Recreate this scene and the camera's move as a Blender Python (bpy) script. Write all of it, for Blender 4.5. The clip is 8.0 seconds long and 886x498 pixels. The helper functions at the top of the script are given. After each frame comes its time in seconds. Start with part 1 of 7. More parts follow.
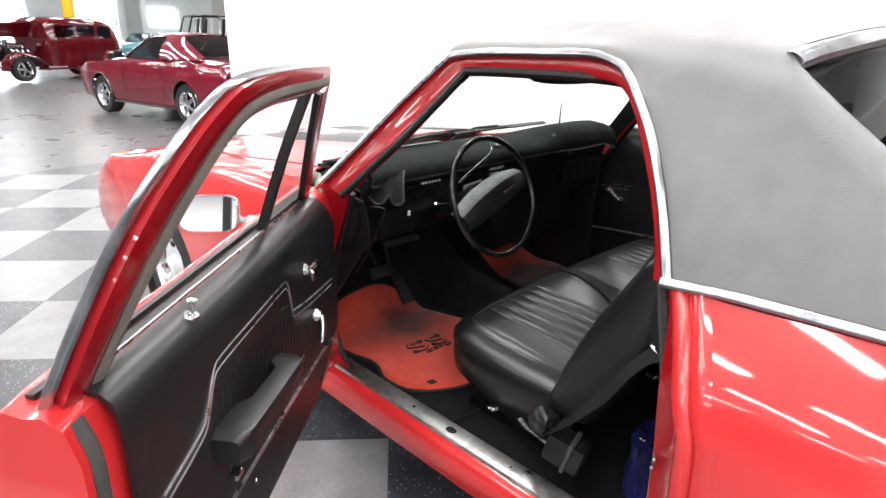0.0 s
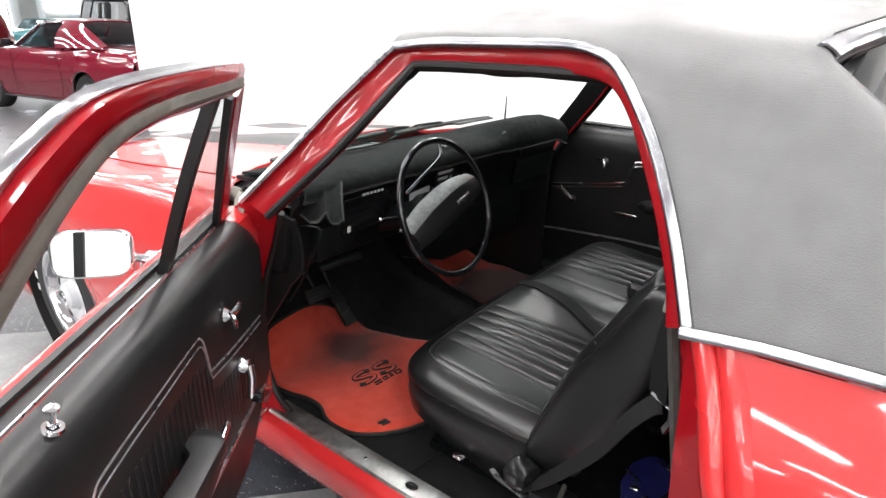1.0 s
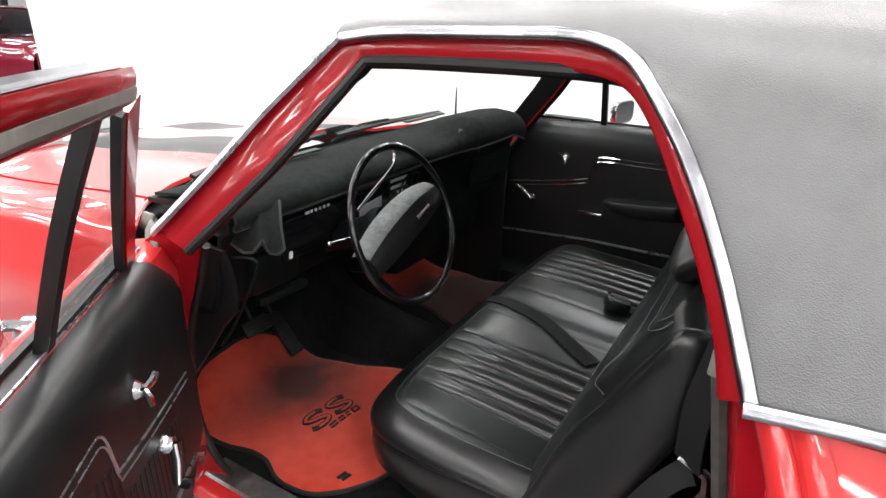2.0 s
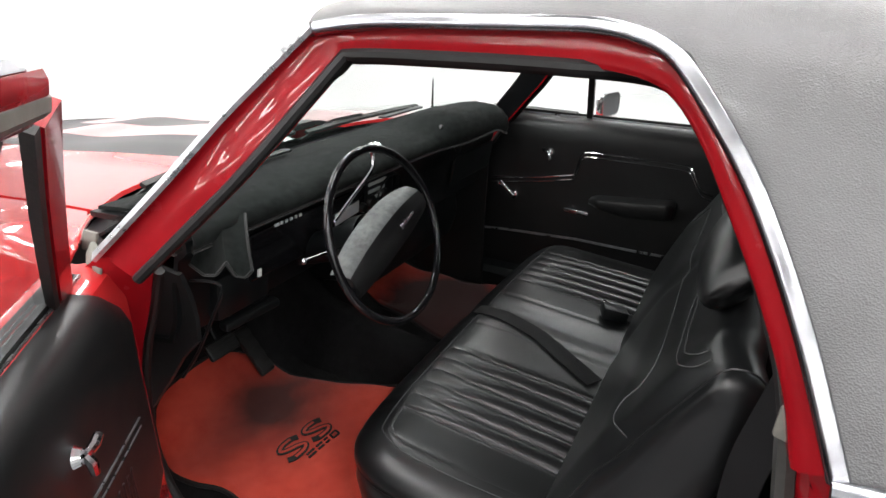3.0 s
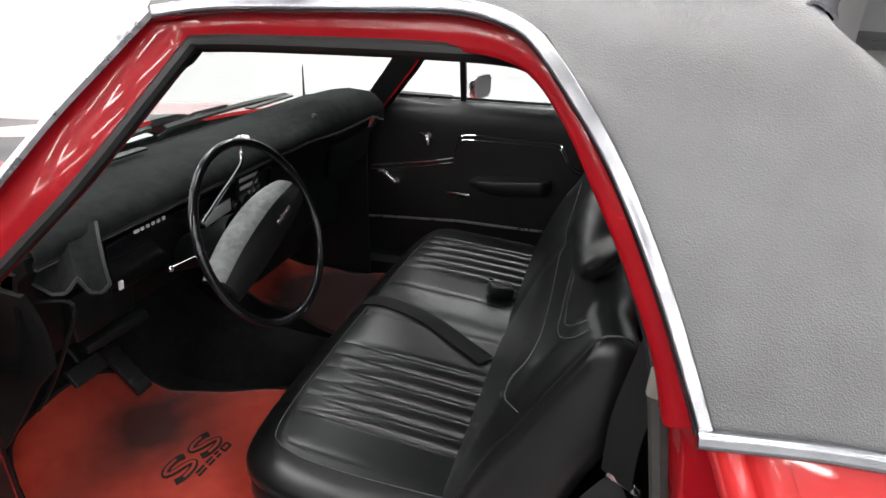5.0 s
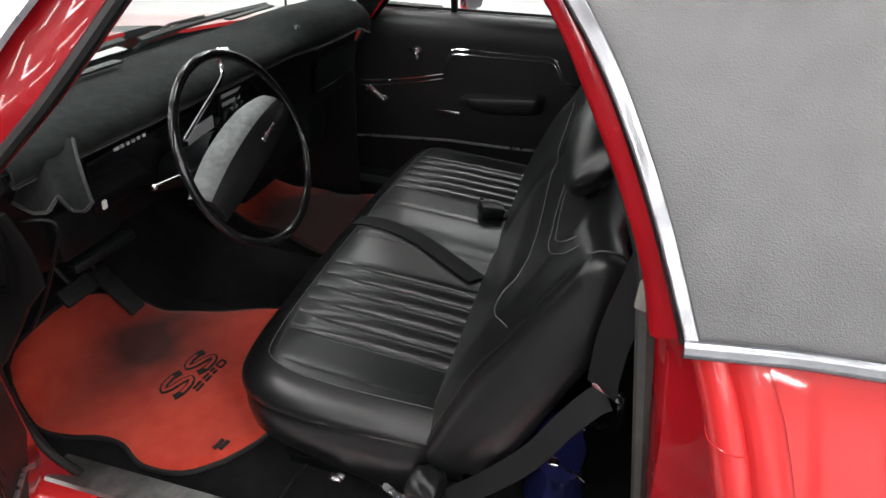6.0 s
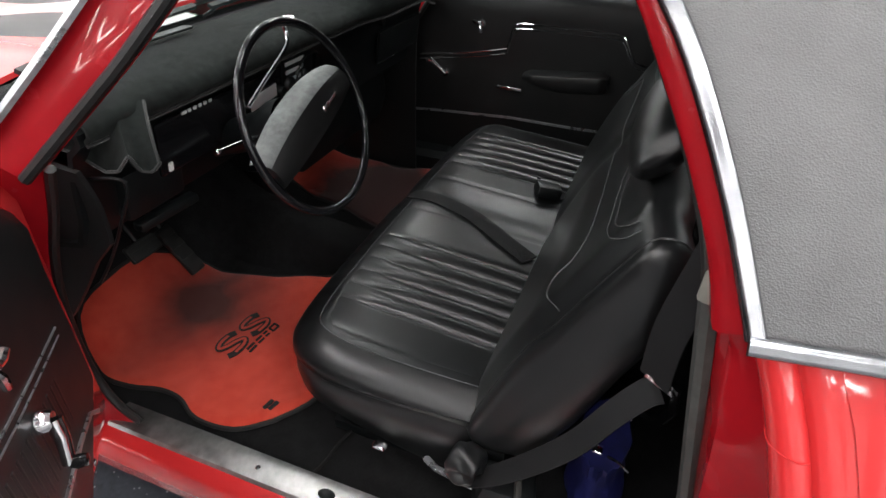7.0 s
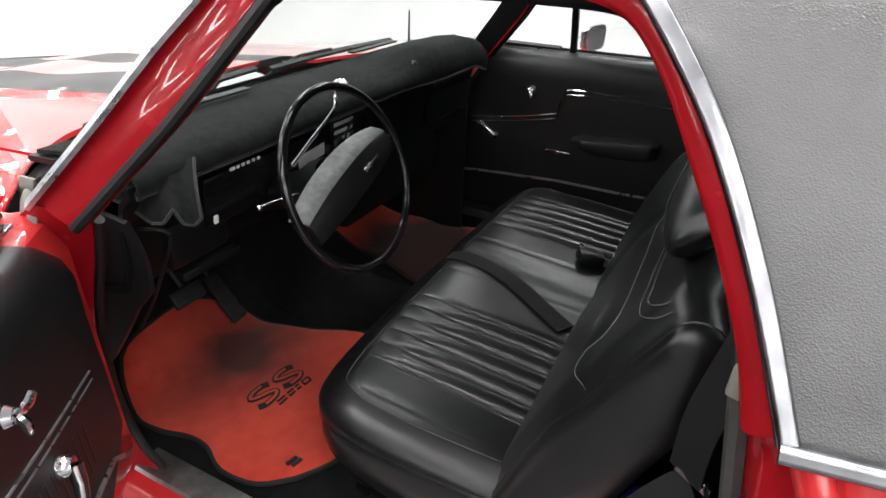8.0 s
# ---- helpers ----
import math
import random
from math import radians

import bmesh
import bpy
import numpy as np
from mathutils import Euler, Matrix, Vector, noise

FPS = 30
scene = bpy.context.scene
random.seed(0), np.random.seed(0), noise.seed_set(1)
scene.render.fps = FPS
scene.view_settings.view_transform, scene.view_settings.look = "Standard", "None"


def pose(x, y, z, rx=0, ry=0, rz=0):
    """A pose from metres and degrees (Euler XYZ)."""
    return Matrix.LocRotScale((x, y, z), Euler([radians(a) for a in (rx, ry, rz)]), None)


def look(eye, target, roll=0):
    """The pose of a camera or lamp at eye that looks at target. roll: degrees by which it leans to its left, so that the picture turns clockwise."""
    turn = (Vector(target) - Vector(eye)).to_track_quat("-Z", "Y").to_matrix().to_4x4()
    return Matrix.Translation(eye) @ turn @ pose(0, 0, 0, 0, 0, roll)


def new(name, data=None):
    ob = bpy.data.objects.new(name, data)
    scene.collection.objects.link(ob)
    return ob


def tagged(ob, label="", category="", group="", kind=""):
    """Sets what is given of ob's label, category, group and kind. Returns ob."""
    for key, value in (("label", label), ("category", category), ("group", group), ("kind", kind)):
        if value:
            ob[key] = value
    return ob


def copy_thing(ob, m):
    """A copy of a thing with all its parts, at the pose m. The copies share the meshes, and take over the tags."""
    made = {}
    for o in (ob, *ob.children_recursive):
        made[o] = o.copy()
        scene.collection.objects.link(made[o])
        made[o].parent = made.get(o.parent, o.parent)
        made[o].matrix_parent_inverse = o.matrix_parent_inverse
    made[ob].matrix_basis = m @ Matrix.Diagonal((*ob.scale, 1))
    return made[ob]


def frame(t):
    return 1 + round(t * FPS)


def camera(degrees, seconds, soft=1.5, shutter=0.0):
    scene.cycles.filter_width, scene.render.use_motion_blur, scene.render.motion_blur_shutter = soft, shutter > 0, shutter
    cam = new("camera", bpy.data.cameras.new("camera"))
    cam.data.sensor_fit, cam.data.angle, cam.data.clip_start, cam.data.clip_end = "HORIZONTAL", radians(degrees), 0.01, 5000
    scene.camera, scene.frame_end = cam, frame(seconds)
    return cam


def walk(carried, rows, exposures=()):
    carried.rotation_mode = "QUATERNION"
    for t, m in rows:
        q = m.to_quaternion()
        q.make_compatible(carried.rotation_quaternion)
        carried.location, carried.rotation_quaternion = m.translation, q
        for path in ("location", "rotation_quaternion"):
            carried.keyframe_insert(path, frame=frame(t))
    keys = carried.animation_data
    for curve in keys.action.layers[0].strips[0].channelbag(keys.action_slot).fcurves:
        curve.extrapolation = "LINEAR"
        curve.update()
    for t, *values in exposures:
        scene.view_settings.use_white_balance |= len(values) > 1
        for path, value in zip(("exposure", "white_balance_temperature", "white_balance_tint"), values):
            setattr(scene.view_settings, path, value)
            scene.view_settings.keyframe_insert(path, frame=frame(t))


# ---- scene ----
cam = camera(74.3, 8.0)
PATH = [
    (0, (-1.8831, -0.3800, 1.4020), (-0.5366, 0.9371, 0.7285), 1.25),
    (0.5, (-1.7983, -0.2709, 1.4038), (-0.3802, 0.9617, 0.7190), 1.26),
    (1, (-1.7114, -0.1538, 1.4043), (-0.2253, 0.9829, 0.6966), 1.27),
    (1.5, (-1.6215, -0.0487, 1.4054), (-0.0668, 0.9824, 0.6841), 1.06),
    (3, (-1.4206, 0.1684, 1.4041), (0.2095, 1.0240, 0.6211), 1.14),
    (3.5, (-1.4077, 0.1785, 1.4052), (0.2742, 0.9415, 0.6355), 1.29),
    (4, (-1.4017, 0.1675, 1.4058), (0.3459, 0.7790, 0.6503), 1.08),
    (4.2, (-1.4027, 0.1676, 1.4068), (0.3629, 0.7280, 0.6529), 1.24),
    (5.3, (-1.3914, 0.1592, 1.3975), (0.3462, 0.6373, 0.5316), 1.27),
    (5.5, (-1.3903, 0.1601, 1.3945), (0.3205, 0.6279, 0.4680), 1.23),
    (6, (-1.3880, 0.1608, 1.3865), (0.2580, 0.5968, 0.3368), 1.45),
    (6.5, (-1.3848, 0.1626, 1.3815), (0.2136, 0.5999, 0.2620), 1.55),
    (7, (-1.3808, 0.1685, 1.3795), (0.1704, 0.7540, 0.2616), 1.48),
    (7.5, (-1.3668, 0.1555, 1.3804), (0.1550, 0.8254, 0.2694), 1.43),
    (8, (-1.3441, 0.1390, 1.3919), (0.2194, 0.9305, 0.4268), 1.20),
]
walk(cam, [(t, look(eye, target, roll)) for t, eye, target, roll in PATH],
     exposures=[(0, 0.44), (1.5, 0.42), (3.5, 0.20), (5.5, 0.22), (6.5, 0.20), (8, 0.14)])

# ---- light ----
world = bpy.data.worlds.new("world")
scene.world = world
world.use_nodes = True
world.node_tree.nodes["Background"].inputs[0].default_value = (0.75, 0.85, 1.0, 1)
world.node_tree.nodes["Background"].inputs[1].default_value = 0.3
TUBE = 41.0      # brightness of the ceiling tubes
DAY = 14.0        # brightness of the far windows


# ---- materials ----
def nodes_of(name):
    m = bpy.data.materials.new(name)
    m.use_nodes = True
    return m, m.node_tree.nodes, m.node_tree.links, m.node_tree.nodes["Principled BSDF"]


def material(name, colour, rough=0.5, metal=0.0, coat=0.0, spec=0.5, vary=0.0, scale=20.0, bump=0.0, bump_scale=200.0,
             bump_kind="noise", rough_vary=0.0, second=None, sheen=0.0, trans=0.0, detail=6.0, dist=0.002):
    """A surface with colour variation at two scales, uneven gloss and fine relief."""
    m, nd, ln, b = nodes_of(name)
    b.inputs["Roughness"].default_value = rough
    b.inputs["Metallic"].default_value = metal
    b.inputs["Coat Weight"].default_value = coat
    b.inputs["Coat Roughness"].default_value = 0.04
    b.inputs["Specular IOR Level"].default_value = spec
    b.inputs["Sheen Weight"].default_value = sheen
    b.inputs["Transmission Weight"].default_value = trans
    tc = nd.new("ShaderNodeTexCoord")
    if vary or second:
        big, small = nd.new("ShaderNodeTexNoise"), nd.new("ShaderNodeTexNoise")
        big.inputs["Scale"].default_value, small.inputs["Scale"].default_value = scale * 0.15, scale
        big.inputs["Detail"].default_value = small.inputs["Detail"].default_value = detail
        for n in (big, small):
            ln.new(tc.outputs["Object"], n.inputs["Vector"])
        add = nd.new("ShaderNodeMath")
        add.operation = "ADD"
        ln.new(big.outputs["Fac"], add.inputs[0]), ln.new(small.outputs["Fac"], add.inputs[1])
        ramp = nd.new("ShaderNodeMapRange")
        ramp.inputs["From Min"].default_value, ramp.inputs["From Max"].default_value = 0.7, 1.3
        ln.new(add.outputs[0], ramp.inputs["Value"])
        mix = nd.new("ShaderNodeMix")
        mix.data_type = "RGBA"
        other = second or [c * (1 + vary) for c in colour]
        mix.inputs["A"].default_value = (*[c * (1 - vary) for c in colour], 1)
        mix.inputs["B"].default_value = (*other, 1)
        ln.new(ramp.outputs[0], mix.inputs["Factor"])
        ln.new(mix.outputs["Result"], b.inputs["Base Color"])
        if rough_vary:
            rr = nd.new("ShaderNodeMapRange")
            rr.inputs["To Min"].default_value, rr.inputs["To Max"].default_value = rough - rough_vary, rough + rough_vary
            ln.new(ramp.outputs[0], rr.inputs["Value"])
            ln.new(rr.outputs[0], b.inputs["Roughness"])
    else:
        b.inputs["Base Color"].default_value = (*colour, 1)
    if bump:
        if bump_kind == "grain":
            t = nd.new("ShaderNodeTexVoronoi")
            t.feature = "SMOOTH_F1"
            out = t.outputs["Distance"]
        else:
            t = nd.new("ShaderNodeTexNoise")
            t.inputs["Detail"].default_value = 4
            out = t.outputs["Fac"]
        t.inputs["Scale"].default_value = bump_scale
        ln.new(tc.outputs["Object"], t.inputs["Vector"])
        bp = nd.new("ShaderNodeBump")
        bp.inputs["Strength"].default_value, bp.inputs["Distance"].default_value = bump, dist
        ln.new(out, bp.inputs["Height"])
        ln.new(bp.outputs[0], b.inputs["Normal"])
    return m


def glowing(name, colour, strength):
    m, nd, ln, b = nodes_of(name)
    b.inputs["Base Color"].default_value = (*colour, 1)
    b.inputs["Emission Color"].default_value = (*colour, 1)
    b.inputs["Emission Strength"].default_value = strength
    return m


def glass_material(name, tint, rough=0.0, edge=0.6):
    m, nd, ln, b = nodes_of(name)
    nd.remove(b)
    tr, gl, mx, fr = (nd.new("ShaderNode" + k) for k in ("BsdfTransparent", "BsdfGlossy", "MixShader", "LayerWeight"))
    tr.inputs[0].default_value = (*tint, 1)
    gl.inputs["Roughness"].default_value = rough
    pw, sc = nd.new("ShaderNodeMath"), nd.new("ShaderNodeMath")
    pw.operation, sc.operation = "POWER", "MULTIPLY_ADD"
    sc.use_clamp = True
    pw.inputs[1].default_value = 5.0
    sc.inputs[1].default_value, sc.inputs[2].default_value = edge, 0.03
    ln.new(fr.outputs["Facing"], pw.inputs[0]), ln.new(pw.outputs[0], sc.inputs[0])
    ln.new(sc.outputs[0], mx.inputs[0]), ln.new(tr.outputs[0], mx.inputs[1]), ln.new(gl.outputs[0], mx.inputs[2])
    ln.new(mx.outputs[0], nd["Material Output"].inputs[0])
    return m


def by_random(name, colours, rough, spread=0.25, speck=0.0, bump=0.05):
    """Vinyl floor tile: mottled grey that differs a little from tile to tile."""
    m, nd, ln, b = nodes_of(name)
    info, tc = nd.new("ShaderNodeObjectInfo"), nd.new("ShaderNodeTexCoord")
    n1, n2 = nd.new("ShaderNodeTexNoise"), nd.new("ShaderNodeTexNoise")
    n1.inputs["Scale"].default_value, n2.inputs["Scale"].default_value = 9, 70
    n1.inputs["Detail"].default_value = n2.inputs["Detail"].default_value = 8
    shift = nd.new("ShaderNodeVectorMath")
    shift.operation = "MULTIPLY_ADD"
    shift.inputs[1].default_value = (1, 1, 1)
    ln.new(tc.outputs["Object"], shift.inputs[0])
    sc = nd.new("ShaderNodeMath")
    sc.operation = "MULTIPLY"
    sc.inputs[1].default_value = 37
    ln.new(info.outputs["Random"], sc.inputs[0]), ln.new(sc.outputs[0], shift.inputs[2])
    ln.new(shift.outputs[0], n1.inputs["Vector"]), ln.new(shift.outputs[0], n2.inputs["Vector"])
    ad = nd.new("ShaderNodeMath")
    ad.operation = "ADD"
    ln.new(n1.outputs["Fac"], ad.inputs[0]), ln.new(n2.outputs["Fac"], ad.inputs[1])
    mr = nd.new("ShaderNodeMapRange")
    mr.inputs["From Min"].default_value, mr.inputs["From Max"].default_value = 0.75, 1.3
    ln.new(ad.outputs[0], mr.inputs["Value"])
    mix = nd.new("ShaderNodeMix")
    mix.data_type = "RGBA"
    mix.inputs["A"].default_value, mix.inputs["B"].default_value = (*colours[0], 1), (*colours[1], 1)
    ln.new(mr.outputs[0], mix.inputs["Factor"])
    hs = nd.new("ShaderNodeHueSaturation")
    vr = nd.new("ShaderNodeMapRange")
    vr.inputs["To Min"].default_value, vr.inputs["To Max"].default_value = 1 - spread, 1 + spread
    ln.new(info.outputs["Random"], vr.inputs["Value"]), ln.new(vr.outputs[0], hs.inputs["Value"])
    ln.new(mix.outputs["Result"], hs.inputs["Color"])
    out = hs.outputs[0]
    if speck:
        vo = nd.new("ShaderNodeTexVoronoi")
        vo.inputs["Scale"].default_value = 55
        ln.new(shift.outputs[0], vo.inputs["Vector"])
        lt = nd.new("ShaderNodeMath")
        lt.operation = "LESS_THAN"
        lt.inputs[1].default_value = 0.16
        ln.new(vo.outputs["Distance"], lt.inputs[0])
        m2 = nd.new("ShaderNodeMix")
        m2.data_type = "RGBA"
        m2.inputs["B"].default_value = (speck, speck, speck, 1)
        ln.new(lt.outputs[0], m2.inputs["Factor"]), ln.new(out, m2.inputs["A"])
        out = m2.outputs["Result"]
    ln.new(out, b.inputs["Base Color"])
    b.inputs["Roughness"].default_value = rough
    bp = nd.new("ShaderNodeBump")
    bp.inputs["Strength"].default_value, bp.inputs["Distance"].default_value = bump, 0.002
    ln.new(n2.outputs["Fac"], bp.inputs["Height"]), ln.new(bp.outputs[0], b.inputs["Normal"])
    return m


RED = material("red_paint", (0.53, 0.024, 0.026), 0.24, spec=0.28, coat=1.0, vary=0.06, scale=6, bump=0.006, bump_scale=25)
# the body red at less than half the brightness, for frames, posts and bed
RED_DARK = material("darker_body_red", (0.25, 0.005, 0.009), 0.22, spec=0.15, coat=0.5, vary=0.16, scale=14, bump=0.03, bump_scale=22, rough_vary=0.08)
STRIPE = material("black_stripe_paint", (0.012, 0.012, 0.014), 0.42, coat=0.12, vary=0.1)
VINYL = material("black_vinyl_roof", (0.088, 0.088, 0.090), 0.38, spec=0.8, vary=0.2, scale=14, bump=0.38, bump_scale=560, bump_kind="grain", rough_vary=0.10)
CHROME = material("chrome", (0.78, 0.78, 0.80), 0.10, metal=1.0, vary=0.05, scale=30, bump=0.03, bump_scale=90)
TRIM = material("polished_aluminium_trim", (0.36, 0.37, 0.39), 0.22, metal=1.0, vary=0.30, scale=30, bump=0.015, bump_scale=60, rough_vary=0.05)
OLD_TRIM = material("tarnished_trim", (0.52, 0.53, 0.55), 0.32, metal=0.9, vary=0.3, scale=50, bump=0.3, bump_scale=120, rough_vary=0.12)
PLATE = material("scuffed_sill_plate", (0.58, 0.57, 0.56), 0.38, metal=1.0, vary=0.34, scale=38, bump=0.08, bump_scale=110, rough_vary=0.12)
LEATHER = material("black_leatherette", (0.0076, 0.0080, 0.0085), 0.32, spec=0.56, vary=0.2, scale=12, bump=0.04, bump_scale=60)
THREAD = material("grey_stitching", (0.075, 0.077, 0.08), 0.7, vary=0.3, scale=300)
TRIMBLACK = material("black_door_vinyl", (0.0112, 0.0112, 0.0116), 0.36, spec=0.47, vary=0.18, scale=15, bump=0.12, bump_scale=500, rough_vary=0.05)
PLASTIC = material("black_plastic", (0.0045, 0.0055, 0.006), 0.42, spec=0.32, vary=0.15, scale=20, bump=0.06, bump_scale=300)
GLOSSBLACK = material("gloss_black_plastic", (0.006, 0.006, 0.007), 0.12, vary=0.1, scale=20)
RUBBER = material("black_rubber", (0.006, 0.006, 0.006), 0.5, vary=0.2, scale=30, bump=0.2, bump_scale=150)
OLDRUBBER = material("aged_grey_rubber", (0.17, 0.165, 0.145), 0.60, vary=0.25, scale=35, bump=0.3, bump_scale=120)
CARPET = material("black_carpet", (0.0095, 0.0095, 0.010), 0.95, spec=0.08, vary=0.45, scale=220, bump=0.9, bump_scale=700, sheen=0.03)
DASHFELT = material("charcoal_dash_carpet", (0.0105, 0.0125, 0.0120), 0.95, spec=0.08, vary=0.6, scale=45, bump=0.9, bump_scale=600, sheen=0.04)
SCUFFED = material("scuffed_grey_vinyl", (0.10, 0.105, 0.105), 0.55, vary=0.5, scale=70, bump=0.4, bump_scale=160)
RUST = material("rusty_steel", (0.22, 0.11, 0.06), 0.8, vary=0.4, scale=120, bump=0.6, bump_scale=300)
HEM = material("charcoal_hem", (0.018, 0.019, 0.019), 0.9, spec=0.15, vary=0.2, scale=200, bump=0.6, bump_scale=700, sheen=0.3)


def worn_shaded_mat(name, centre, spread, dirt_shade, core=0.75):
    """Red pile with a dark patch: the driver's heel wear, the passenger's dirt plus painted dash shade."""
    m = material(name, (0.50, 0.040, 0.022), 0.9, spec=0.15, second=(0.62, 0.075, 0.045), scale=26, bump=0.8, bump_scale=420, sheen=0.2)
    nd, ln = m.node_tree.nodes, m.node_tree.links
    b = nd["Principled BSDF"]
    was = b.inputs["Base Color"].links[0].from_socket
    tc, mp, gr, nz = (nd.new("ShaderNode" + k) for k in ("TexCoord", "Mapping", "TexGradient", "TexNoise"))
    gr.gradient_type = "QUADRATIC_SPHERE"
    mp.inputs["Location"].default_value = [-c * k for c, k in zip(centre, spread)]
    mp.inputs["Scale"].default_value = spread
    nz.inputs["Scale"].default_value, nz.inputs["Detail"].default_value = 9.0, 5.0
    ad, mu, mr, mix = nd.new("ShaderNodeMath"), nd.new("ShaderNodeMath"), nd.new("ShaderNodeMapRange"), nd.new("ShaderNodeMix")
    ad.operation, mu.operation, mix.data_type = "ADD", "MULTIPLY", "RGBA"
    ln.new(tc.outputs["Object"], mp.inputs["Vector"]), ln.new(mp.outputs[0], gr.inputs[0]), ln.new(tc.outputs["Object"], nz.inputs["Vector"])
    ln.new(gr.outputs["Fac"], mu.inputs[0]), ln.new(nz.outputs["Fac"], ad.inputs[0])
    ad.inputs[1].default_value = 0.55
    ln.new(ad.outputs[0], mu.inputs[1])
    mr.inputs["From Min"].default_value, mr.inputs["From Max"].default_value = 0.05, core
    mr.inputs["To Max"].default_value = 0.95
    ln.new(mu.outputs[0], mr.inputs["Value"]), ln.new(mr.outputs[0], mix.inputs["Factor"])
    ln.new(was, mix.inputs["A"])
    mix.inputs["B"].default_value = (*dirt_shade, 1)
    ln.new(mix.outputs["Result"], b.inputs["Base Color"])
    return m


MATRED = worn_shaded_mat("red_floor_mat_pile", (-0.37, 1.29, 0.27), (2.3, 2.3, 2.0), (0.045, 0.012, 0.010))
# passenger's patch: a brown stain, enlarged and darkened to paint in the dash's shade
MATBROWN = worn_shaded_mat("dirty_shaded_red_mat_pile", (0.43, 1.14, 0.27), (1.85, 2.0, 1.2), (0.006, 0.004, 0.004), 0.33)
SEALGREY = material("dusty_black_rubber", (0.045, 0.045, 0.042), 0.6, vary=0.35, scale=40, bump=0.2, bump_scale=120)
MATDARK = material("mat_black_binding", (0.01, 0.01, 0.01), 0.8, vary=0.2)
WEBBING = material("black_belt_webbing", (0.007, 0.007, 0.0078), 0.70, spec=0.25, vary=0.15, scale=120, bump=0.5, bump_scale=900)
BLUE = material("blue_cloth", (0.010, 0.012, 0.085), 0.5, vary=0.5, scale=30, bump=0.3, bump_scale=80)
WHITE = material("white_paint", (0.84, 0.84, 0.84), 0.55, vary=0.02, scale=2, bump=0.03, bump_scale=60)
GREYWALL = material("grey_hall_wall", (0.66, 0.66, 0.65), 0.7, vary=0.08, scale=1.5, bump=0.05, bump_scale=20)
CONCRETE = material("polished_grey_floor", (0.10, 0.10, 0.105), 0.30, spec=0.40, vary=0.12, scale=3, bump=0.02, bump_scale=8, rough_vary=0.05)
PALEFLOOR = material("pale_floor_paint", (0.62, 0.62, 0.61), 0.25, vary=0.06, scale=2, bump=0.02, bump_scale=12)
TILE_DARK = by_random("dark_vinyl_tile", ((0.018, 0.020, 0.025), (0.045, 0.049, 0.058)), 0.34, 0.15, speck=0.34)
TILE_LIGHT = by_random("light_vinyl_tile", ((0.14, 0.142, 0.147), (0.20, 0.203, 0.208)), 0.34, 0.06)
YELLOW = material("yellow_paint", (0.75, 0.48, 0.02), 0.4, vary=0.08, scale=3)
BURGUNDY = material("burgundy_paint", (0.15, 0.005, 0.018), 0.10, coat=0.6, vary=0.06, scale=4)
DARKBURGUNDY = material("dark_burgundy_paint", (0.085, 0.003, 0.007), 0.12, coat=0.6, vary=0.06, scale=4)
TYRE = material("tyre_rubber", (0.014, 0.014, 0.015), 0.75, vary=0.2, scale=20, bump=0.2, bump_scale=60)
LETTERS = material("raised_white_rubber", (0.7, 0.7, 0.68), 0.6, vary=0.1)
WINDGLASS = glass_material("tinted_windscreen_glass", (0.93, 0.955, 0.95))
SKYGLASS = glass_material("clear_glass", (0.93, 0.95, 0.95))
TINT = glass_material("tinted_glass", (0.5, 0.56, 0.58), 0.0, 0.95)
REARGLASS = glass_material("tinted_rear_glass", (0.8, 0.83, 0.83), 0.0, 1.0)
DIALS = material("pale_dial_face", (0.55, 0.57, 0.58), 0.4, vary=0.1)
GLOW = glowing("tube_light", (1.0, 0.985, 0.975), TUBE)
WINDOWGLOW = glowing("daylight_window", (0.92, 0.97, 1.0), DAY)
MIRROR = material("mirror_glass", (0.9, 0.9, 0.9), 0.01, metal=1.0)
PALE = material("pale_grey_paint", (0.55, 0.56, 0.58), 0.35, coat=0.5, vary=0.05)
TAN = material("tan_leather", (0.45, 0.28, 0.16), 0.5, vary=0.15)


# ---- building helpers ----
def V(*a):
    return Vector(a)


def finish(name, bm, mat, angle=38, smooth=True):
    bmesh.ops.recalc_face_normals(bm, faces=bm.faces)
    me = bpy.data.meshes.new(name)
    bm.to_mesh(me)
    bm.free()
    for p in me.polygons:
        p.use_smooth = smooth
    if smooth:
        me.set_sharp_from_angle(angle=radians(angle))
    me.materials.append(mat)
    return new(name, me)


def part(name, bm, mat, parent, label="", angle=38):
    """Links a bmesh as one mesh under a thing or under a part."""
    ob = finish(name, bm, mat, angle)
    ob.parent = parent
    if parent.type == "EMPTY":
        ob.matrix_parent_inverse = parent.matrix_basis.inverted()
    return tagged(ob, label)


def thing(name, bm, mat, label, category, group="", kind="", angle=38):
    return tagged(finish(name, bm, mat, angle), label, category, group, kind)


def base(name, place, label, category, group="", kind=""):
    e = new(name)
    e.location = place
    e.empty_display_size = 0.1
    return tagged(e, label, category, group, kind)


def glide(pts, per=6):
    """A smooth line through the points."""
    pts = [Vector(p) for p in pts]
    out = []
    for i in range(len(pts) - 1):
        p0, p1, p2, p3 = pts[max(i - 1, 0)], pts[i], pts[i + 1], pts[min(i + 2, len(pts) - 1)]
        for k in range(per):
            t = k / per
            out.append(0.5 * (2 * p1 + (p2 - p0) * t + (2 * p0 - 5 * p1 + 4 * p2 - p3) * t * t + (3 * p1 - p0 - 3 * p2 + p3) * t ** 3))
    return out + [pts[-1]]


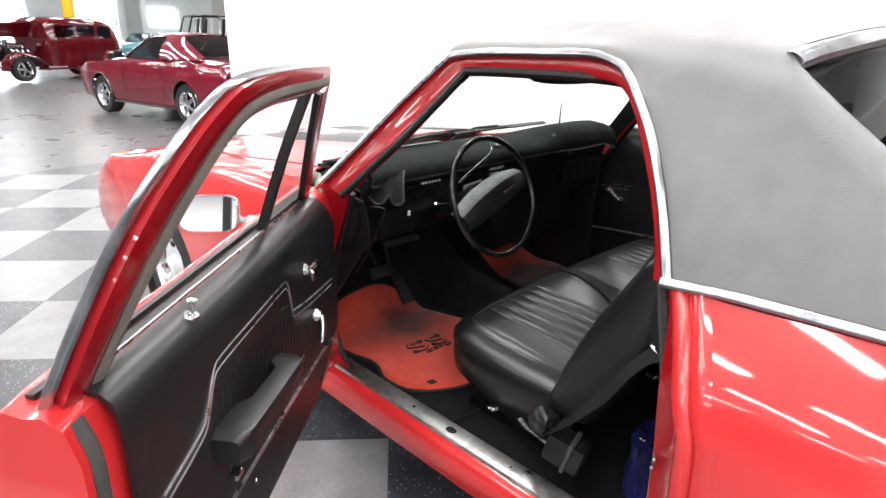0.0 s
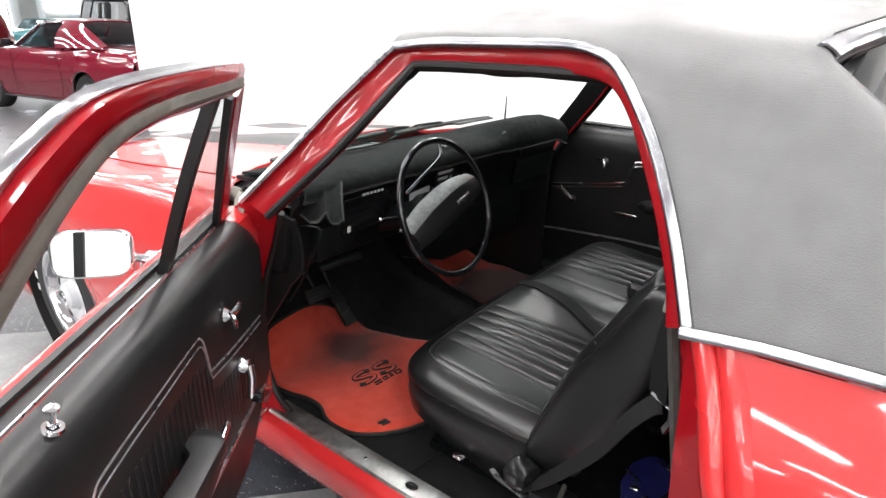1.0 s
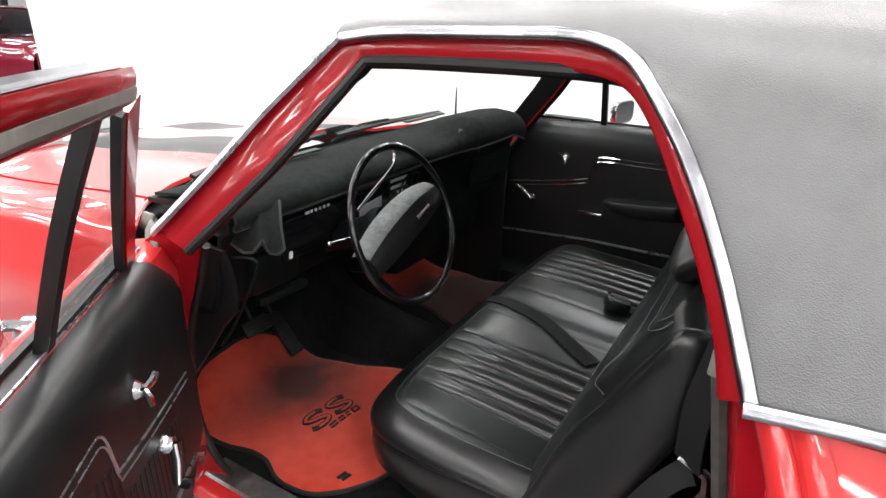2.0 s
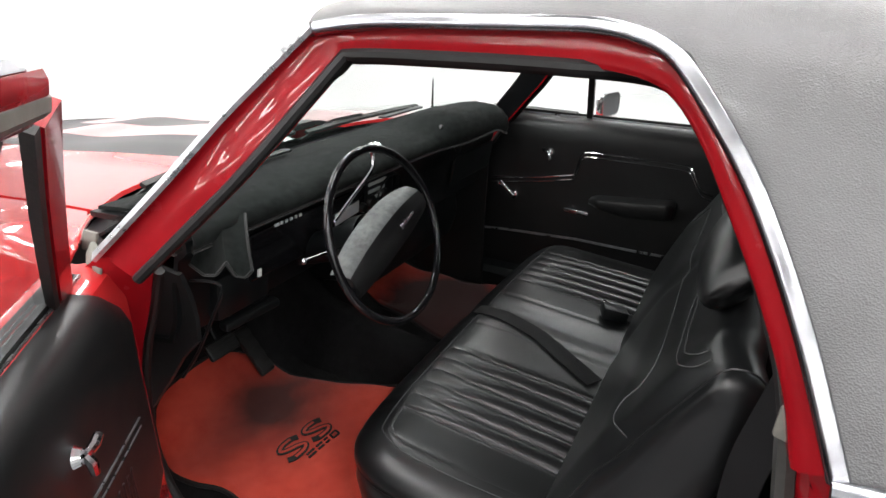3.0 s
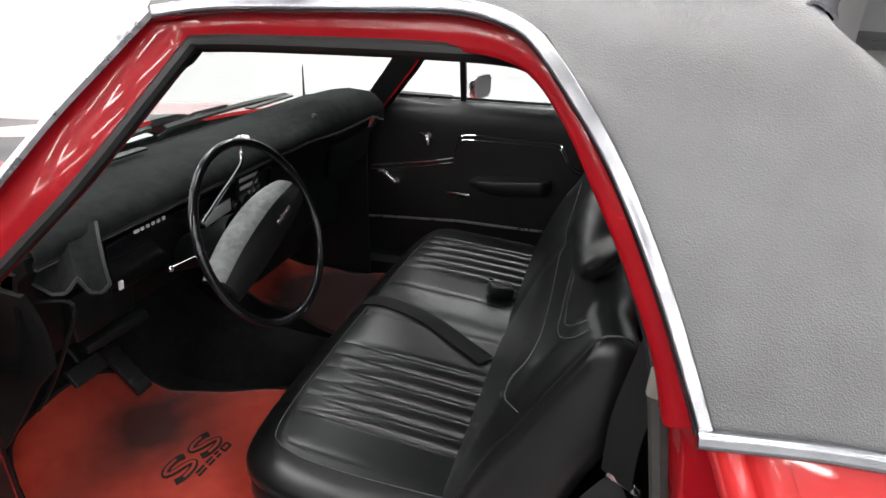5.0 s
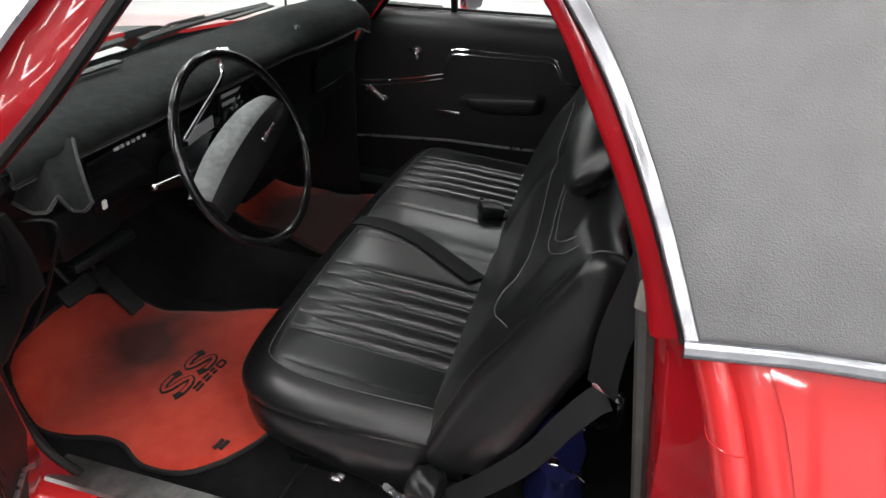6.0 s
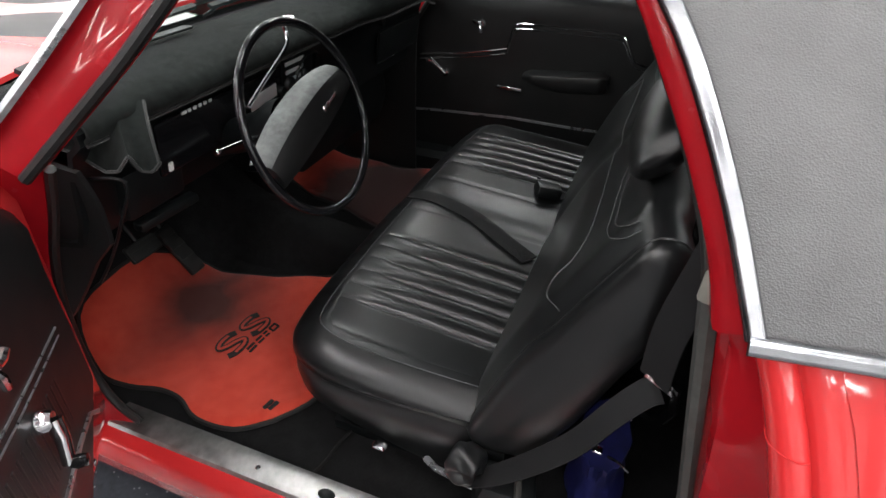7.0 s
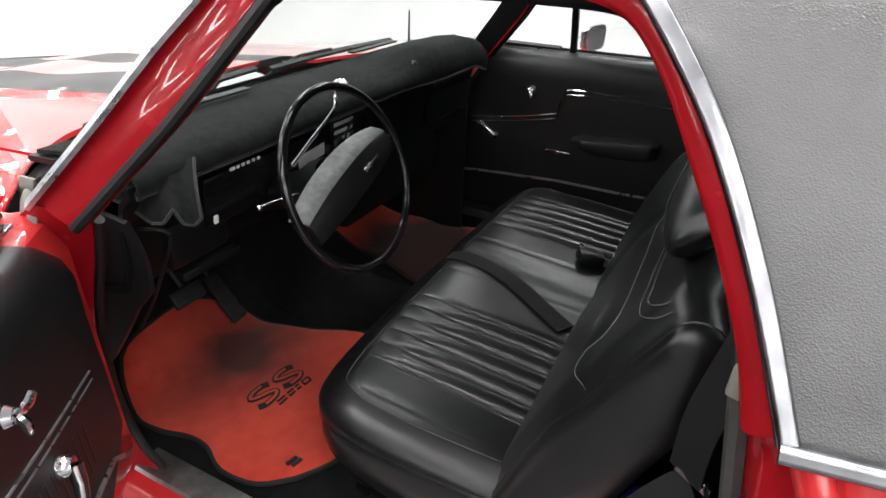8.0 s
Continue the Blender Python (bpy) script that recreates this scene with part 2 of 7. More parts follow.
def evenly(pts, count):
    """The same line at even steps."""
    pts = [Vector(p) for p in pts]
    run = [0.0]
    for a, b in zip(pts, pts[1:]):
        run.append(run[-1] + (b - a).length)
    out, j = [], 0
    for i in range(count):
        want = run[-1] * i / (count - 1)
        while j < len(pts) - 2 and run[j + 1] < want:
            j += 1
        f = (want - run[j]) / max(run[j + 1] - run[j], 1e-9)
        out.append(pts[j].lerp(pts[j + 1], min(max(f, 0), 1)))
    return out


def loft(bm, rows, closed=False, caps=False, ring=False):
    """A skin over rows of points. closed: each row is a loop; ring: the last row joins the first."""
    vs = [[bm.verts.new(p) for p in r] for r in rows]
    n = len(vs[0])
    pairs = list(zip(vs, vs[1:])) + ([(vs[-1], vs[0])] if ring else [])
    for a, b in pairs:
        for i in range(n if closed else n - 1):
            j = (i + 1) % n
            try:
                bm.faces.new((a[i], a[j], b[j], b[i]))
            except ValueError:
                pass
    if caps and closed:
        bm.faces.new(vs[0])
        bm.faces.new(list(reversed(vs[-1])))
    return bm


def tube(bm, pts, r, n=8, closed=False, flat=1.0, up=(0, 0, 1)):
    """A round (or flattened) bar along a line; r may be a list."""
    pts = [Vector(p) for p in pts]
    rows, last = [], Vector(up)
    for i, p in enumerate(pts):
        a = pts[i - 1] if (i or closed) else p
        b = pts[(i + 1) % len(pts)] if (i < len(pts) - 1 or closed) else p
        d = (b - a).normalized()
        side = d.cross(last)
        if side.length < 1e-5:
            side = d.orthogonal()
        side.normalize()
        top = side.cross(d).normalized()
        last = top
        rr = r[i] if isinstance(r, (list, tuple)) else r
        rows.append([p + side * rr * math.cos(2 * math.pi * k / n) + top * rr * flat * math.sin(2 * math.pi * k / n) for k in range(n)])
    return loft(bm, rows, closed=True, caps=not closed, ring=closed)


def strap(bm, pts, width, thick, normal):
    """A flat strip along a line; normal: the way its face looks, one for all or one for each point."""
    pts = [Vector(p) for p in pts]
    rows = []
    for i, p in enumerate(pts):
        d = (pts[min(i + 1, len(pts) - 1)] - pts[max(i - 1, 0)]).normalized()
        nn = Vector(normal[i] if isinstance(normal, list) else normal)
        side = d.cross(nn).normalized()
        nn = side.cross(d).normalized()
        h, w = thick / 2, width / 2
        rows.append([p + side * w + nn * h, p - side * w + nn * h, p - side * w - nn * h, p + side * w - nn * h])
    return loft(bm, rows, closed=True, caps=True)


def box(bm, size, m=Matrix(), bevel=0.0, seg=2):
    r = bmesh.ops.create_cube(bm, size=1.0, matrix=m @ Matrix.Diagonal((*size, 1)))
    if bevel:
        vs = set(r["verts"])
        es = [e for e in bm.edges if e.verts[0] in vs and e.verts[1] in vs]
        bmesh.ops.bevel(bm, geom=es, offset=bevel, segments=seg, profile=0.5, affect="EDGES")
    return bm


def at(x, y, z, rx=0, ry=0, rz=0):
    return pose(x, y, z, rx, ry, rz)


def lathe(bm, profile, m=Matrix(), n=32, arc=360):
    """A turned body about the z axis of m; profile: rows of (radius, height)."""
    rows = []
    full = arc == 360
    for k in range(n if full else n + 1):
        a = radians(arc) * k / n
        rows.append([m @ V(r * math.cos(a), r * math.sin(a), h) for r, h in profile])
    return loft(bm, rows, ring=full)


def slab(bm, outline, thick, m=Matrix(), bevel=0.0, seg=2):
    """A plate with the outline (x, y) of m, from z 0 to thick."""
    lo = [bm.verts.new(m @ V(x, y, 0)) for x, y in outline]
    hi = [bm.verts.new(m @ V(x, y, thick)) for x, y in outline]
    n = len(lo)
    fs = [bm.faces.new(list(reversed(lo))), bm.faces.new(hi)]
    for i in range(n):
        fs.append(bm.faces.new((lo[i], lo[(i + 1) % n], hi[(i + 1) % n], hi[i])))
    if bevel:
        es = [e for e in fs[1].edges]
        bmesh.ops.bevel(bm, geom=es, offset=bevel, segments=seg, profile=0.5, affect="EDGES")
    return bm


def thicken(bm, t):
    """Gives a sheet its thickness: a second skin along the averaged normals, and a rim."""
    bmesh.ops.recalc_face_normals(bm, faces=bm.faces)
    bm.normal_update()
    faces = bm.faces[:]
    rim = [(e.verts[0], e.verts[1], e.link_faces[0]) for e in bm.edges if len(e.link_faces) == 1]
    twin = {v: bm.verts.new(v.co - v.normal * t) for v in bm.verts[:]}
    for f in faces:
        bm.faces.new([twin[v] for v in reversed(f.verts)])
    for a, b, f in rim:
        vs = list(f.verts)
        if vs[(vs.index(a) + 1) % len(vs)] != b:
            a, b = b, a
        try:
            bm.faces.new((b, a, twin[a], twin[b]))
        except ValueError:
            pass
    return bm


def B():
    return bmesh.new()


def lerp(a, b, t):
    return a + (b - a) * t


def curve_at(table, x):
    """A value from rows of (x, value), straight between them."""
    for (x0, v0), (x1, v1) in zip(table, table[1:]):
        if x <= x1:
            return lerp(v0, v1, min(max((x - x0) / (x1 - x0), 0), 1))
    return table[-1][1]


def smooth_at(table, x):
    for (x0, v0), (x1, v1) in zip(table, table[1:]):
        if x <= x1:
            t = min(max((x - x0) / (x1 - x0), 0), 1)
            return lerp(v0, v1, t * t * (3 - 2 * t))
    return table[-1][1]


# ---- the hall ----
GRID = -41.0                                     # the hall's own direction against the car
HALL = pose(2.17, 7.9, 0, 0, 0, GRID)            # at the free end of the white wall, x along it
TILE = 0.635
TILE_AT = pose(-1.322, 3.231, 0, 0, 0, GRID)


def hall_shell():
    bm = B()
    box(bm, (90, 80, 0.3), HALL @ at(0, -2, -0.153))
    floor = thing("floor", bm, CONCRETE, "polished grey concrete showroom floor", "floor", kind="structure")
    bm = B()
    box(bm, (90, 80, 0.2), HALL @ at(0, -2, 5.3))
    thing("ceiling", bm, WHITE, "white flat hall ceiling", "ceiling", kind="structure")
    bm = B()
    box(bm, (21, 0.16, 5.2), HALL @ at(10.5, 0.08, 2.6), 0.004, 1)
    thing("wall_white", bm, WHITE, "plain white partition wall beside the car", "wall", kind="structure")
    for nm, size, m in (("wall_far", (90, 0.3, 5.2), at(0, 34, 2.6)), ("wall_behind", (90, 0.3, 5.2), at(0, -26, 2.6)),
                        ("wall_left", (0.3, 60, 5.2), at(-30, 4, 2.6)), ("wall_right", (0.3, 60, 5.2), at(32, 4, 2.6))):
        bm = B()
        box(bm, size, HALL @ m)
        thing(nm, bm, GREYWALL if nm == "wall_far" else WHITE, "painted hall wall", "wall", kind="structure")
    return floor


FLOOR = hall_shell()
bm = B()
box(bm, (20, 4.4, 0.004), HALL @ at(11.5, -2.2, 0.003))
thing("floor_strip", bm, PALEFLOOR, "pale painted floor strip along the white wall", "floor", kind="structure")


def far_windows():
    for i, (x, w, z0, z1) in enumerate(((-23.4, 3.4, 0.7, 4.6), (-18.2, 1.0, 2.1, 3.1), (-16.8, 1.5, 0.7, 4.6), (-13.1, 1.9, 1.9, 2.9), (-8.5, 2.4, 0.8, 3.2), (0.5, 2.4, 0.8, 3.2))):
        e = base("window_%d" % (i + 1), HALL @ V(x, 33.8, 0), "tall bright shop window in the far wall", "window", kind="structure")
        bm = B()
        box(bm, (w, 0.02, z1 - z0), HALL @ at(x, 33.80, (z0 + z1) / 2))
        part("pane", bm, WINDOWGLOW, e)
        for dx in (-w / 2, w / 2):
            bm = B()
            box(bm, (0.09, 0.08, z1 - z0 + 0.1), HALL @ at(x + dx, 33.76, (z0 + z1) / 2))
            part("window_frame", bm, PALE, e)
        for z in (z0, z1):
            bm = B()
            box(bm, (w + 0.1, 0.08, 0.08), HALL @ at(x, 33.74, z))
            part("window_rail", bm, PALE, e)


far_windows()


def column(x, y, w, mat, label, name="column"):
    bm = B()
    box(bm, (w, w, 5.2), HALL @ at(x, y, 2.6), 0.02, 2)
    box(bm, (w + 0.12, w + 0.12, 0.12), HALL @ at(x, y, 0.06), 0.01, 1)
    return thing(name, bm, mat, label, "column", kind="structure")


def strip_light():
    e = base("strip_light", HALL @ V(0, 0, 4.9), "long white ceiling strip light", "ceiling light", group="ceiling strip lights")
    bm = B()
    box(bm, (0.36, 2.5, 0.06), HALL @ at(0, 0, 4.93), 0.01, 1)
    part("housing", bm, WHITE, e)
    bm = B()
    bm.faces.new([bm.verts.new(HALL @ V(x, y, 4.897)) for x, y in ((-0.15, -1.22), (0.15, -1.22), (0.15, 1.22), (-0.15, 1.22))])
    part("diffuser", bm, GLOW, e, "glowing white diffuser")
    for y in (-1.0, 1.0):
        bm = B()
        tube(bm, [HALL @ V(0, y, 4.95), HALL @ V(0, y, 5.22)], 0.006, 6)
        part("hanger", bm, TRIM, e)
    return e


def strip_lights():
    first = strip_light()
    k = 0
    for u in (-12, -9, -6, -3, 0, 3, 6, 9):
        for v in (-23, -19.2, -15.4, -11.6, -7.8, -4, -0.2, 4, 9, 14, 20):
            m = pose(*(HALL @ V(u, v, 4.9)), 0, 0, 0)
            if k:
                copy_thing(first, m)
            else:
                first.matrix_basis = m
            k += 1


strip_lights()


# ---- the car's lines ----
# driver's side; the passenger's side mirrors it
OUT_LINE = [(1.150, 0.972), (1.014, 1.121), (0.922, 1.230), (0.790, 1.363), (0.70, 1.375), (0.597, 1.379), (0.45, 1.382), (0.363, 1.382), (0.307, 1.373), (0.257, 1.35),
            (0.196, 1.285), (0.142, 1.213), (0.079, 1.101), (0.026, 0.985)]
IN_LINE = [(1.066, 0.945), (1.028, 0.985), (0.903, 1.118), (0.852, 1.180), (0.738, 1.325), (0.65, 1.329), (0.423, 1.331), (0.323, 1.326), (0.267, 1.308), (0.22, 1.26),
           (0.178, 1.197), (0.129, 1.117), (0.086, 1.032), (0.066, 0.97)]


def lean(z):
    """Half width of the cab above the belt line."""
    return 0.862 - (z - 0.98) * 0.5


def side_x(z, y=0.0):
    """Half width of the body below the belt line."""
    w = 0.965 - 0.25 * ((z - 0.78) + math.hypot(z - 0.78, 0.05)) - 0.30 * max(0.66 - z, 0) ** 2
    if y > 2.9:
        w -= (y - 2.9) ** 2 * 0.16
    if y < -1.4:
        w -= (-1.4 - y) ** 2 * 0.10
    return w


def top_z(y):
    return smooth_at([(-2.2, 0.93), (-0.4, 0.985), (0.0, 0.975), (1.25, 0.955), (2.4, 0.885), (3.1, 0.79), (3.36, 0.69), (3.46, 0.60)], y)


CAR = base("pickup_car", (0, 0.6, 0), "red coupe pickup with black vinyl roof and open driver's door", "car")


def panel(name, rows, mat, t=-0.012, label="", parent=None, angle=50):
    bm = loft(B(), rows)
    thicken(bm, t)
    return part(name, bm, mat, parent or CAR, label, angle)


FRONT_AXLE, REAR_AXLE, HUB = 2.42, -0.78, 0.325


def arch_low(y, axle, low, r=0.40):
    d = r * r - (y - axle) ** 2
    return max(low, HUB + math.sqrt(d)) if d > 0 else low


def fender(s):
    rows = []
    ys = sorted(set([round(1.27 + i * 0.06, 3) for i in range(37)] + [FRONT_AXLE + 0.4 * math.cos(radians(a)) for a in range(0, 181, 12)] + [3.44]))
    for y in ys:
        lo = arch_low(y, FRONT_AXLE, 0.20)
        if y > 2.95:
            lo = max(lo, 0.20 + (y - 2.95) * 0.35)
        zt = top_z(y)
        row = []
        for i in range(15):
            z = lerp(lo, zt - 0.03, i / 14)
            row.append(V(s * min(side_x(z + (0.955 - zt) * 0.6, y), 0.96), y, z))
        w = row[-1].x * s
        inn = max(curve_at([(1.27, 0.838), (1.345, 0.78), (1.402, 0.728), (1.44, 0.70)], y), 0.70) if w > 0.8 else w - 0.14
        row += [V(s * (w - 0.014), y, zt - 0.012), V(s * max(w - 0.05, lerp(w, inn, 0.5)), y, zt), V(s * lerp(w, inn, 0.8), y, zt + 0.004), V(s * inn, y, zt + 0.004)]
        rows.append(row)
    ob = panel("front_fender", rows, RED, 0.012, "glossy red front fender")
    bm = B()
    pts = [V(s * 0.948, FRONT_AXLE + 0.402 * math.cos(radians(a)), HUB + 0.402 * math.sin(radians(a))) for a in range(4, 177, 6)]
    tube(bm, pts, 0.008, 6)
    part("arch_trim", bm, TRIM, ob, "thin bright wheel arch trim")
    bm = B()
    box(bm, (0.03, 0.30, 0.12), at(s * 0.80, 3.36, 0.33), 0.012)
    part("inner_panel", bm, RED, ob)
    bm = B()
    tube(bm, glide([V(s * 0.872, 1.262, 0.925), V(s * 0.853, 1.262, 0.950), V(s * 0.835, 1.275, 0.957), V(s * 0.78, 1.345, 0.955), V(s * 0.728, 1.402, 0.954), V(s * 0.70, 1.425, 0.952)], 5), 0.006, 8)
    part("rolled_edge", bm, RED, ob)
    return ob


fender(-1), fender(1)


def dome(x, y):
    """Height of the raised middle of the hood."""
    rise = smooth_at([(1.34, 1.0), (1.85, 0.92), (2.42, 0.0)], y)
    return 0.036 * rise * smooth_at([(0.0, 1.0), (0.22, 1.0), (0.40, 0.0)], abs(x))


def hood_rear(x):
    """Where the hood and the fender tops end before the windscreen."""
    return curve_at([(0.0, 1.555), (0.30, 1.55), (0.46, 1.538), (0.58, 1.505), (0.66, 1.455), (0.728, 1.402), (0.78, 1.345), (0.835, 1.275)], abs(x))


def hood():
    bands = [(-0.69, -0.315), (-0.315, -0.115), (-0.115, 0.115), (0.115, 0.315), (0.315, 0.69)]
    first = None
    for k, (a, b) in enumerate(bands):
        rows = []
        for j in range(29):
            row = []
            for i in range(17):
                x = lerp(a, b, i / 16)
                y = lerp(hood_rear(x), 3.36, j / 28)
                row.append(V(x, y + 0.06 * (1 - (x / 0.7) ** 2) * (y - 1.3) / 2.06, top_z(y) + 0.006 + 0.018 * (1 - (x / 0.69) ** 2) + dome(x, y)))
            rows.append(row)
        stripe = k in (1, 3)
        if first is None:
            first = panel("hood", rows, RED, 0.012, "red hood with two black racing stripes")
        else:
            panel("hood_stripe" if stripe else "hood_panel", rows, STRIPE if stripe else RED, 0.012, "black racing stripe" if stripe else "", first)
    bm = B()
    box(bm, (0.46, 0.012, 0.020), at(0, 1.568, 0.988, 12), 0.004)
    part("hood_vent", bm, RUBBER, first, "black rear-facing hood vent")
    return first


hood()


def front_end():
    bm = B()
    rows = []
    for i in range(17):
        x = lerp(-0.90, 0.90, i / 16)
        y = 3.52 - 0.10 * (x / 0.9) ** 2 - 0.10 * (abs(x) / 0.9) ** 8
        rows.append([V(x, y - 0.03, 0.46), V(x, y + 0.01, 0.445), V(x, y + 0.03, 0.40), V(x, y + 0.02, 0.34), V(x, y - 0.03, 0.315)])
    loft(bm, rows)
    thicken(bm, 0.006)
    part("front_bumper", bm, CHROME, CAR, "chrome front bumper")
    bm = B()
    box(bm, (1.50, 0.05, 0.20), at(0, 3.36, 0.56), 0.01)
    grille = part("grille", bm, PLASTIC, CAR, "black front grille")
    bm = B()
    for k in range(6):
        box(bm, (1.40, 0.012, 0.006), at(0, 3.392, 0.48 + k * 0.032))
    part("grille_bar", bm, TRIM, grille)
    for s in (-1, 1):
        for dx in (0.54, 0.70):
            bm = B()
            lathe(bm, [(0.0, 0.03), (0.05, 0.022), (0.075, 0.0), (0.088, 0.004), (0.088, -0.03)], at(s * dx, 3.395, 0.56, -90), 24)
            part("headlight", bm, CHROME, CAR, "round headlight with chrome rim")


front_end()


def edge_y(z):
    """The front edge of the quarter panel leans back below the belt line."""
    return curve_at([(0.25, -0.055), (0.60, -0.050), (0.73, -0.045), (0.79, -0.020), (0.875, 0.006), (0.93, 0.026), (0.975, 0.050)], z)


def quarter(s):
    rows = []
    ys = sorted(set([round(-0.10 - i * 0.07, 3) for i in range(30)] + [REAR_AXLE + 0.40 * math.cos(radians(a)) for a in range(0, 181, 12)]))
    for y in ys:
        lo = arch_low(y, REAR_AXLE, 0.20)
        zt = top_z(y)
        row = [V(s * side_x(z + (0.985 - zt) * 0.3, y), y + edge_y(z) * max(0, 1 + (y + 0.10) / 0.3), z) for z in [lerp(lo, zt, i / 16) for i in range(17)]]
        rows.append(row)
    ob = panel("quarter_panel", rows, RED, 0.012, "glossy red rear quarter panel")
    bm = B()
    tube(bm, [V(s * 0.948, REAR_AXLE + 0.402 * math.cos(radians(a)), HUB + 0.402 * math.sin(radians(a))) for a in range(4, 177, 6)], 0.008, 6)
    part("arch_trim", bm, TRIM, ob)
    # rounded front edge that turns in to the door jamb
    rows = []
    for i in range(22):
        z = lerp(0.27, top_z(-0.10), i / 21)
        e = edge_y(z)
        x = side_x(z + (0.985 - top_z(-0.10)) * 0.3, -0.10)
        rows.append([V(s * (x - dx), e + y + 0.018 * min(1, (y + 0.12) / 0.03), z) for dx, y in ((0.004, -0.120), (0.0012, -0.100), (0.0, -0.086), (0.003, -0.081), (0.008, -0.077), (0.001, -0.073), (-0.003, -0.064), (-0.002, -0.054), (0.004, -0.045), (0.014, -0.039), (0.026, -0.036), (0.040, -0.037), (0.050, -0.042), (0.060, -0.045))])
    panel("quarter_edge", rows, RED, 0.010, "", ob)
    if s < 0:
        bm = B()
        tube(bm, glide([V(s * (side_x(0.885) - dx), edge_y(0.885) + y + 0.018, 0.885 + k) for dx, y, k in ((0.004, -0.076, 0), (-0.0035, -0.060, 0.003), (0.013, -0.038, 0.002), (0.038, -0.035, 0.006), (0.056, -0.042, 0.016))], 4), 0.0008, 5)
        part("body_seam", bm, RED, ob, "thin sealed body seam")
    # bed side top and inside
    rows = []
    for i in range(12):
        y = lerp(-0.95, -2.15, i / 11)
        zt = top_z(y)
        x = side_x(zt, y)
        rows.append([V(s * x, y, zt), V(s * (x - 0.02), y, zt + 0.012), V(s * (x - 0.10), y, zt + 0.008), V(s * (x - 0.12), y, zt - 0.03), V(s * (x - 0.13), y, 0.50)])
    panel("bed_side", rows, RED, 0.010, "", ob)
    return ob


quarter(-1), quarter(1)


def rear_end():
    bm = B()
    box(bm, (1.52, 1.9, 0.03), at(0, -1.22, 0.50), 0.004, 1)
    part("bed_floor", bm, RED_DARK, CAR, "red load bed floor")
    bm = B()
    box(bm, (1.56, 0.06, 0.46), at(0, -2.14, 0.72), 0.015)
    part("tailgate", bm, RED, CAR, "red tailgate")
    bm = B()
    box(bm, (1.82, 0.10, 0.13), at(0, -2.26, 0.44), 0.03)
    part("rear_bumper", bm, CHROME, CAR, "chrome rear bumper")
    bm = B()
    box(bm, (1.54, 0.04, 0.56), at(0, -0.29, 0.74), 0.004, 1)
    part("cab_back_wall", bm, RED_DARK, CAR)


rear_end()


def wheel(x, y):
    s = -1 if x < 0 else 1
    m = at(x, y, HUB, 0, 90 * s, 0)
    bm = B()
    lathe(bm, [(0.19, -0.10), (0.255, -0.11), (0.305, -0.098), (0.325, -0.07), (0.328, 0.0), (0.325, 0.07), (0.305, 0.098), (0.255, 0.11), (0.19, 0.10)], m, 48)
    w = part("wheel", bm, TYRE, CAR, "black tyre on a bright rally wheel")
    for a in (36, 48, 60, 72, 84, 96, 222, 234, 246, 258):
        bm = B()
        box(bm, (0.030, 0.026, 0.004), m @ at(0, 0, 0, 0, 0, a) @ at(0.272, 0, 0.1085, 0, 8, 0))
        part("raised_mark", bm, LETTERS, w, "white raised block on the tyre wall")
    bm = B()
    lathe(bm, [(0.192, -0.095), (0.185, -0.05), (0.180, 0.055), (0.196, 0.098), (0.203, 0.106), (0.190, 0.103), (0.176, 0.085), (0.172, 0.03)], m, 48)
    part("rim", bm, CHROME, w, "polished rim")
    bm = B()
    lathe(bm, [(0.174, 0.028), (0.15, 0.044), (0.135, 0.070), (0.10, 0.078), (0.07, 0.066), (0.060, 0.070), (0.055, 0.10), (0.03, 0.112), (0.0, 0.113)], m, 40)
    disc = part("wheel_disc", bm, PALE, w, "silver slotted wheel disc")
    for k in range(5):
        bm = B()
        box(bm, (0.030, 0.055, 0.02), m @ at(0, 0, 0, 0, 0, 72 * k) @ at(0.118, 0, 0.068), 0.008)
        ob = finish("wheel_slot", bm, RUBBER)
        ob.parent = w
    bm = B()
    lathe(bm, [(0.0, 0.128), (0.02, 0.126), (0.032, 0.118), (0.034, 0.10)], m, 20)
    part("hub_cap", bm, CHROME, w)
    return w


for wx, wy in ((-0.82, FRONT_AXLE), (0.82, FRONT_AXLE), (-0.82, REAR_AXLE), (0.82, REAR_AXLE)):
    wheel(wx, wy)
for wy, s in ((FRONT_AXLE, -1), (FRONT_AXLE, 1), (REAR_AXLE, -1), (REAR_AXLE, 1)):
    bm = B()
    lathe(bm, [(0.40, -0.13), (0.40, 0.11)], at(s * 0.80, wy, HUB, 0, 90, 0), 24, 180)
    thicken(bm, 0.01)
    part("wheel_well", bm, RUBBER, CAR, "black inner wheel well")


# ---- roof ----
def moulded(line, face, half, high, centre=None, shift=0.0):
    """A bright moulding with a rounded crown and a shallow groove along it."""
    rows = []
    for i, p in enumerate(line):
        d = (line[min(i + 1, len(line) - 1)] - line[max(i - 1, 0)]).normalized()
        n = Vector(face)
        side = d.cross(n).normalized()
        n = side.cross(d).normalized()
        q = p + (centre - p).normalized() * shift if centre else p
        rows.append([q + side * (half * a) + n * (high * b) for a, b in ((-1.0, -0.25), (-1.0, 0.25), (-0.86, 0.72), (-0.6, 0.95), (-0.25, 1.0), (0.05, 0.92), (0.3, 0.97), (0.62, 0.9), (0.88, 0.62), (1.0, 0.2), (1.0, -0.25))])
    return loft(B(), rows, closed=True, caps=True)


